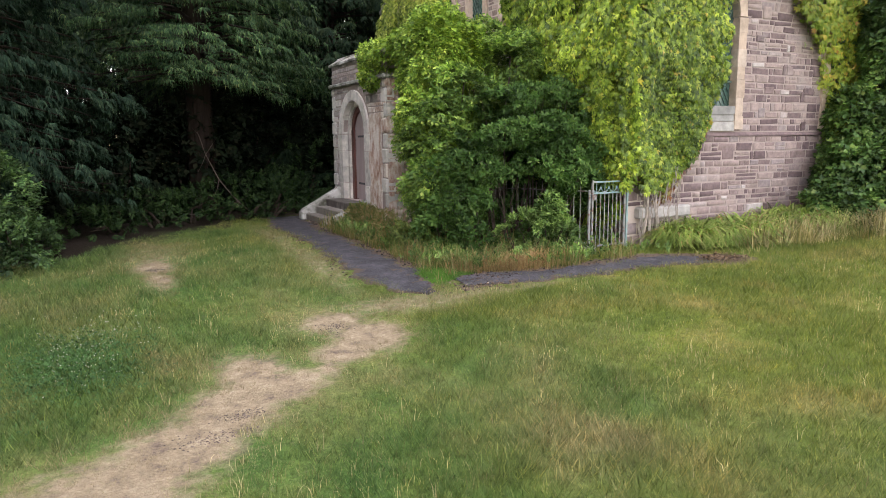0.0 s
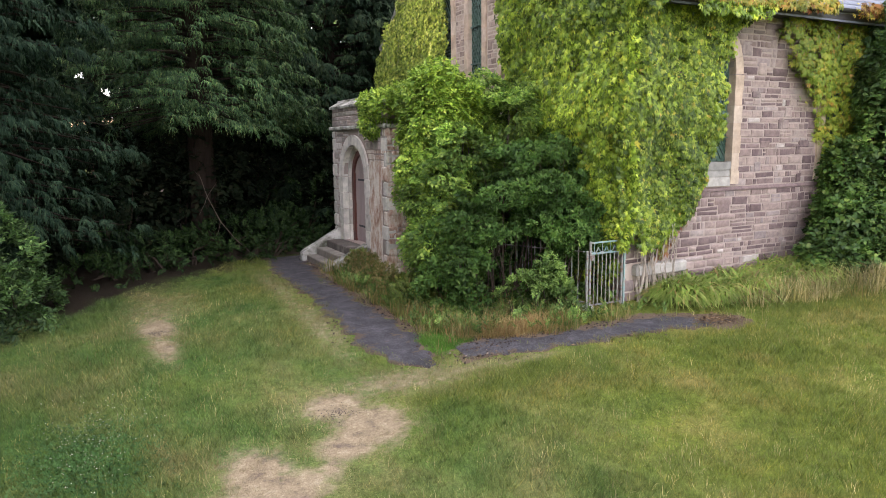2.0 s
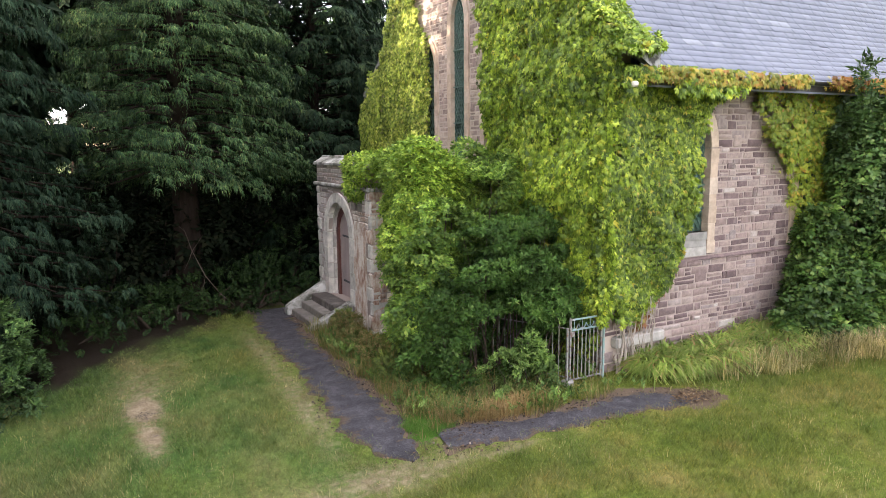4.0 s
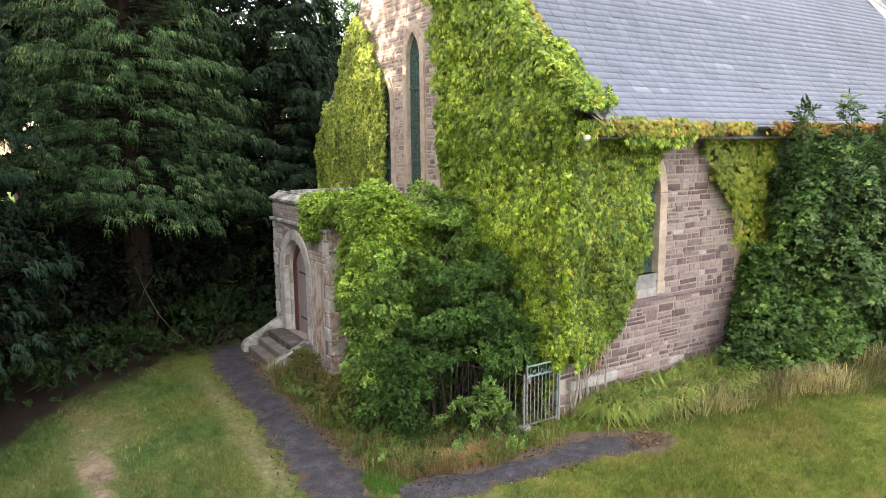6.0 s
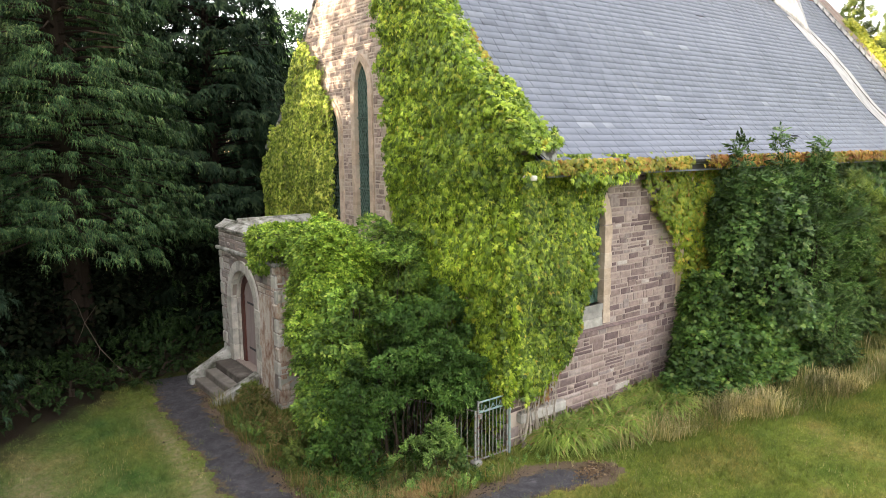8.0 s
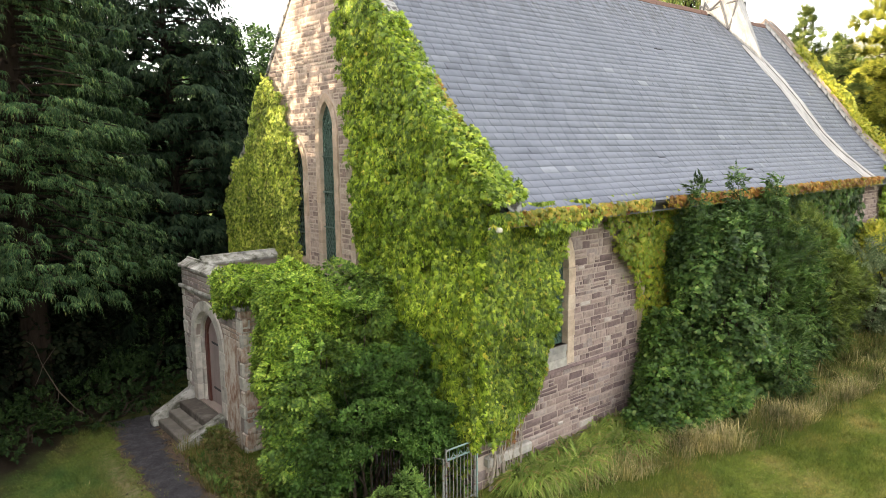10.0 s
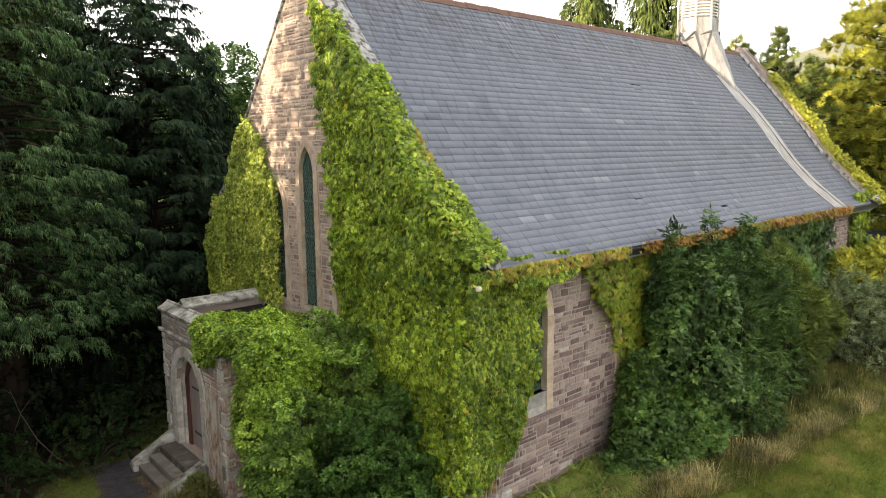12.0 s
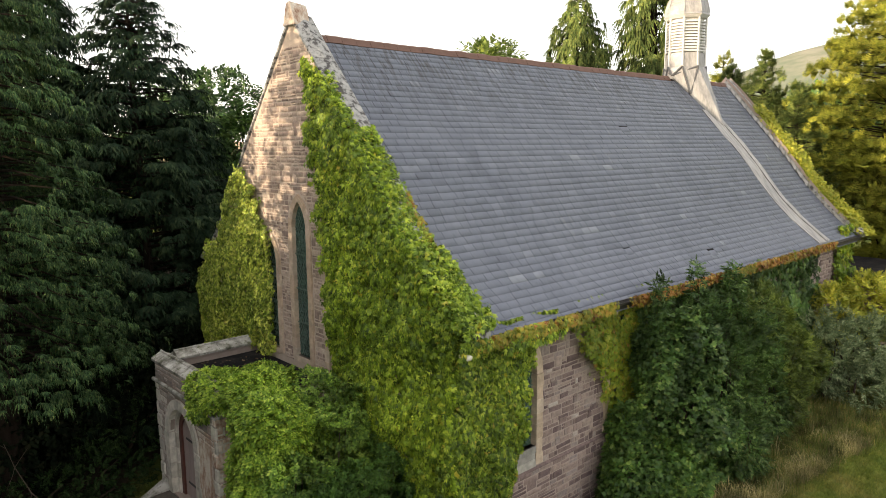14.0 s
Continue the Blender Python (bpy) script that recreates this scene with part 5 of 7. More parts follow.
def ivy(name, label, place, normal, u0, u1, z0, z1, keep, density, thick, mat, size=(0.09, 0.15), seed=0.0):
    """A creeper on a wall: a close inner layer, and outer leaves that overlap like shingles in hanging swags."""
    N0 = np.array(normal, float)
    out = []
    for layer, share in (("inner", 0.14), ("outer", 0.20), ("outer", 0.20), ("outer", 0.20)):
        n = int(density * share * (u1 - u0) * (z1 - z0))
        u, z = rng.uniform(u0, u1, n), rng.uniform(z0, z1, n)
        wob = 0.18 * np.sin(u * 5 + 3 * np.sin(z * 3)) + rng.normal(0, 0.10, n)
        ok = keep(u + wob * 0.6, z + wob * 0.6)
        u, z = u[ok], z[ok]
        n = len(u)
        P0 = np.stack([u, 0 * u, z], 1)
        swag = lumps(P0 * np.array([1.0, 1.0, 0.6]), 2.6, seed + 4) + 0.6 * lumps(P0 * np.array([1.0, 1.0, 0.7]), 6.5, seed + 9)
        if layer == "outer":                      # leaves thin out in the hollows between the swags
            ok = swag + rng.normal(0, 0.35, n) > -0.55
            u, z, P0, swag = u[ok], z[ok], P0[ok], swag[ok]
            n = len(u)
        dep = thick * (0.52 + 0.30 * lumps(P0, 1.1, seed) + 0.38 * swag) + 0.05
        dep = np.maximum(dep, 0.035)
        dep = dep * (rng.uniform(0.15, 0.55, n) if layer == "inner" else np.where(rng.random(n) < 0.72, 1.0, rng.uniform(0.45, 1.0, n)))
        P = np.stack(np.broadcast_arrays(*place(u, dep, z)), 1).astype(float)
        N = np.tile(N0, (n, 1))
        side = np.cross(N, (0, 0, 1.0))
        along = -np.array([0, 0, 1.0]) * rng.uniform(0.7, 1.2, (n, 1)) + side * rng.normal(0, 0.38, (n, 1)) + N * rng.uniform(0.15, 0.75, (n, 1))
        nn = N + rng.normal(0, 0.50, (n, 3)) + np.array([0, 0, 0.40])
        out.append(scatter(*PALMATE[len(out) % 3], P, along, nn, rng.uniform(*size, n) * 1.45))
    ob = new(name, np_mesh(name, *joined(out), mat))
    return tagged(ob, label, "ivy", kind="stuff")


def edge_of(*pts):
    """A boundary as a line u over z."""
    zz, uu = np.array([p[0] for p in pts]), np.array([p[1] for p in pts])
    return lambda z: np.interp(z, zz, uu)


right_edge = edge_of((-0.3, 13.5), (4.0, 13.55), (6.0, 13.75), (7.5, 13.85), (9.7, 14.15), (11.3, 14.2), (12.0, 14.4))
ivy("ivy", "thick green ivy sheet covering the gable wall", west, (-1, 0, 0), SY - 0.35, 14.7, 0.2, 11.6, lambda u, z: (u < right_edge(z)) & (z > np.interp(u, [9.6, 10.0, 10.6], [1.2, 0.6, 0.2])) & (z < roof_z(np.maximum(u, 9.3)) + 0.55), 1250, 0.38, IVY, (0.055, 0.105))
left_edge = edge_of((3.0, 16.75), (4.5, 16.62), (6.0, 16.45), (6.9, 16.55), (7.5, 16.85), (7.9, 17.35), (8.4, 17.2), (8.8, 17.9), (9.3, 18.5), (9.9, 18.9))
ivy("ivy", "yellow-green ivy sheet on the shaded gable side", west, (-1, 0, 0), 16.6, NORTHY + 0.5, 0.5, 9.6, lambda u, z: (u > left_edge(z)) & (z < roof_z(np.minimum(u, 21.1)) + 0.2) & ~((u < 18.3) & (z < 3.9)), 1500, 0.26, IVYPALE, (0.042, 0.072), 7.0)
side_edge = edge_of((0.75, 9.5), (0.95, 9.75), (1.5, 10.3), (2.4, 10.8), (2.7, 10.95), (3.5, 11.15), (4.5, 11.28), (4.95, 11.3), (5.25, 11.5), (5.5, 11.95), (5.8, 12.0))
ivy("ivy", "bright ivy hanging round the corner of the church", south, (0, -1, 0), SX - 0.35, 12.3, 0.6, 5.9, lambda u, z: (u < side_edge(z)) & (z > np.interp(u, [9.0, 9.4, 9.9], [1.35, 1.1, 0.85])), 2000, 0.36, IVYSUN, (0.042, 0.082), 3.0)
ivy("ivy", "reddening creeper edge on the bare stones", south, (0, -1, 0), 9.3, 11.2, 0.8, 2.4, lambda u, z: np.abs(u - side_edge(z) - 0.05) < 0.14, 260, 0.07, REDLEAF, (0.05, 0.09), 1.0)
hang = edge_of((0.8, 14.5), (2.0, 14.6), (3.4, 14.3), (4.3, 13.5), (5.0, 13.1), (5.5, 12.85), (5.9, 12.7))
ivy("ivy", "turning yellow ivy hanging from the eaves", south, (0, -1, 0), 12.8, 16.5, 1.0, 5.9, lambda u, z: u > hang(z), 800, 0.28, IVYMIX, (0.05, 0.09), 5.0)
ivy("ivy", "mixed green creeper on the long wall", south, (0, -1, 0), 15.5, 28.2, 0.8, 5.8, lambda u, z: (z > 0), 240, 0.4, MIDLEAF, (0.08, 0.14), 9.0)
ivy("ivy", "golden creeper along the gutter", lambda u, d, z: (u, 9.12 - d, z), (0, -0.8, 0.6), 9.0, 28.6, 5.56, 5.82, lambda u, z: lumps(np.stack([u, z, 0 * u], 1), 1.2) + 0.2 * (u > 11) > -0.28, 760, 0.10, IVYGOLD, (0.05, 0.085), 2.0)
ivy("ivy", "rust-orange creeper tips along the gutter", lambda u, d, z: (u, 9.10 - d, z), (0, -0.8, 0.6), 14.5, 28.4, 5.60, 5.84, lambda u, z: lumps(np.stack([u, z, 0 * u], 1), 0.8, 4.0) > -0.15 - 0.3 * (u > 21), 480, 0.11, RUSTLEAF, (0.05, 0.085), 6.0)
ivy("ivy", "ivy on the far corner of the church", south, (0, -1, 0), 30.4, 31.9, 2.5, 6.2, lambda u, z: z > 0, 240, 0.45, IVY, (0.10, 0.16), 2.5)


def ivy_on_coping(x0, x1, y0, y1, label, mat, count, thick, rest=0.46):
    y, x = rng.uniform(y0, y1, count), rng.uniform(x0, x1, count)
    P = np.stack([x, y, roof_z(np.maximum(y, 9.25)) + rest], 1)
    d = thick * (0.5 + 0.5 * lumps(P, 1.4, 3.0)) * rng.uniform(0.2, 1, count)
    N = np.array([-0.1, -0.7, 0.7])
    P = P + d[:, None] * N + np.stack([rng.normal(0, 0.08, count)] * 3, 1)
    V, F = scatter(*PALMATE[1], P, rng.normal(0, 0.8, (count, 3)) + np.array([0, -0.5, -0.6]), N + rng.normal(0, 0.5, (count, 3)), rng.uniform(0.07, 0.13, count))
    tagged(new("ivy", np_mesh("ivy", V, F, mat)), label, "ivy", kind="stuff")


ivy_on_coping(EASTX - 0.45, EASTX + 0.4, 9.0, 14.0, "sunlit yellow ivy riding the far coping", SUNLITLEAF, 4000, 0.6, 0.2)
ivy_on_coping(SX - 0.2, SX + 0.58, 9.0, 10.5, "ivy spilling over the gable foot", IVY, 2200, 0.30)
ivy_on_coping(SX - 0.15, SX + 0.46, 10.3, 12.7, "ivy mat over the near coping", IVY, 2400, 0.12)
ivy_on_coping(SX + 0.40, SX + 0.56, 10.0, 11.6, "rust-tipped creeper along the slate edge", IVYGOLD, 260, 0.10)
ivy_on_coping(SX - 0.15, SX + 0.10, 12.5, 13.8, "ivy fringe along the near coping", IVY, 330, 0.12)
ivy("ivy", "green ivy draped over the gutter end", lambda u, d, z: (u, 9.16 - d, z), (0, -0.8, 0.6), 8.7, 11.9, 5.35, 5.80, lambda u, z: lumps(np.stack([u, z, 0 * u], 1), 2.2) > -0.35, 760, 0.12, IVY, (0.06, 0.10), 2.4)
# bare climbing stems at the corner
climber = thing("dead_climber", "bare pale dead climber stems against the church corner", "climber", (9.3, SY - 0.15, 0.0))
for i in range(24):
    bm = bmesh.new()
    x = 9.12 + 0.042 * i + rng.uniform(-0.04, 0.04)
    lean, ph = rng.uniform(-0.25, 0.45), rng.uniform(0, 6)
    pts = [(x + 0.05 * math.sin(7 * t + ph) + 0.025 * math.sin(17 * t + 2 * ph) + lean * 0.4 * t, SY - 0.17 - 0.03 * math.sin(3 * t + ph), 0.02 + 1.45 * t) for t in np.linspace(0, 1, 10)]
    tube(bm, pts, list(np.linspace(rng.uniform(0.007, 0.015), 0.005, 10)), 5)
    bmesh.ops.translate(bm, verts=bm.verts, vec=(-9.3, 0.15 - SY, 0))
    part("stem", bm, DRYSTEM, climber)

for i, (x, lean) in enumerate(((9.18, 0.22), (9.34, -0.1), (9.52, 0.18))):
    bm = bmesh.new()
    tube(bm, [(x + lean * t + 0.05 * math.sin(6 * t + i), SY - 0.13 - 0.04 * math.sin(4 * t + i), 2.3 * t - 0.05) for t in np.linspace(0, 1, 12)], list(np.linspace(0.034, 0.016, 12)), 7)
    bmesh.ops.translate(bm, verts=bm.verts, vec=(-9.3, 0.15 - SY, 0))
    part("trunk", bm, DRYSTEM, climber)

# ---- shrubs ----


def stems(bm, base, tips, rad, r):
    for t in tips:
        p, q = Vector(base) + Vector((r.uniform(-0.15, 0.15), r.uniform(-0.15, 0.15), 0)), Vector(t)
        m = p.lerp(q, 0.5) + Vector((r.uniform(-0.15, 0.15), r.uniform(-0.15, 0.15), 0.15))
        tube(bm, [p, m, q], [rad, rad * 0.6, rad * 0.2], 5)


def shrub(name, label, base, blobs, count, size, mat, sprig, seed, droop=0.1, category="shrub", rag=0.22, wood=0.05):
    """A shrub of leafy shoots over several lobes, hollow inside, with woody stems."""
    rg = np.random.default_rng(seed)
    rr = random.Random(seed)
    th = thing(name, label, category, base)
    B = np.array(blobs, float)
    vol = np.array([(b[3] * b[4] + b[4] * b[5] + b[3] * b[5]) for b in B])
    P, N = [], []
    for b, n in zip(B, (count * vol / vol.sum()).astype(int)):
        d = unit(rg.normal(0, 1, (n, 3)))
        base_pts = d * b[3:6] + b[:3]
        f = 1 + rag * lumps(base_pts, 1.6, seed) + 0.6 * rag * lumps(base_pts, 4.2, seed + 2)
        f = f * np.where(rg.random(n) < 0.62, 1.0, rg.uniform(0.55, 1.0, n))
        p = d * b[3:6] * f[:, None] + b[:3]
        inside = np.zeros(n, bool)
        for o in B:
            if o is not b:
                inside |= (((p - o[:3]) / o[3:6]) ** 2).sum(1) < 0.55
        P.append(p[~inside]), N.append(unit(d / b[3:6])[~inside])
    P, N = np.concatenate(P), np.concatenate(N)
    ok = P[:, 2] > gz(P[:, 0], P[:, 1]) + 0.05
    P, N = P[ok], N[ok]
    n = len(P)
    along = N * 0.8 + rg.normal(0, 0.55, (n, 3)) + np.array([0, 0, 0.15 - droop])
    up = N * 0.6 + np.array([0, 0, 0.9]) + rg.normal(0, 0.25, (n, 3))
    V, F = scatter(*sprig, P - unit(along) * 0.5 * size, along, up, size * rg.uniform(0.7, 1.25, n))
    V = V - np.array(base)
    under(new("foliage", np_mesh("foliage", V, F, mat)), th)
    feet = [((b[0] - base[0]) * 0.8, (b[1] - base[1]) * 0.8) for b in blobs for _ in range(2)]
    tips = [tuple(np.array(b[:3]) + np.array([rr.uniform(-0.5, 0.5) * b[3], rr.uniform(-0.5, 0.5) * b[4], rr.uniform(0.0, 0.7) * b[5]]) - np.array(base)) for b in blobs for _ in range(2)]
    for tip, (fx, fy) in zip(tips, feet):
        bm = bmesh.new()
        stems(bm, (fx, fy, float(gz(base[0] + fx, base[1] + fy)) - base[2] - 0.1), [tip], wood, rr)
        part("stem", bm, BARK, th)
    return th


SPRIG9 = sprig_template(9, 1)
SPRIG7 = sprig_template(7, 2, 0.9, 0.62, 0.5)
SPRIG_PALM = sprig_template(6, 3, 1.0, 0.85, 0.62)
SPRIG_THIN = sprig_template(11, 4, 0.6, 0.26, 0.42)


def rosette_template(n, seed):
    """A shoot that ends in a whorl of oval leaves: x is the shoot's way."""
    rg = np.random.default_rng(seed)
    lv = np.array([(0, 0, 0), (0.35, 0.15, 0.06), (0.35, -0.15, 0.06), (0.75, 0.15, 0.05), (0.75, -0.15, 0.05), (1, 0, -0.08)])
    lf = np.array([(0, 2, 1), (1, 2, 4), (1, 4, 3), (3, 4, 5)])
    az = np.arange(n) * 2.4 + rg.normal(0, 0.2, n)
    open_ = rg.uniform(0.45, 1.3, n)
    A = np.stack([np.full(n, 0.55), open_ * np.cos(az), open_ * np.sin(az)], 1)
    N = np.stack([np.ones(n), -0.5 * np.cos(az), -0.5 * np.sin(az)], 1) + rg.normal(0, 0.15, (n, 3))
    P = np.stack([rg.uniform(0.45, 0.75, n), 0 * az, 0 * az], 1)
    return scatter(lv, lf, P, A, N, rg.uniform(0.6, 0.85, n))


ROSETTE = rosette_template(7, 5)

shrub("climber_shrub", "bright green climbing shrub over the porch corner", (6.9, 13.0, 0.0),
      [(6.75, 14.4, 3.85, 0.6, 0.7, 0.38), (6.8, 13.4, 3.75, 0.72, 0.85, 0.7), (6.45, 12.5, 3.45, 0.72, 0.80, 0.95), (6.15, 12.1, 3.55, 0.50, 0.5, 0.55), (6.15, 15.25, 3.5, 0.36, 0.36, 0.30), (6.6, 15.2, 4.0, 0.55, 0.6, 0.26), (7.5, 14.9, 3.95, 0.7, 0.6, 0.28), (6.95, 13.3, 2.2, 0.7, 0.9, 1.2), (6.2, 12.1, 2.3, 0.55, 0.65, 0.9)], 27500, 0.125, LIGHTLEAF, SPRIG7, 21, 0.45, rag=0.46)
shrub("leafy_shrub", "fresh green leafy shrub below the climber", (6.2, 11.6, 0.0),
      [(6.0, 11.6, 2.0, 0.6, 0.6, 0.75), (5.75, 11.5, 1.2, 0.5, 0.6, 0.6), (6.5, 11.6, 2.85, 0.6, 0.50, 0.5), (7.2, 11.7, 2.5, 0.65, 0.55, 0.6), (6.5, 12.3, 1.3, 0.7, 0.8, 1.0), (8.2, 12.6, 3.35, 0.65, 0.8, 0.95), (7.45, 12.7, 3.2, 0.6, 0.65, 0.6), (7.75, 11.8, 3.6, 0.6, 0.55, 0.40), (8.3, 12.0, 2.6, 0.5, 0.5, 0.6)], 17000, 0.135, GREENLEAF, SPRIG7, 33, 0.3, rag=0.5)
# lobes near x 8.1 to 8.7 are added dark foliage for shaded hollows
shrub("laurel_shrub", "dark glossy evergreen shrub with tiered rosettes of oval leaves", (6.6, 10.8, 0.0),
      [(6.75, 10.55, 0.5, 0.6, 0.5, 0.45), (6.9, 10.5, 1.30, 0.7, 0.5, 0.22), (7.6, 10.4, 1.6, 0.75, 0.45, 0.20), (8.2, 10.35, 1.82, 0.6, 0.4, 0.18),
       (6.6, 10.7, 2.05, 0.8, 0.6, 0.24), (7.4, 10.5, 2.15, 0.75, 0.5, 0.20), (8.1, 10.5, 2.35, 0.65, 0.4, 0.18), (6.9, 10.8, 2.65, 0.7, 0.55, 0.22), (7.5, 10.8, 2.80, 0.6, 0.5, 0.18), (8.15, 10.7, 2.78, 0.55, 0.4, 0.18), (8.35, 10.6, 0.7, 0.45, 0.4, 0.9), (7.4, 10.7, 0.6, 0.6, 0.5, 0.6), (8.5, 11.3, 2.3, 0.35, 0.5, 1.0), (8.1, 11.6, 1.6, 0.5, 0.5, 1.0), (8.5, 10.05, 0.4, 0.35, 0.25, 0.55), (8.55, 10.3, 0.55, 0.3, 0.5, 0.75), (8.7, 9.95, 0.3, 0.2, 0.25, 0.45), (7.85, 9.85, 1.35, 0.4, 0.22, 0.24),
       (6.25, 10.75, 1.5, 0.6, 0.5, 0.35), (5.95, 10.75, 0.85, 0.6, 0.55, 0.4), (5.6, 10.95, 0.45, 0.42, 0.5, 0.42), (6.2, 10.5, 0.4, 0.6, 0.4, 0.4), (7.1, 10.2, 0.75, 0.8, 0.35, 0.6), (7.4, 10.25, 1.2, 0.6, 0.3, 0.3), (7.0, 10.45, 0.35, 0.9, 0.3, 0.45), (6.6, 10.35, 1.0, 0.6, 0.35, 0.5)], 19500, 0.125, LAUREL, ROSETTE, 22, 0.0, rag=0.55, wood=0.022)
shrub("elder_shrub", "feathery light green elder seedling before the railing", (6.9, 9.75, 0.0), [(6.7, 9.75, 0.45, 0.45, 0.3, 0.40), (6.3, 9.7, 0.3, 0.4, 0.3, 0.35), (7.1, 9.75, 0.62, 0.3, 0.2, 0.35), (7.35, 9.6, 0.3, 0.25, 0.2, 0.25)], 1700, 0.135, PALEGREEN, SPRIG9, 23, 0.35, rag=0.7, wood=0.012)
shrub("wall_climber", "round-leaved green climber spilling down the long wall", (14.6, 9.1, 0.2),
      [(14.7, 9.2, 2.3, 0.55, 0.45, 0.75), (14.5, 9.0, 1.2, 0.75, 0.6, 0.8), (13.7, 8.95, 0.65, 0.8, 0.5, 0.5), (15.4, 8.6, 1.2, 0.7, 0.6, 0.9), (14.8, 8.5, 0.5, 0.9, 0.6, 0.5), (16.2, 8.2, 0.7, 0.8, 0.5, 0.6)], 8000, 0.155, CLIMBLEAF, SPRIG_PALM, 34, rag=0.4)
for x, y, rx, ry, rz in ((5.6, 14.8, 0.26, 0.4, 0.32), (5.35, 13.8, 0.28, 0.5, 0.30), (5.3, 12.6, 0.25, 0.6, 0.32), (5.25, 11.5, 0.25, 0.5, 0.30), (5.7, 15.3, 0.25, 0.15, 0.3)):
    shrub("weed_clump", "tangled green and brown weeds beside the path", (x, y, 0.0), [(x, y, float(gz(x, y)) + rz * 0.5, rx, ry, rz)], 520, 0.12, OLIVELEAF if int(10 * y) % 2 else WEED, SPRIG_THIN, int(50 + 10 * y), rag=0.7, wood=0.006, category="weeds")
shrub("sycamore_sapling", "dark broad-leaved sycamore saplings against the long wall", (15.8, 8.8, 0.2),
      [(15.3, 8.9, 3.6, 0.55, 0.5, 1.5), (15.9, 8.6, 4.3, 0.45, 0.4, 1.1), (16.4, 8.3, 2.3, 0.8, 0.7, 1.3), (16.9, 8.5, 3.9, 0.6, 0.5, 1.3), (17.3, 8.1, 1.2, 0.8, 0.6, 0.9)], 8000, 0.16, MIDLEAF, SPRIG_PALM, 24, rag=0.45)
shrub("elder_shrub", "dark feathery shrub with tall shoots by the wall", (18.6, 8.4, 0.3),
      [(18.0, 8.5, 3.4, 0.7, 0.6, 1.6), (18.9, 8.4, 2.6, 0.8, 0.7, 1.5), (19.7, 8.5, 3.5, 0.7, 0.6, 1.5), (18.3, 7.8, 1.2, 0.9, 0.6, 0.9), (20.3, 8.2, 2.0, 0.8, 0.7, 1.3), (17.6, 8.6, 4.6, 0.35, 0.3, 0.9), (19.2, 8.7, 4.7, 0.4, 0.3, 0.9)], 6800, 0.24, MIDLEAF, SPRIG_THIN, 25, rag=0.5)
shrub("green_shrub", "fresh green shrub under the eaves", (22.0, 8.3, 0.4), [(21.4, 8.6, 3.7, 0.9, 0.8, 1.2), (22.4, 8.4, 2.7, 1.0, 0.8, 1.2), (23.3, 8.3, 2.3, 0.9, 0.8, 0.9), (21.4, 8.2, 1.8, 1.0, 0.8, 1.1)], 4600, 0.24, OLIVELEAF, SPRIG_THIN, 26, rag=0.45)
shrub("grey_shrub", "grey-leaved buddleia shrub with pale flower heads", (25.6, 7.8, 0.5), [(25.0, 8.0, 2.0, 1.0, 0.9, 1.3), (26.4, 7.7, 2.3, 1.2, 1.0, 1.3), (27.9, 7.4, 2.0, 1.2, 1.0, 1.3), (26.0, 7.2, 1.2, 1.4, 0.8, 0.9), (29.0, 7.0, 1.6, 1.2, 0.9, 1.1)], 3400, 0.34, GREYLEAF, SPRIG_THIN, 27, rag=0.45)
shrub("sunlit_hedge", "yellow-green hedge with sunlight in its leaf colour, beyond the grey shrub", (29.5, 8.6, 0.6), [(28.6, 8.9, 2.9, 1.2, 0.7, 1.3), (30.6, 8.3, 3.0, 1.5, 0.9, 1.2), (33.0, 7.2, 2.9, 1.8, 1.1, 1.2), (36.0, 6.6, 2.6, 2.0, 1.2, 1.5)], 3600, 0.34, SUNLITLEAF, SPRIG9, 28, rag=0.4)
for i, (x, y, h) in enumerate(((15.4, 8.8, 6.4), (16.9, 8.6, 6.5), (19.0, 8.6, 6.3))):
    shrub("tall_shoot", "slender sapling shoot rising past the gutter", (x, y, 0.2), [(x, y, h - 0.9, 0.22, 0.2, 0.75)], 120, 0.24, MIDLEAF, SPRIG9, 40 + i, category="sapling", wood=0.02)
shrub("bramble", "low pale-flowered bramble at the wood edge", (-1.6, 13.6, -0.2), [(-1.3, 13.9, 0.2, 0.8, 0.9, 0.6), (-1.75, 14.5, 1.2, 0.75, 0.8, 1.0), (-2.3, 13.2, 0.5, 1.0, 1.0, 0.8), (-1.0, 15.2, 0.1, 0.5, 0.6, 0.4), (-2.8, 12.4, 0.1, 0.8, 0.8, 0.5)], 5600, 0.17, DARKLEAF, SPRIG9, 29, rag=0.5)
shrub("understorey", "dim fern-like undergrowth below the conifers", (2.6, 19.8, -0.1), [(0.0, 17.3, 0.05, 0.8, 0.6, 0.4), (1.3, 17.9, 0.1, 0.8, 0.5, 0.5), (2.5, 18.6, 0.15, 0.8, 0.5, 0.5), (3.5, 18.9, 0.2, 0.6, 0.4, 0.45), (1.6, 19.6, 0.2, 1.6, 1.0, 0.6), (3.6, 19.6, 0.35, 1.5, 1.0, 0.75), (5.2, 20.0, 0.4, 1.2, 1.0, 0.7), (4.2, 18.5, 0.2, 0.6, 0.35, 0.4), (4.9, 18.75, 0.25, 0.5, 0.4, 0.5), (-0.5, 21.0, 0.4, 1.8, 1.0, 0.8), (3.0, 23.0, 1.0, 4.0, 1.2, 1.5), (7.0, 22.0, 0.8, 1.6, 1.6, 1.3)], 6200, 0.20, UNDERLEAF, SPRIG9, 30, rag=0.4)

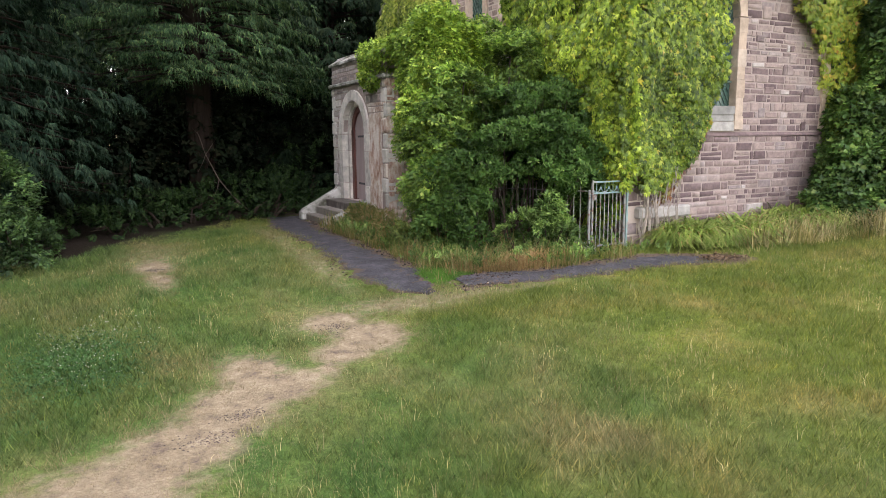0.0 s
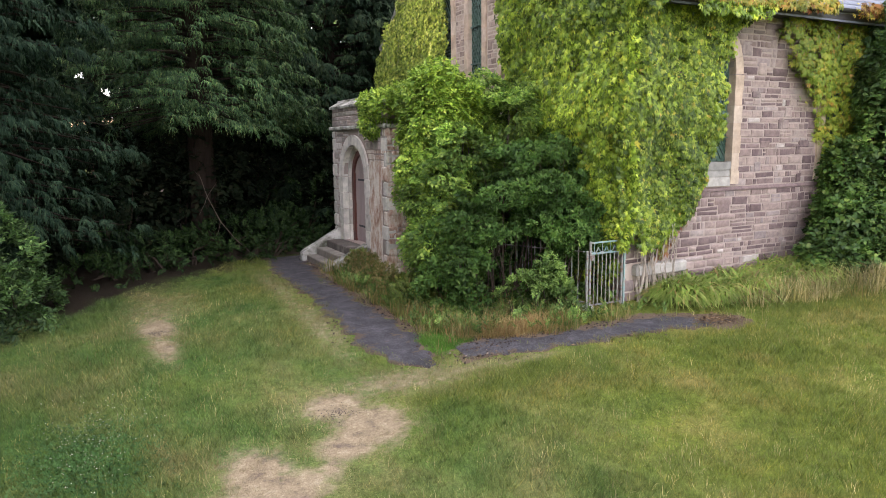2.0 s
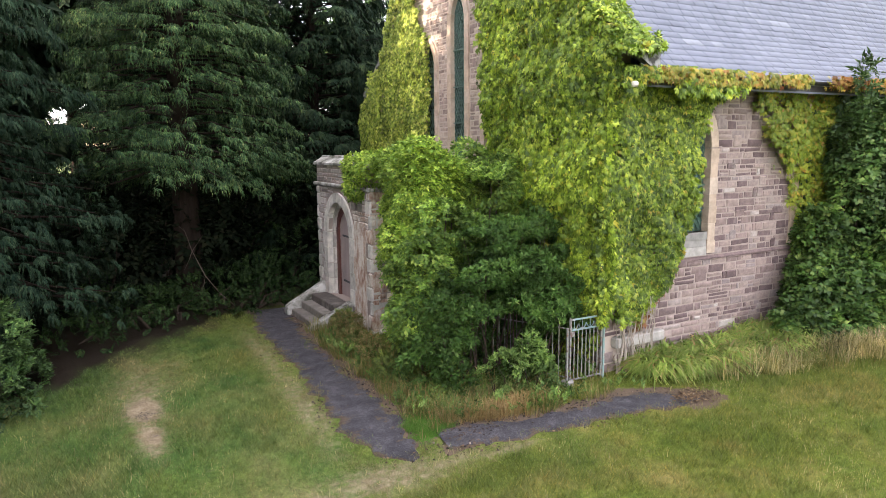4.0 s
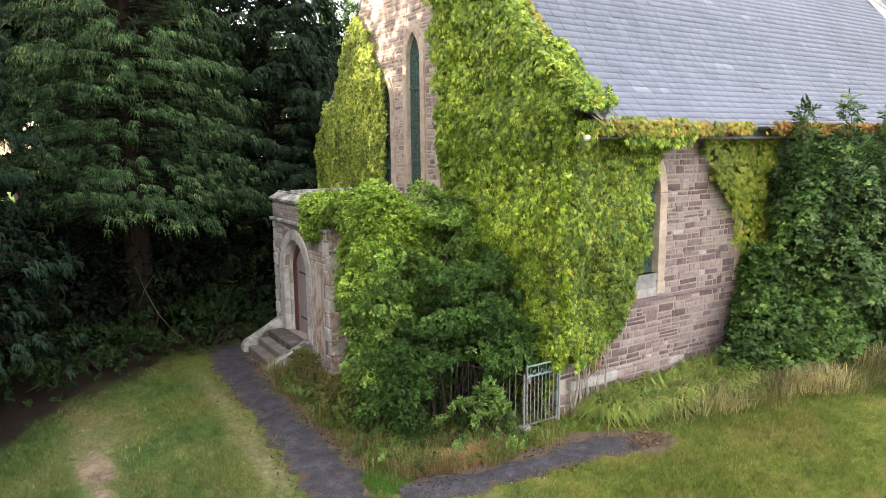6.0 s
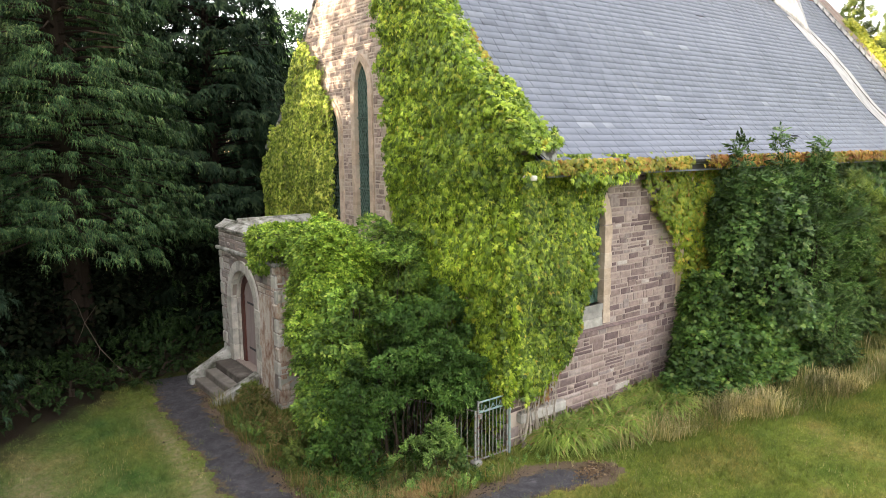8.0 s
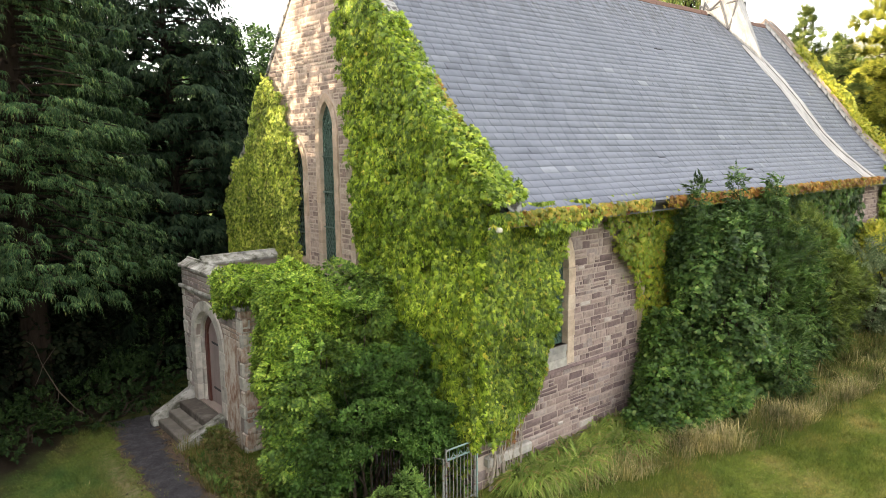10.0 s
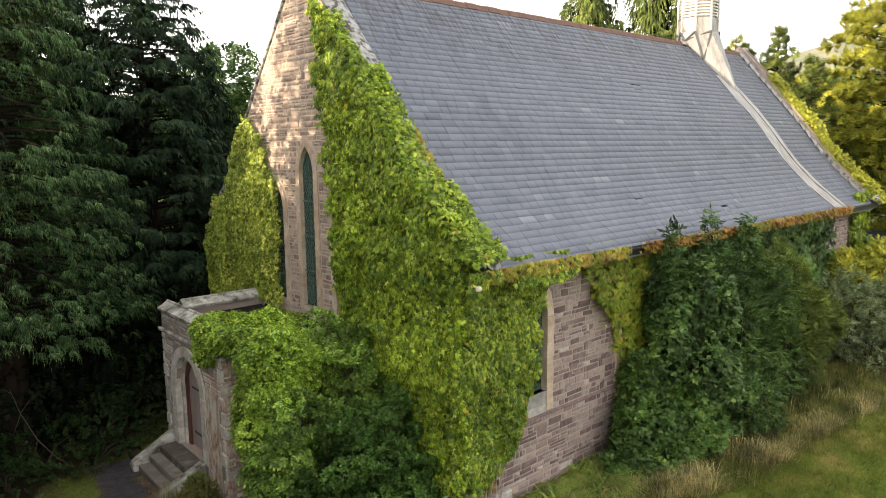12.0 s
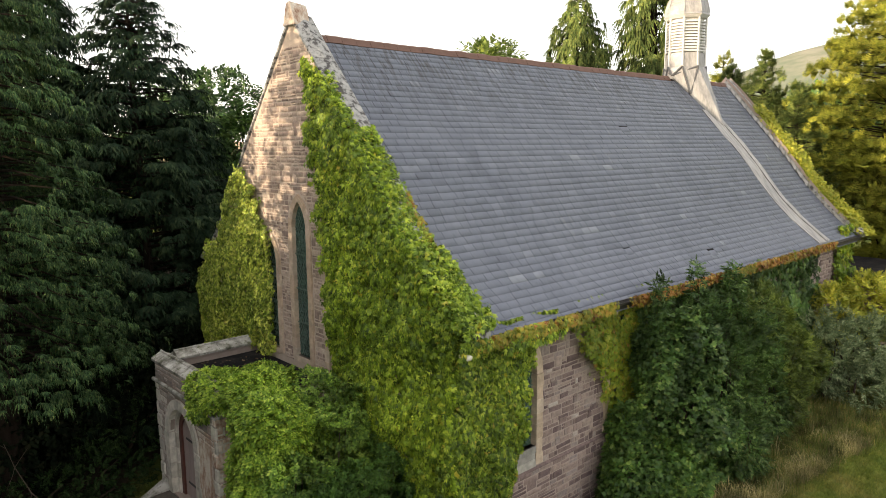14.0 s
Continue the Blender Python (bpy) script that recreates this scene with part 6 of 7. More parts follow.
# leafy masses added to fill the hollow below the boughs with shade colour
shrub("thicket", "near-black leafy fill for the shade under the conifers", (1.0, 23.0, -0.1), [(x, (20.9 if x < 4 else 22.2) + 0.4 * (i % 3), 1.55, 1.6, 0.9, 2.05) for i, x in enumerate((-7, -4.5, -2, 0.5, 3, 5.5, 8))], 6000, 0.38, SHADEFILL, SPRIG7, 31)
shrub("thicket", "near-black leafy fill for the shade under the conifers", (-3.0, 18.5, -0.2), [(-3.0, 18.0, 1.0, 1.6, 1.0, 1.3), (-1.4, 18.8, 1.0, 1.0, 0.8, 1.2)], 2200, 0.32, SHADEFILL, SPRIG9, 32)

# ---- trees ----
HANG = clump_template(6, 6, 1.25, 0.55, 1, 0.34, 0.034, 1.5, 0.6)
DARKHANG = clump_template(6, 4, 0.5, 0.2, 2, 0.40, 0.06, 0.3, 0.8)
WEEP = clump_template(6, 7, 1.7, 0.3, 3, 0.36, 0.05, 1.5, 0.4)
TUFT = clump_template(6, 4, 0.0, 0.35, 4, 0.46, 0.07)
COARSE = clump_template(4, 4, 0.5, 0.2, 5, 0.55, 0.18)


def conifer(label, x, y, height, radius, skirt, boughs, per, size, mat, seed, clump, droop=0.25, name="conifer", taper=0.85, rise=0.15, lift=0.0, gap=-9.0, bare=None):
    """A conifer: tapered trunk, boughs in a spiral, and hanging fans of sprays fanned over each bough."""
    rg = np.random.default_rng(seed)
    base = (x, y, float(gz(x, y)) - 0.1)
    th = thing(name, label, "tree", base)
    bm = bmesh.new()
    tube(bm, [(0, 0, 0), (0.03, 0.02, height * 0.3), (0, 0.05, height * 0.7), (0, 0, height)], [0.34 * height / 16, 0.25 * height / 16, 0.13 * height / 16, 0.02], 9)
    part("trunk", bm, SHADEBARK, th)
    P, A, S = [], [], []
    bm = bmesh.new()
    for i in range(boughs):
        q = (i + rg.random()) / boughs
        z = skirt + (height * 0.985 - skirt) * q ** 1.15
        prof = (1 - ((z - skirt) / (height - skirt)) ** 1.2) ** taper
        L = max(radius * prof * rg.uniform(0.78, 1.12), 0.3)
        az = i * 2.399963 + rg.normal(0, 0.25)
        d, s = np.array([math.cos(az), math.sin(az), 0]), np.array([-math.sin(az), math.cos(az), 0])
        k1, k2 = droop * rg.uniform(0.7, 1.3), rise * rg.uniform(0.4, 1.5)
        if L > 0.6:
            tube(bm, [tuple(d * L * t + np.array([0, 0, z + L * (k2 * t - k1 * t * t)])) for t in (0.0, 0.45, 0.9)], [0.045, 0.028, 0.008], 4)
        n = max(3, int(per * L / radius))
        t = 0.15 + 0.85 * rg.random(n) ** 0.6
        w = rg.normal(0, 0.22, n) * L * (0.5 + 0.5 * t)
        pp = d * (L * t)[:, None] + s * w[:, None] + np.array([0, 0, 1.0]) * (z + L * (k2 * t - k1 * t ** 2) - 0.12 * np.abs(w))[:, None]
        a = d + s * (1.2 * w / max(L, 0.5) + rg.normal(0, 0.3, n))[:, None] + np.array([0, 0, 1.0]) * rg.normal(lift - 0.05, 0.15 + 0.4 * lift, (n, 1))
        if bare and abs((az - bare[0] + math.pi) % (2 * math.pi) - math.pi) < bare[1] and z < bare[2]:
            live = (t < 0.25) | (rg.random(n) < 0.10)          # boughs crowded by the next tree have died back
            pp, a, n = pp[live], a[live], int(live.sum())
        P.append(pp), A.append(a), S.append(size * rg.uniform(0.7, 1.25, n) * (0.65 + 0.35 * min(1, L / 2)))
    tagged(part("branchwood", bm, SHADEBARK, th), kind="stuff")
    P, A, S = np.concatenate(P), np.concatenate(A), np.concatenate(S)
    ok = lumps(P, 0.85, seed) + 0.6 * lumps(P * np.array([1, 1, 1.6]), 1.9, seed + 3) + rg.normal(0, 0.12, len(P)) > gap
    P, A, S = P[ok], A[ok], S[ok]
    N = np.tile(np.array([0, 0, 1.0]), (len(P), 1)) + rg.normal(0, 0.15 + 0.3 * lift, (len(P), 3))
    under(new("crown", np_mesh("crown", *scatter(*clump, P, A, N, S), mat)), th)
    return th


def broadleaf(label, x, y, height, radius, count, size, mat, seed, lobes=9, name="broadleaf_tree", low=0.35):
    rg = np.random.default_rng(seed)
    rr = random.Random(seed)
    base = (x, y, float(gz(x, y)) - 0.1)
    th = thing(name, label, "tree", base)
    cs = []
    for i in range(lobes):
        az, q = i * 2.4, (i + 0.5) / lobes
        rad = radius * 0.62 * math.sin(math.pi * min(1, 0.25 + 0.75 * (1 - q)) ** 0.8 * 0.95) if i else 0
        zz = height * (low + (0.93 - low) * q)
        cs.append((rad * math.cos(az), rad * math.sin(az), zz, radius * rr.uniform(0.36, 0.52), radius * rr.uniform(0.36, 0.52), radius * rr.uniform(0.28, 0.40)))
    bm = bmesh.new()
    tube(bm, [(0, 0, 0), (0.1, 0, height * 0.4), (0, 0.1, height * 0.85)], [0.03 * height, 0.02 * height, 0.004 * height], 8)
    part("trunk", bm, BARK, th)
    bm = bmesh.new()
    for b in cs:
        tube(bm, [(0, 0, b[2] * 0.55), (b[0] * 0.5, b[1] * 0.5, b[2] * 0.8), b[:3]], [0.011 * height, 0.007 * height, 0.002 * height], 5)
    tagged(part("branchwood", bm, BARK, th), kind="stuff")
    P, N = [], []
    for b in cs:
        n = count // lobes
        d = unit(rg.normal(0, 1, (n, 3)))
        q = d * np.array(b[3:6])
        f = (1 + 0.25 * lumps(q + b[:3], 1.3, seed)) * np.where(rg.random(n) < 0.6, 1, rg.uniform(0.4, 1, n))
        P.append(q * f[:, None] + np.array(b[:3])), N.append(d)
    P, N = np.concatenate(P), np.concatenate(N)
    A = N + rg.normal(0, 0.6, P.shape)
    under(new("crown", np_mesh("crown", *scatter(*SPRIG7, P, A, N * 0.5 + np.array([0, 0, 0.9]) + rg.normal(0, 0.3, P.shape), size * rg.uniform(0.7, 1.3, len(P))), mat)), th)
    return th


conifer("tall cypress with drooping green sprays beside the porch", 3.05, 20.8, 20.0, 3.55, 3.8, 430, 40, 0.36, CYPRESS, 51, HANG, 0.25, gap=-0.26, bare=(3.35, 0.75, 5.2))
conifer("large dark cypress at the lawn's edge", -2.45, 17.5, 16.5, 3.45, 1.4, 310, 26, 0.40, SHADECYPRESS, 52, HANG, 0.25, gap=-0.5, taper=0.6)
conifer("large dark cypress at the lawn's edge", -5.0, 14.8, 18.5, 3.8, 0.4, 240, 22, 0.42, SHADECYPRESS, 78, HANG, 0.25, gap=-0.6, taper=0.6)
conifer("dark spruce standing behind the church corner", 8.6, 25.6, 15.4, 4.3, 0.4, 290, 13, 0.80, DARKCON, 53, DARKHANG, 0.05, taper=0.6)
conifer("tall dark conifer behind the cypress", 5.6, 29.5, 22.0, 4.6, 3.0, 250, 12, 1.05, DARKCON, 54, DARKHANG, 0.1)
conifer("dark conifer from the wood and its added unseen screen", 12.5, 30.0, 11.0, 3.6, 0.5, 120, 10, 0.9, DARKCON, 55, DARKHANG, 0.1)
conifer("dark conifer from the wood and its added unseen screen", -7.5, 23.0, 13.0, 4.2, 0.5, 130, 10, 1.3, DARKCON, 57, COARSE, 0.15)
conifer("dark conifer from the wood and its added unseen screen", -3.3, 27.0, 16.0, 4.2, 0.5, 150, 11, 1.3, DARKCON, 56, COARSE, 0.15, taper=0.5)
conifer("dark conifer from the wood and its added unseen screen", 4.4, 35.0, 19.0, 3.3, 0.3, 130, 10, 1.3, DARKCON, 73, COARSE, 0.15, taper=0.35)
conifer("dark conifer from the wood and its added unseen screen", 0.7, 38.0, 19.0, 3.6, 7.2, 120, 10, 1.3, DARKCON, 77, COARSE, 0.15, taper=0.4)
conifer("dark conifer from the wood and its added unseen screen", -5.0, 31.0, 15.0, 4.5, 0.3, 120, 10, 1.4, DARKCON, 74, COARSE, 0.15)
# this tree and the next stand out of view, added to screen the sun
conifer("dark conifer from the wood and its added unseen screen", -10.5, 16.0, 13.1, 4.4, 0.5, 95, 8, 1.6, DARKCON, 58, COARSE, 0.15, taper=0.5)
conifer("dark conifer from the wood and its added unseen screen", -14.0, 28.0, 17.0, 4.5, 0.5, 110, 10, 1.1, DARKCON, 59, COARSE, 0.15)
# unseen copies added to the west: they keep sun off lawn and lower gable
shade_tree = [o for o in scene.objects if o.name.startswith("conifer") and o.parent is None][-2]
for i, (x, y) in enumerate(((-13.5, 10.5), (-12.0, 6.5), (-14.5, 2.0), (-13.0, -3.0), (-14.0, -8.0), (-14.5, 19.5), (-12.5, 13.0), (-13.5, 16.5), (-10.2, 10.2))):
    copy_thing(shade_tree, pose(x, y, float(gz(x, y)) - 0.1, 0, 0, 70 * i) @ Matrix.Scale(1.4 if i == 8 else 1.0, 4))
copy_thing(shade_tree, pose(-13.2, 16.0, float(gz(-13.2, 16.0)) - 0.1, 0, 0, 25) @ Matrix.Scale(1.38, 4))
broadleaf("rounded green broadleaf tree beyond the gable", 17.6, 42.0, 13.4, 4.8, 3200, 0.55, DARKLEAF, 61)
broadleaf("green broadleaf tree beyond the wood", 10.0, 44.0, 10.5, 5.0, 2200, 0.6, UNDERLEAF, 62)
broadleaf("leafy tree behind the roof ridge", 35.0, 35.0, 16.0, 5.0, 3600, 0.5, OLIVELEAF, 63)
conifer("weeping cypress behind the roof ridge", 36.5, 27.3, 18.3, 3.9, 6.0, 200, 11, 0.95, WEEPLEAF, 64, WEEP, 0.5, taper=0.55)
conifer("tall weeping cypress beside the bell turret", 39.8, 23.9, 25.0, 3.3, 8.0, 190, 12, 0.95, WEEPLEAF, 65, WEEP, 0.6)
conifer("open pine with sparse tiers on the skyline", 64.0, 31.0, 17.5, 3.2, 8.0, 40, 8, 1.1, PINE, 66, TUFT, 0.0, lift=0.6)
conifer("young pine standing beyond the far gable", 46.0, 19.5, 14.8, 3.2, 5.0, 130, 13, 0.62, WEEPLEAF, 67, TUFT, 0.0, lift=0.8)
conifer("young pine between turret and far gable", 50.0, 23.5, 14.5, 3.4, 6.0, 90, 12, 0.75, WEEPLEAF, 76, TUFT, 0.0, lift=0.8)
conifer("dark pine behind the far coping", 42.0, 15.8, 12.2, 3.2, 3.0, 130, 13, 0.62, WEEPLEAF, 68, TUFT, 0.0, lift=0.6)
conifer("broad sunlit pine beyond the church", 45.5, 12.2, 18.0, 6.2, 3.0, 220, 42, 0.48, PINE, 69, TUFT, 0.0, "pine_tree", 0.55, 0.15, 0.8, -0.95)
conifer("rounded sunlit pine beside the annexe", 43.0, 8.4, 13.0, 4.8, 1.5, 170, 42, 0.45, PINE, 75, TUFT, 0.0, "pine_tree", 0.5, 0.15, 0.8, -0.95)
conifer("broad sunlit pine beyond the church", 51.0, 5.5, 17.0, 6.2, 3.0, 170, 36, 0.58, PINE, 70, TUFT, 0.0, "pine_tree", 0.55, 0.15, 0.8, -0.95)
broadleaf("far hedgerow tree on the slope", 80.0, 30.0, 13.0, 7.0, 1400, 1.2, MIDLEAF, 71)
broadleaf("far hedgerow tree on the slope", 100.0, 34.0, 15.0, 8.0, 1400, 1.4, MIDLEAF, 72)
bm = bmesh.new()
tube(bm, [(2.75, 19.3, 2.3), (2.9, 19.1, 1.7), (3.15, 18.8, 1.05), (3.45, 18.6, 0.6), (3.9, 18.45, 0.12)], [0.006, 0.010, 0.015, 0.012, 0.007], 6)
for k0, (x, y, z) in (((2.9, 19.1, 1.7), (2.65, 18.9, 1.25)), ((2.9, 19.1, 1.7), (3.2, 19.0, 2.15)), ((3.15, 18.8, 1.05), (2.95, 18.6, 0.55)), ((2.85, 19.2, 1.95), (2.6, 19.1, 2.4)), ((3.45, 18.6, 0.6), (3.55, 18.4, 0.25))):
    tube(bm, [k0, ((k0[0] + x) / 2 + 0.04, (k0[1] + y) / 2, (k0[2] + z) / 2 + 0.05), (x, y, z)], [0.009, 0.007, 0.003], 5)
tagged(part("fallen_branch", bm, DEADWOOD, None), "bare brown dead branch fallen at the wood's edge", "branch")

# ---- grass and low plants ----
rng = np.random.default_rng(77)


def tuft_template(n, seed, width=0.05, bend=0.5, spread=0.35):
    rg = np.random.default_rng(seed)
    V, F = [], []
    for i in range(n):
        az = rg.uniform(0, 2 * math.pi)
        d = np.array([math.cos(az), math.sin(az), 0])
        s = np.array([-d[1], d[0], 0]) * width
        o = d * rg.uniform(0, spread)
        h, b = rg.uniform(0.6, 1.0), rg.uniform(0.1, bend)
        k0 = len(V)
        V += [o - s, o + s, o + d * b * 0.35 + s * 0.7 + np.array([0, 0, h * 0.6]), o + d * b * 0.35 - s * 0.7 + np.array([0, 0, h * 0.6]), o + d * b + np.array([0, 0, h * (1 - 0.3 * b)])]
        F += [(k0, k0 + 1, k0 + 2), (k0, k0 + 2, k0 + 3), (k0 + 3, k0 + 2, k0 + 4)]
    return np.array(V), np.array(F)


def tufts(name, label, x, y, size, mat, tmpl, category, dry=None):
    n = len(x)
    P = np.stack([x, y, gz(x, y) - 0.01], 1)
    az = rng.uniform(0, 2 * math.pi, n)
    A = np.stack([np.cos(az), np.sin(az), rng.normal(0, 0.08, n)], 1)
    V, F = scatter(*tmpl, P, A, np.tile([0, 0, 1.0], (n, 1)) + rng.normal(0, 0.08, (n, 3)), size)
    me = np_mesh(name, V, F, mat)
    if dry is not None:
        me.attributes.new("dry", "FLOAT", "POINT").data.foreach_set("value", np.repeat(dry, len(tmpl[0])).astype(np.float32))
    tagged(new(name, me), label, category, kind="stuff")


bl = np.random.default_rng(4)
LV0, LF0 = [], []
for i in range(14):
    az, q = bl.uniform(0, 6.28, 2)
    o, s = bl.uniform(-1.0, 1.0, 2), 0.042
    k0 = len(LV0)
    LV0 += [(o[0] - s * math.sin(az), o[1] + s * math.cos(az), 0), (o[0] + s * math.sin(az), o[1] - s * math.cos(az), 0), (o[0] + 0.6 * math.cos(q), o[1] + 0.6 * math.sin(q), bl.uniform(0.6, 1.1))]
    LF0.append((k0, k0 + 1, k0 + 2))
LAWN = (np.array(LV0), np.array(LF0))
n = 100000
x = rng.uniform(-5.5, 21, n)
y = 1.2 + 18.5 * rng.random(n) ** 1.35
fade = rng.gamma(1.5, 0.9, n)
keep = (y > 0.42 * x - 0.2 - fade) & (x > -0.14 * y - 0.6 - fade) & (y > 1.0 + rng.gamma(1.0, 0.5, n)) & (rng.random(n) > np.maximum(0.93 * bareness(x, y), 1.15 * woodland(x, y))) & (to_path(x, y) < rng.normal(0.04, 0.09, n)) & (rng.random(n) > 1.3 * path_dirt(x, y)) & ~((x > SX) & (y > 9.6)) & ~((x > 5.0) & (x < 9) & (y > 15.6) & (y < 18.0))
x, y = x[keep], y[keep]
h = rng.uniform(0.045, 0.105, len(x)) * (1 + 0.55 * lumps(np.stack([x, y, 0 * x], 1), 0.9, 1.0))
h = h * (1 - 0.45 * np.clip(1.6 * bareness(x, y, 0.45), 0, 1))
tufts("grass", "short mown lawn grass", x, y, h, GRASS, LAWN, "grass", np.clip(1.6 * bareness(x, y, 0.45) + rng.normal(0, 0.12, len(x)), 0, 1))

n = 30000
x, y = rng.uniform(-1.2, 4.2, n), rng.uniform(4.0, 14.5, n)
ok = (bareness(x, y) > 0.45) & (lumps(np.stack([x, y, 0 * x], 1), 4.5, 3.0) + rng.normal(0, 0.5, n) > 0.45)
tufts("dead_grass", "sparse trodden dead grass on the bare earth", x[ok], y[ok], rng.uniform(0.015, 0.04, ok.sum()), DEADGRASS, LAWN, "grass")
n = 9000
x, y = rng.uniform(15.0, 32.0, n), rng.uniform(1.5, 7.0, n)
tufts("grass", "mown lawn grass below the long wall", x, y, rng.uniform(0.09, 0.14, n), GRASS, LAWN, "grass", np.zeros(n))
STALK = tuft_template(3, 6, 0.014, 0.7, 0.5)
n = 16000
x, y = rng.uniform(-2.5, 15, n), 2.5 + 13 * rng.random(n) ** 1.3
ok = (lumps(np.stack([x, y, 0 * x], 1), 0.8, 4.0) + rng.normal(0, 0.4, n) > 0.1) & (to_path(x, y) < -0.05) & (woodland(x, y) < 0.3) & (bareness(x, y) < 0.6) & ~((x > 5) & (y > 8.8)) & (y > 0.42 * x - 0.8)
tufts("seed_stalks", "thin pale seeding stalks standing in the lawn", x[ok], y[ok], rng.uniform(0.08, 0.17, ok.sum()), STRAW, STALK, "grass")
TALL = tuft_template(8, 2, 0.012, 0.9, 0.3)
n = 4200
t = rng.random(n) ** 0.9
x = 10.6 + 12.0 * t
y = np.interp(x, [10.2, 12.5, 15.5, 19.0, 22.5], [8.35, 7.75, 6.7, 6.5, 5.9]) + np.abs(rng.normal(0, 0.6, n)) - 0.1
ok = lumps(np.stack([x, y, 0 * x], 1), 1.5, 5.0) + rng.normal(0, 0.3, n) > 0.08
x, y, n = x[ok], y[ok], int(ok.sum())
tufts("tall_grass", "tall dry seeding grass below the wall", x, y, rng.uniform(0.3, 0.7, n) * np.clip(1.1 - 0.25 * np.abs(y - 7.8), 0.4, 1), STRAW, TALL, "grass")
n = 6000
x = 11.0 + 17 * rng.random(n) ** 0.8
y = rng.uniform(5.2, 9.0, n)
ok = y > np.interp(x, [10.2, 12.5, 15.5, 19.0, 22.5, 28.0], [8.75, 7.8, 6.6, 6.4, 5.8, 5.2]) + rng.normal(0, 0.15, n)
tufts("tall_grass", "rough green grass below the wall", x[ok], y[ok], rng.uniform(0.25, 0.5, ok.sum()), ROUGH, TALL, "grass")
sg = np.random.default_rng(9)
SV, SF = [], []
for i in range(13):
    az, bend, h, w0 = sg.uniform(0, 6.28), sg.uniform(0.45, 1.15), sg.uniform(0.55, 0.95), sg.uniform(0.014, 0.026)
    d, o = np.array([math.cos(az), math.sin(az), 0]), np.array([*sg.uniform(-0.16, 0.16, 2), 0])
    s = np.array([-d[1], d[0], 0])
    k0 = len(SV)
    for q in np.linspace(0, 1, 6):
        c = o + d * bend * q ** 1.6 + np.array([0, 0, h * (1.75 * q - (0.75 + 0.75 * bend) * q ** 2.2)])
        w = w0 * (1 - q ** 3) + 0.002
        SV += [c - s * w, c + s * w]
    for q in range(5):
        SF += [(k0 + 2 * q, k0 + 2 * q + 1, k0 + 2 * q + 3), (k0 + 2 * q, k0 + 2 * q + 3, k0 + 2 * q + 2)]
STRAPS = (np.array(SV), np.array(SF))
n = 900
x = 9.6 + 4.2 * rng.random(n) ** 1.25
y = rng.uniform(0.0, 1.0, n)
y = np.interp(x, [9.6, 10.2, 11.0, 14.0], [9.3, 8.75, 8.6, 8.5]) * (1 - y) + 9.6 * y
tufts("iris_clump", "arching strap-leaved iris clumps along the wall", x, y, rng.uniform(0.36, 0.78, n) * (1 + 0.25 * lumps(np.stack([x, y, 0 * x], 1), 2.5, 2.0)), STRAP, STRAPS, "plant")
n = 9500
x, y = rng.uniform(4.6, 8.9, n), rng.uniform(8.8, 15.8, n)
ok = (to_path(x, y) < -0.04) & ((y < 10.6) | (x < 6.0)) & (x > 4.75) & ~((x < 5.15) & (y < 9.6)) & (y > 8.65) & ~((x > 7.7) & (y > 9.0) & (rng.random(n) < 0.8))
ok &= lumps(np.stack([x, y, 0 * x], 1), 2.6, 2.0) + rng.normal(0, 0.3, n) > -0.15
tufts("weeds", "rank weeds and dry grass before the shrubs", x[ok], y[ok], rng.uniform(0.12, 0.48, ok.sum()) * rng.uniform(0.6, 1.25, ok.sum()), WEED, TALL, "grass")
n = 5200
x, y = rng.uniform(4.8, 9.4, n), rng.uniform(8.7, 14.8, n)
ok = (to_path(x, y) < -0.06) & ((y < 10.3) | (x < 5.7)) & ~((x < 5.3) & (y < 9.7)) & ~((x > 7.6) & (rng.random(n) < 0.85)) & (lumps(np.stack([x, y, 0 * x], 1), 2.3, 7.0) + rng.normal(0, 0.25, n) > 0.0)
x, y = x[ok], y[ok]
P = np.stack([x, y, gz(x, y) + rng.uniform(0.02, 0.28, len(x)) * (0.6 + 0.4 * lumps(np.stack([x, y, 0 * x], 1), 1.4, 1.0))], 1)
A = np.stack([rng.normal(0, 0.5, len(x)), rng.normal(0, 0.5, len(x)), rng.uniform(0.4, 1.0, len(x))], 1)
tagged(new("leafy_weeds", np_mesh("leafy_weeds", *scatter(*SPRIG9, P, A, rng.normal(0, 1, (len(x), 3)), rng.uniform(0.07, 0.16, len(x))), PALEGREEN)), "low leafy green weeds tangled with the dry grass", "weeds", kind="stuff")
n = 420
x, y = rng.normal(6.1, 0.55, n), rng.normal(9.25, 0.16, n)
ok = to_path(x, y) < -0.02
tufts("dry_weeds", "orange-brown dead grass beside the path", x[ok], y[ok], rng.uniform(0.15, 0.36, ok.sum()), RUST, TALL, "grass")

n = 1500
x, y = rng.normal(4.9, 0.17, n), rng.normal(9.35, 0.26, n)
ok = to_path(x, y) < 0.05
tufts("lush_grass", "bright green fine grass patch between the paths", x[ok], y[ok], rng.uniform(0.05, 0.09, ok.sum()), LUSH, LAWN, "grass")
n = 260
x, y = rng.normal(-0.1, 0.32, n), rng.normal(8.2, 0.6, n)
V, F = scatter(np.array([(-1, -1, 0), (1, -1, 0), (0, 1.2, 0.4), (0, 0, 1.6)], float), np.array([(0, 1, 3), (1, 2, 3), (2, 0, 3)]), np.stack([x, y, gz(x, y) + 0.075], 1), rng.normal(0, 1, (n, 3)) * np.array([1, 1, 0.2]), np.tile([0, 0, 1.0], (n, 1)), rng.uniform(0.004, 0.007, n))
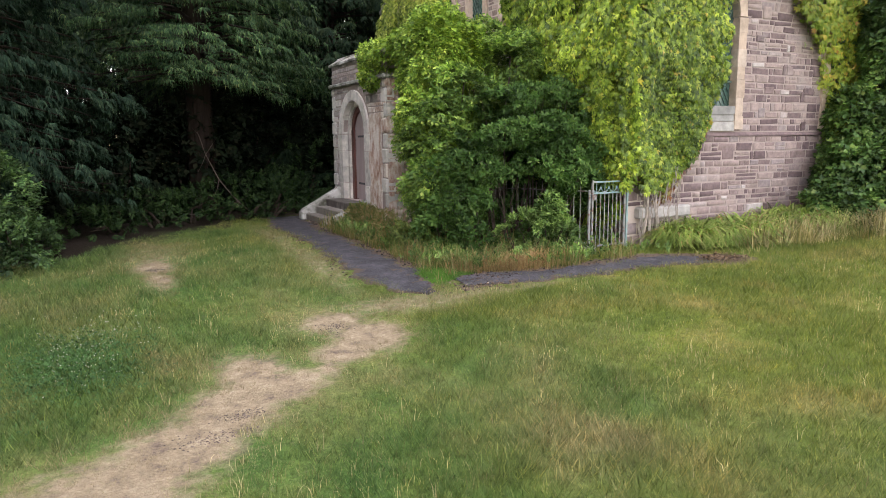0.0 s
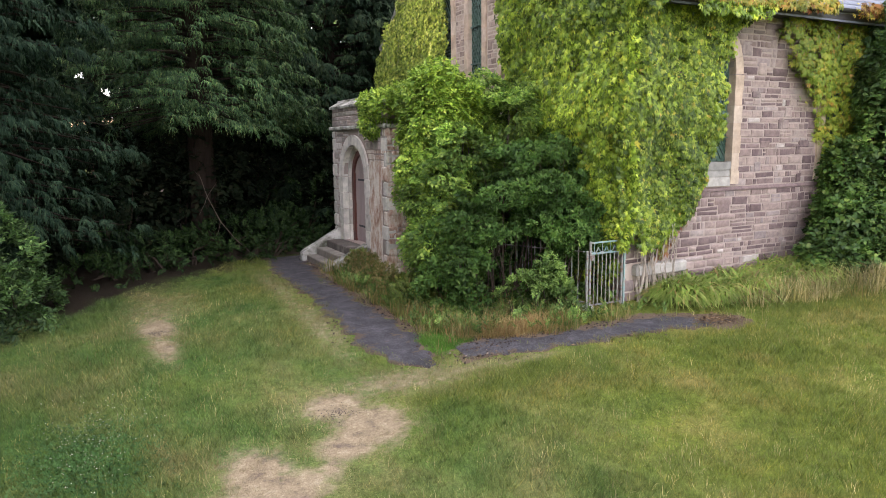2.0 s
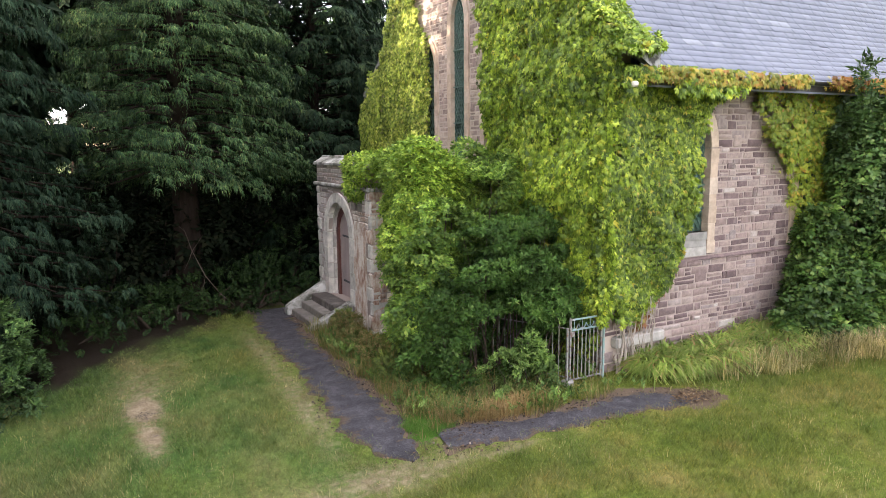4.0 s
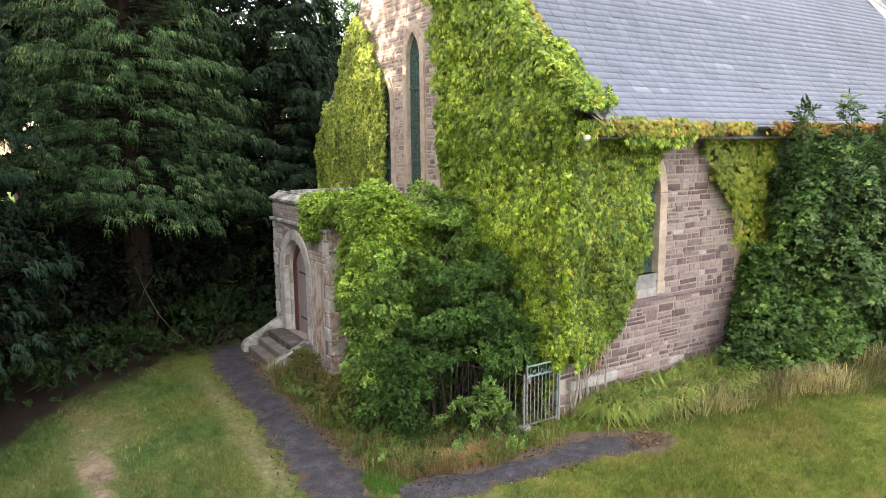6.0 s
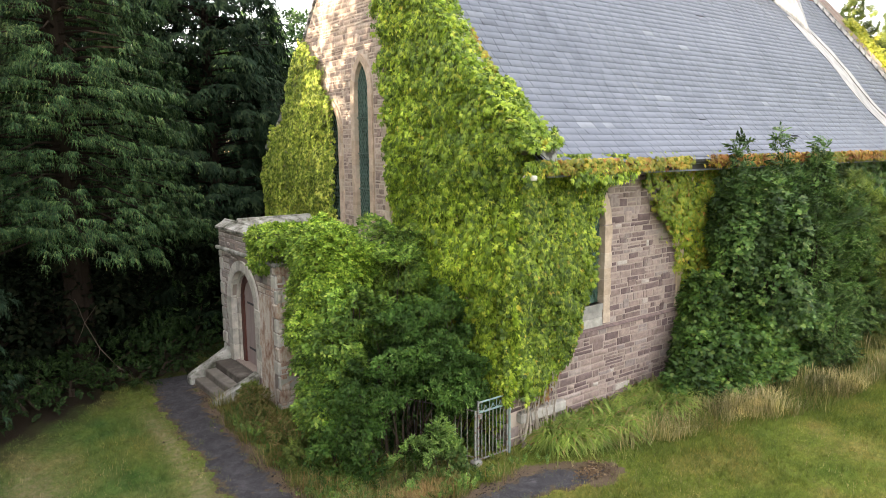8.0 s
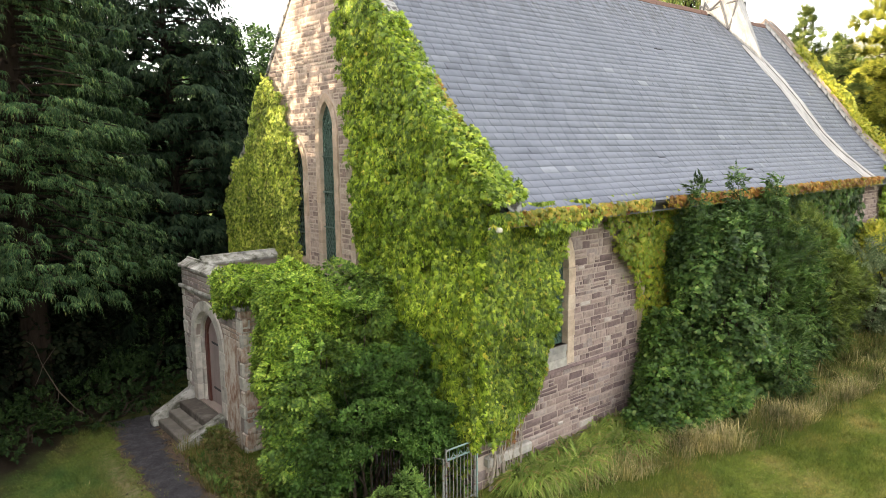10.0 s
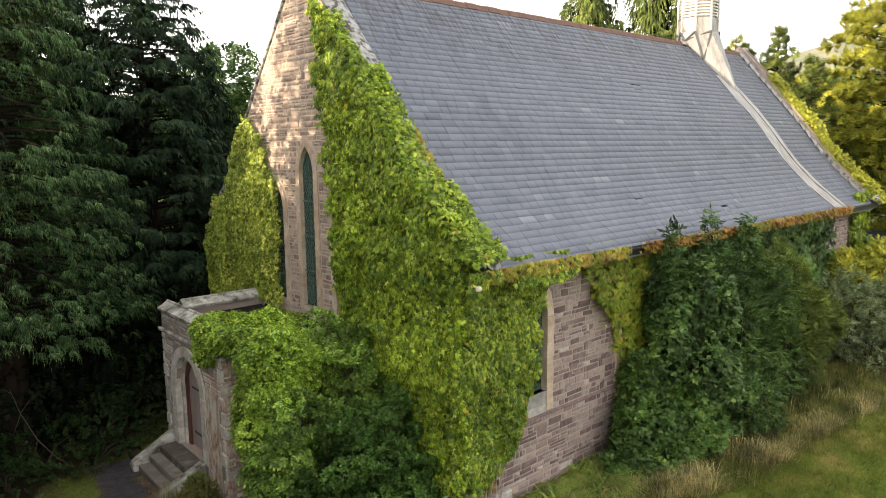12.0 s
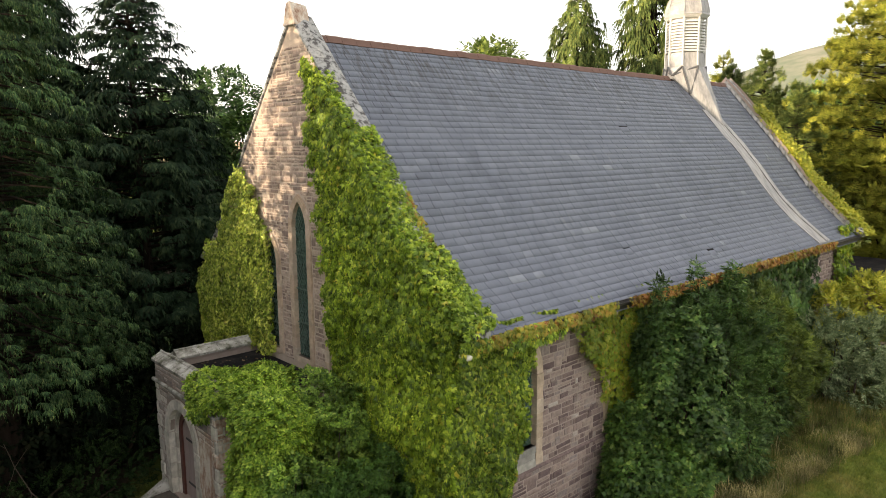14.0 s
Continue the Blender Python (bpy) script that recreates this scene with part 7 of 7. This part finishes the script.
cx, cy = rng.normal(-0.3, 0.42, 2600), rng.normal(7.65, 0.50, 2600)
TREFOIL = rosette_template(3, 8)
cn = len(cx)
CLV, CLF = scatter(*TREFOIL, np.stack([cx, cy, gz(cx, cy) + rng.uniform(0.0, 0.05, cn)], 1), np.tile([0, 0, 1.0], (cn, 1)) + rng.normal(0, 0.25, (cn, 3)), rng.normal(0, 1, (cn, 3)) * np.array([1, 1, 0.2]), rng.uniform(0.030, 0.055, cn))
tagged(new("clover_leaves", np_mesh("clover_leaves", CLV, CLF, CLOVER)), "dark green clover patch in the lawn", "clover", kind="stuff")
tagged(new("clover_flowers", np_mesh("clover_flowers", V, F, PETAL)), "scattered small white clover heads in the lawn", "flowers", kind="stuff")
n = 9000
x, y = rng.uniform(3.0, 10.6, n), rng.uniform(7.6, 18.5, n)
q = to_path(x, y)
ok = (np.abs(q + 0.02) < np.abs(rng.normal(0, 0.07, n))) & (lumps(np.stack([x, y, 0 * x], 1), 2.0, 8.0) > -0.35) | ((np.hypot((x - 9.7) / 0.5, (y - 8.05) / 0.25) < rng.random(n) + 0.2))
x, y = np.concatenate([x[ok], rng.normal(9.6, 0.22, 420)]), np.concatenate([y[ok], rng.normal(8.1, 0.12, 420)])
n = len(x)
P = np.stack([x, y, gz(x, y) + 0.03], 1)
V, F = scatter(LV, LF, P, np.stack([rng.normal(0, 1, n), rng.normal(0, 1, n), rng.normal(0, 0.12, n)], 1), np.tile([0, 0, 1.0], (n, 1)) + rng.normal(0, 0.2, (n, 3)), rng.uniform(0.03, 0.07, n))
CV = np.array([(-1, -0.8, 0), (0.9, -1, 0), (1.1, 0.7, 0), (-0.8, 1, 0), (-0.6, -0.5, 0.8), (0.6, -0.6, 1.0), (0.7, 0.5, 0.7), (-0.5, 0.6, 0.9)])
CF = np.array([(4, 5, 6, 7), (0, 1, 5, 4), (1, 2, 6, 5), (2, 3, 7, 6), (3, 0, 4, 7)])
cx, cy = rng.uniform(3.0, 10.2, 26000), rng.uniform(7.6, 18.5, 26000)
inside = to_path(cx, cy)
crumbly = lumps(np.stack([cx, cy, 0 * cx], 1), 1.7, 3.0) + 0.7 * (cy > 8.5) * (cx > 4.9) + 0.5 * (cx > 4.3) * (cy > 9.2)
ok = (np.abs(inside - 0.0) < np.abs(rng.normal(0, 0.14, len(cx)))) & (crumbly + rng.normal(0, 0.25, len(cx)) > 0.25)
cx, cy = cx[ok], cy[ok]
spots = ((5.1, 8.75, 0.22, 0.22), (5.6, 8.85, 0.2, 0.1))
cx = np.concatenate([cx] + [rng.normal(q[0], q[2], 90) for q in spots])
cy = np.concatenate([cy] + [rng.normal(q[1], q[3], 90) for q in spots])
nc = len(cx)
Vc, Fc = scatter(CV, CF, np.stack([cx, cy, gz(cx, cy) + np.where(to_path(cx, cy) > 0, 0.018, 0.0)], 1), rng.normal(0, 1, (nc, 3)) * np.array([1, 1, 0.1]), np.tile([0, 0, 1.0], (nc, 1)) + rng.normal(0, 0.15, (nc, 3)), 0.006 + 0.016 * rng.random(nc) ** 3)
tagged(new("asphalt_crumbs", np_mesh("asphalt_crumbs", Vc, Fc, CRUMB)), "dark broken asphalt crumbs and gravel along the path edges", "gravel", kind="stuff")
gx0 = np.concatenate([rng.normal(a, b, 320) for a, b in ((1.06, 0.11), (0.79, 0.17), (0.92, 0.13), (2.5, 0.13))])
gy0 = np.concatenate([rng.normal(a, b, 320) for a, b in ((5.84, 0.05), (5.54, 0.07), (12.35, 0.10), (7.7, 0.09))])
Vc, Fc = scatter(CV, CF, np.stack([gx0, gy0, gz(gx0, gy0) - 0.002], 1), rng.normal(0, 1, (len(gx0), 3)) * np.array([1, 1, 0.1]), np.tile([0, 0, 1.0], (len(gx0), 1)) + rng.normal(0, 0.15, (len(gx0), 3)), 0.003 + 0.006 * rng.random(len(gx0)) ** 2)
tagged(new("gravel", np_mesh("gravel", Vc, Fc, GRAVEL)), "fine grey-brown gravel showing in the bare earth", "gravel", kind="stuff")
tagged(new("leaf_litter", np_mesh("leaf_litter", V, F, LITTER)), "brown leaf litter and moss along the path edges", "litter", kind="stuff")

n = 240
x, y = rng.uniform(PX + 0.5, SX - 0.1, n), rng.uniform(PY0 + 0.1, PY1 - 0.5, n)
ok = lumps(np.stack([x, y, 0 * x], 1), 2.2, 6.0) > -0.1
x, y, n = x[ok], y[ok], int(ok.sum())
V, F = scatter(LV, LF, np.stack([x, y, np.full(n, 3.757)], 1), np.stack([rng.normal(0, 1, n), rng.normal(0, 1, n), np.zeros(n)], 1), np.tile([0, 0, 1.0], (n, 1)) + rng.normal(0, 0.15, (n, 3)), rng.uniform(0.05, 0.10, n))
tagged(new("roof_litter", np_mesh("roof_litter", V, F, LITTER)), "dead leaves lying on the porch roof", "litter", kind="stuff")

# ---- stones of the walls ----
TURN_W = Matrix(((0, -1, 0, 0), (-1, 0, 0, 0), (0, 0, 1, 0), (0, 0, 0, 1)))
TURN_S = Matrix(((1, 0, 0, 0), (0, -1, 0, 0), (0, 0, 1, 0), (0, 0, 0, 1)))
keep_w = clear_of(LANCETS, 0.19)
lay(courses(13.0, 19.6, 3.9, 12.0, lambda u, z: keep_w(u, z) and z < gable_line(u) - 0.05, 1, 0.78), west, TURN_W, gable_wall, lambda u, z: 14.2 < u < 17.3 and z < 8.6, GABLESTONE, 0.7)
keep_s = clear_of(SIDEWIN, 0.2)
keep_wall = lambda u, z: keep_s(u, z) and not (u < 10.5 and 0.48 < z < 0.74) and not (10.58 < u < 11.69 and 2.12 < z < 2.63)
lay(courses(SX, 17.0, 0.0, 2.015, keep_wall, 2) + courses(SX, 17.0, 2.115, 5.6, keep_wall, 12), south, TURN_S, south_wall, lambda u, z: 11.7 < u < 14.6 and 0.4 < z < 4.2)
lay(courses(28.0, EASTX, 3.0, 5.6, lambda u, z: True, 3), south, TURN_S, south_wall, lambda u, z: False)
keep_p = clear_of([DOOR], 0.27)
front_stones = courses(PY0, PY1, 0.0, 3.4, lambda u, z: keep_p(u, z), 4) + courses(PY0, PY1, 3.5, 3.96, lambda u, z: True, 5)
lay([q for q in front_stones if q[0] >= 15.6 or q[1] > 2.9], front, TURN_W, porch_front, lambda u, z: True, PORCHSTONE)
lay([q for q in front_stones if q[0] < 15.6 and 2.5 < q[1] <= 2.9], front, TURN_W, porch_front, lambda u, z: True, FLAKING)
bm = bmesh.new()
gu, gzz = np.linspace(14.72, 15.56, 22), np.linspace(-0.1, 2.62, 56)
U, Z = np.meshgrid(gu, gzz)
flat = np.stack([U.ravel(), 0.25 * Z.ravel(), 0 * U.ravel()], 1)
D = 0.038 + 0.016 * lumps(flat, 5.0, 2.0) + 0.012 * lumps(flat + 3, 11.0, 5.0) + 0.008 * lumps(np.stack([U.ravel(), Z.ravel(), 0 * U.ravel()], 1), 17.0, 1.0)
gv = [bm.verts.new(front(u, max(d, 0.004), z)) for u, d, z in zip(U.ravel(), D, Z.ravel())]
for i in range(55):
    for j in range(21):
        q = i * 22 + j
        bm.faces.new((gv[q], gv[q + 1], gv[q + 23], gv[q + 22]))
part("flaking_face", bm, FLAKING, porch_front, "spalled red-brown stone face")
lay(courses(PX, SX, 0.0, 3.4, lambda u, z: True, 6), lambda u, d, z: (u, PY0 - d, z), TURN_S, porch_side, lambda u, z: False, FLAKING)
lay(courses(SY, 11.5, -0.2, 1.5, lambda u, z: True, 7), west, TURN_W, gable_wall, lambda u, z: False, GABLESTONE)
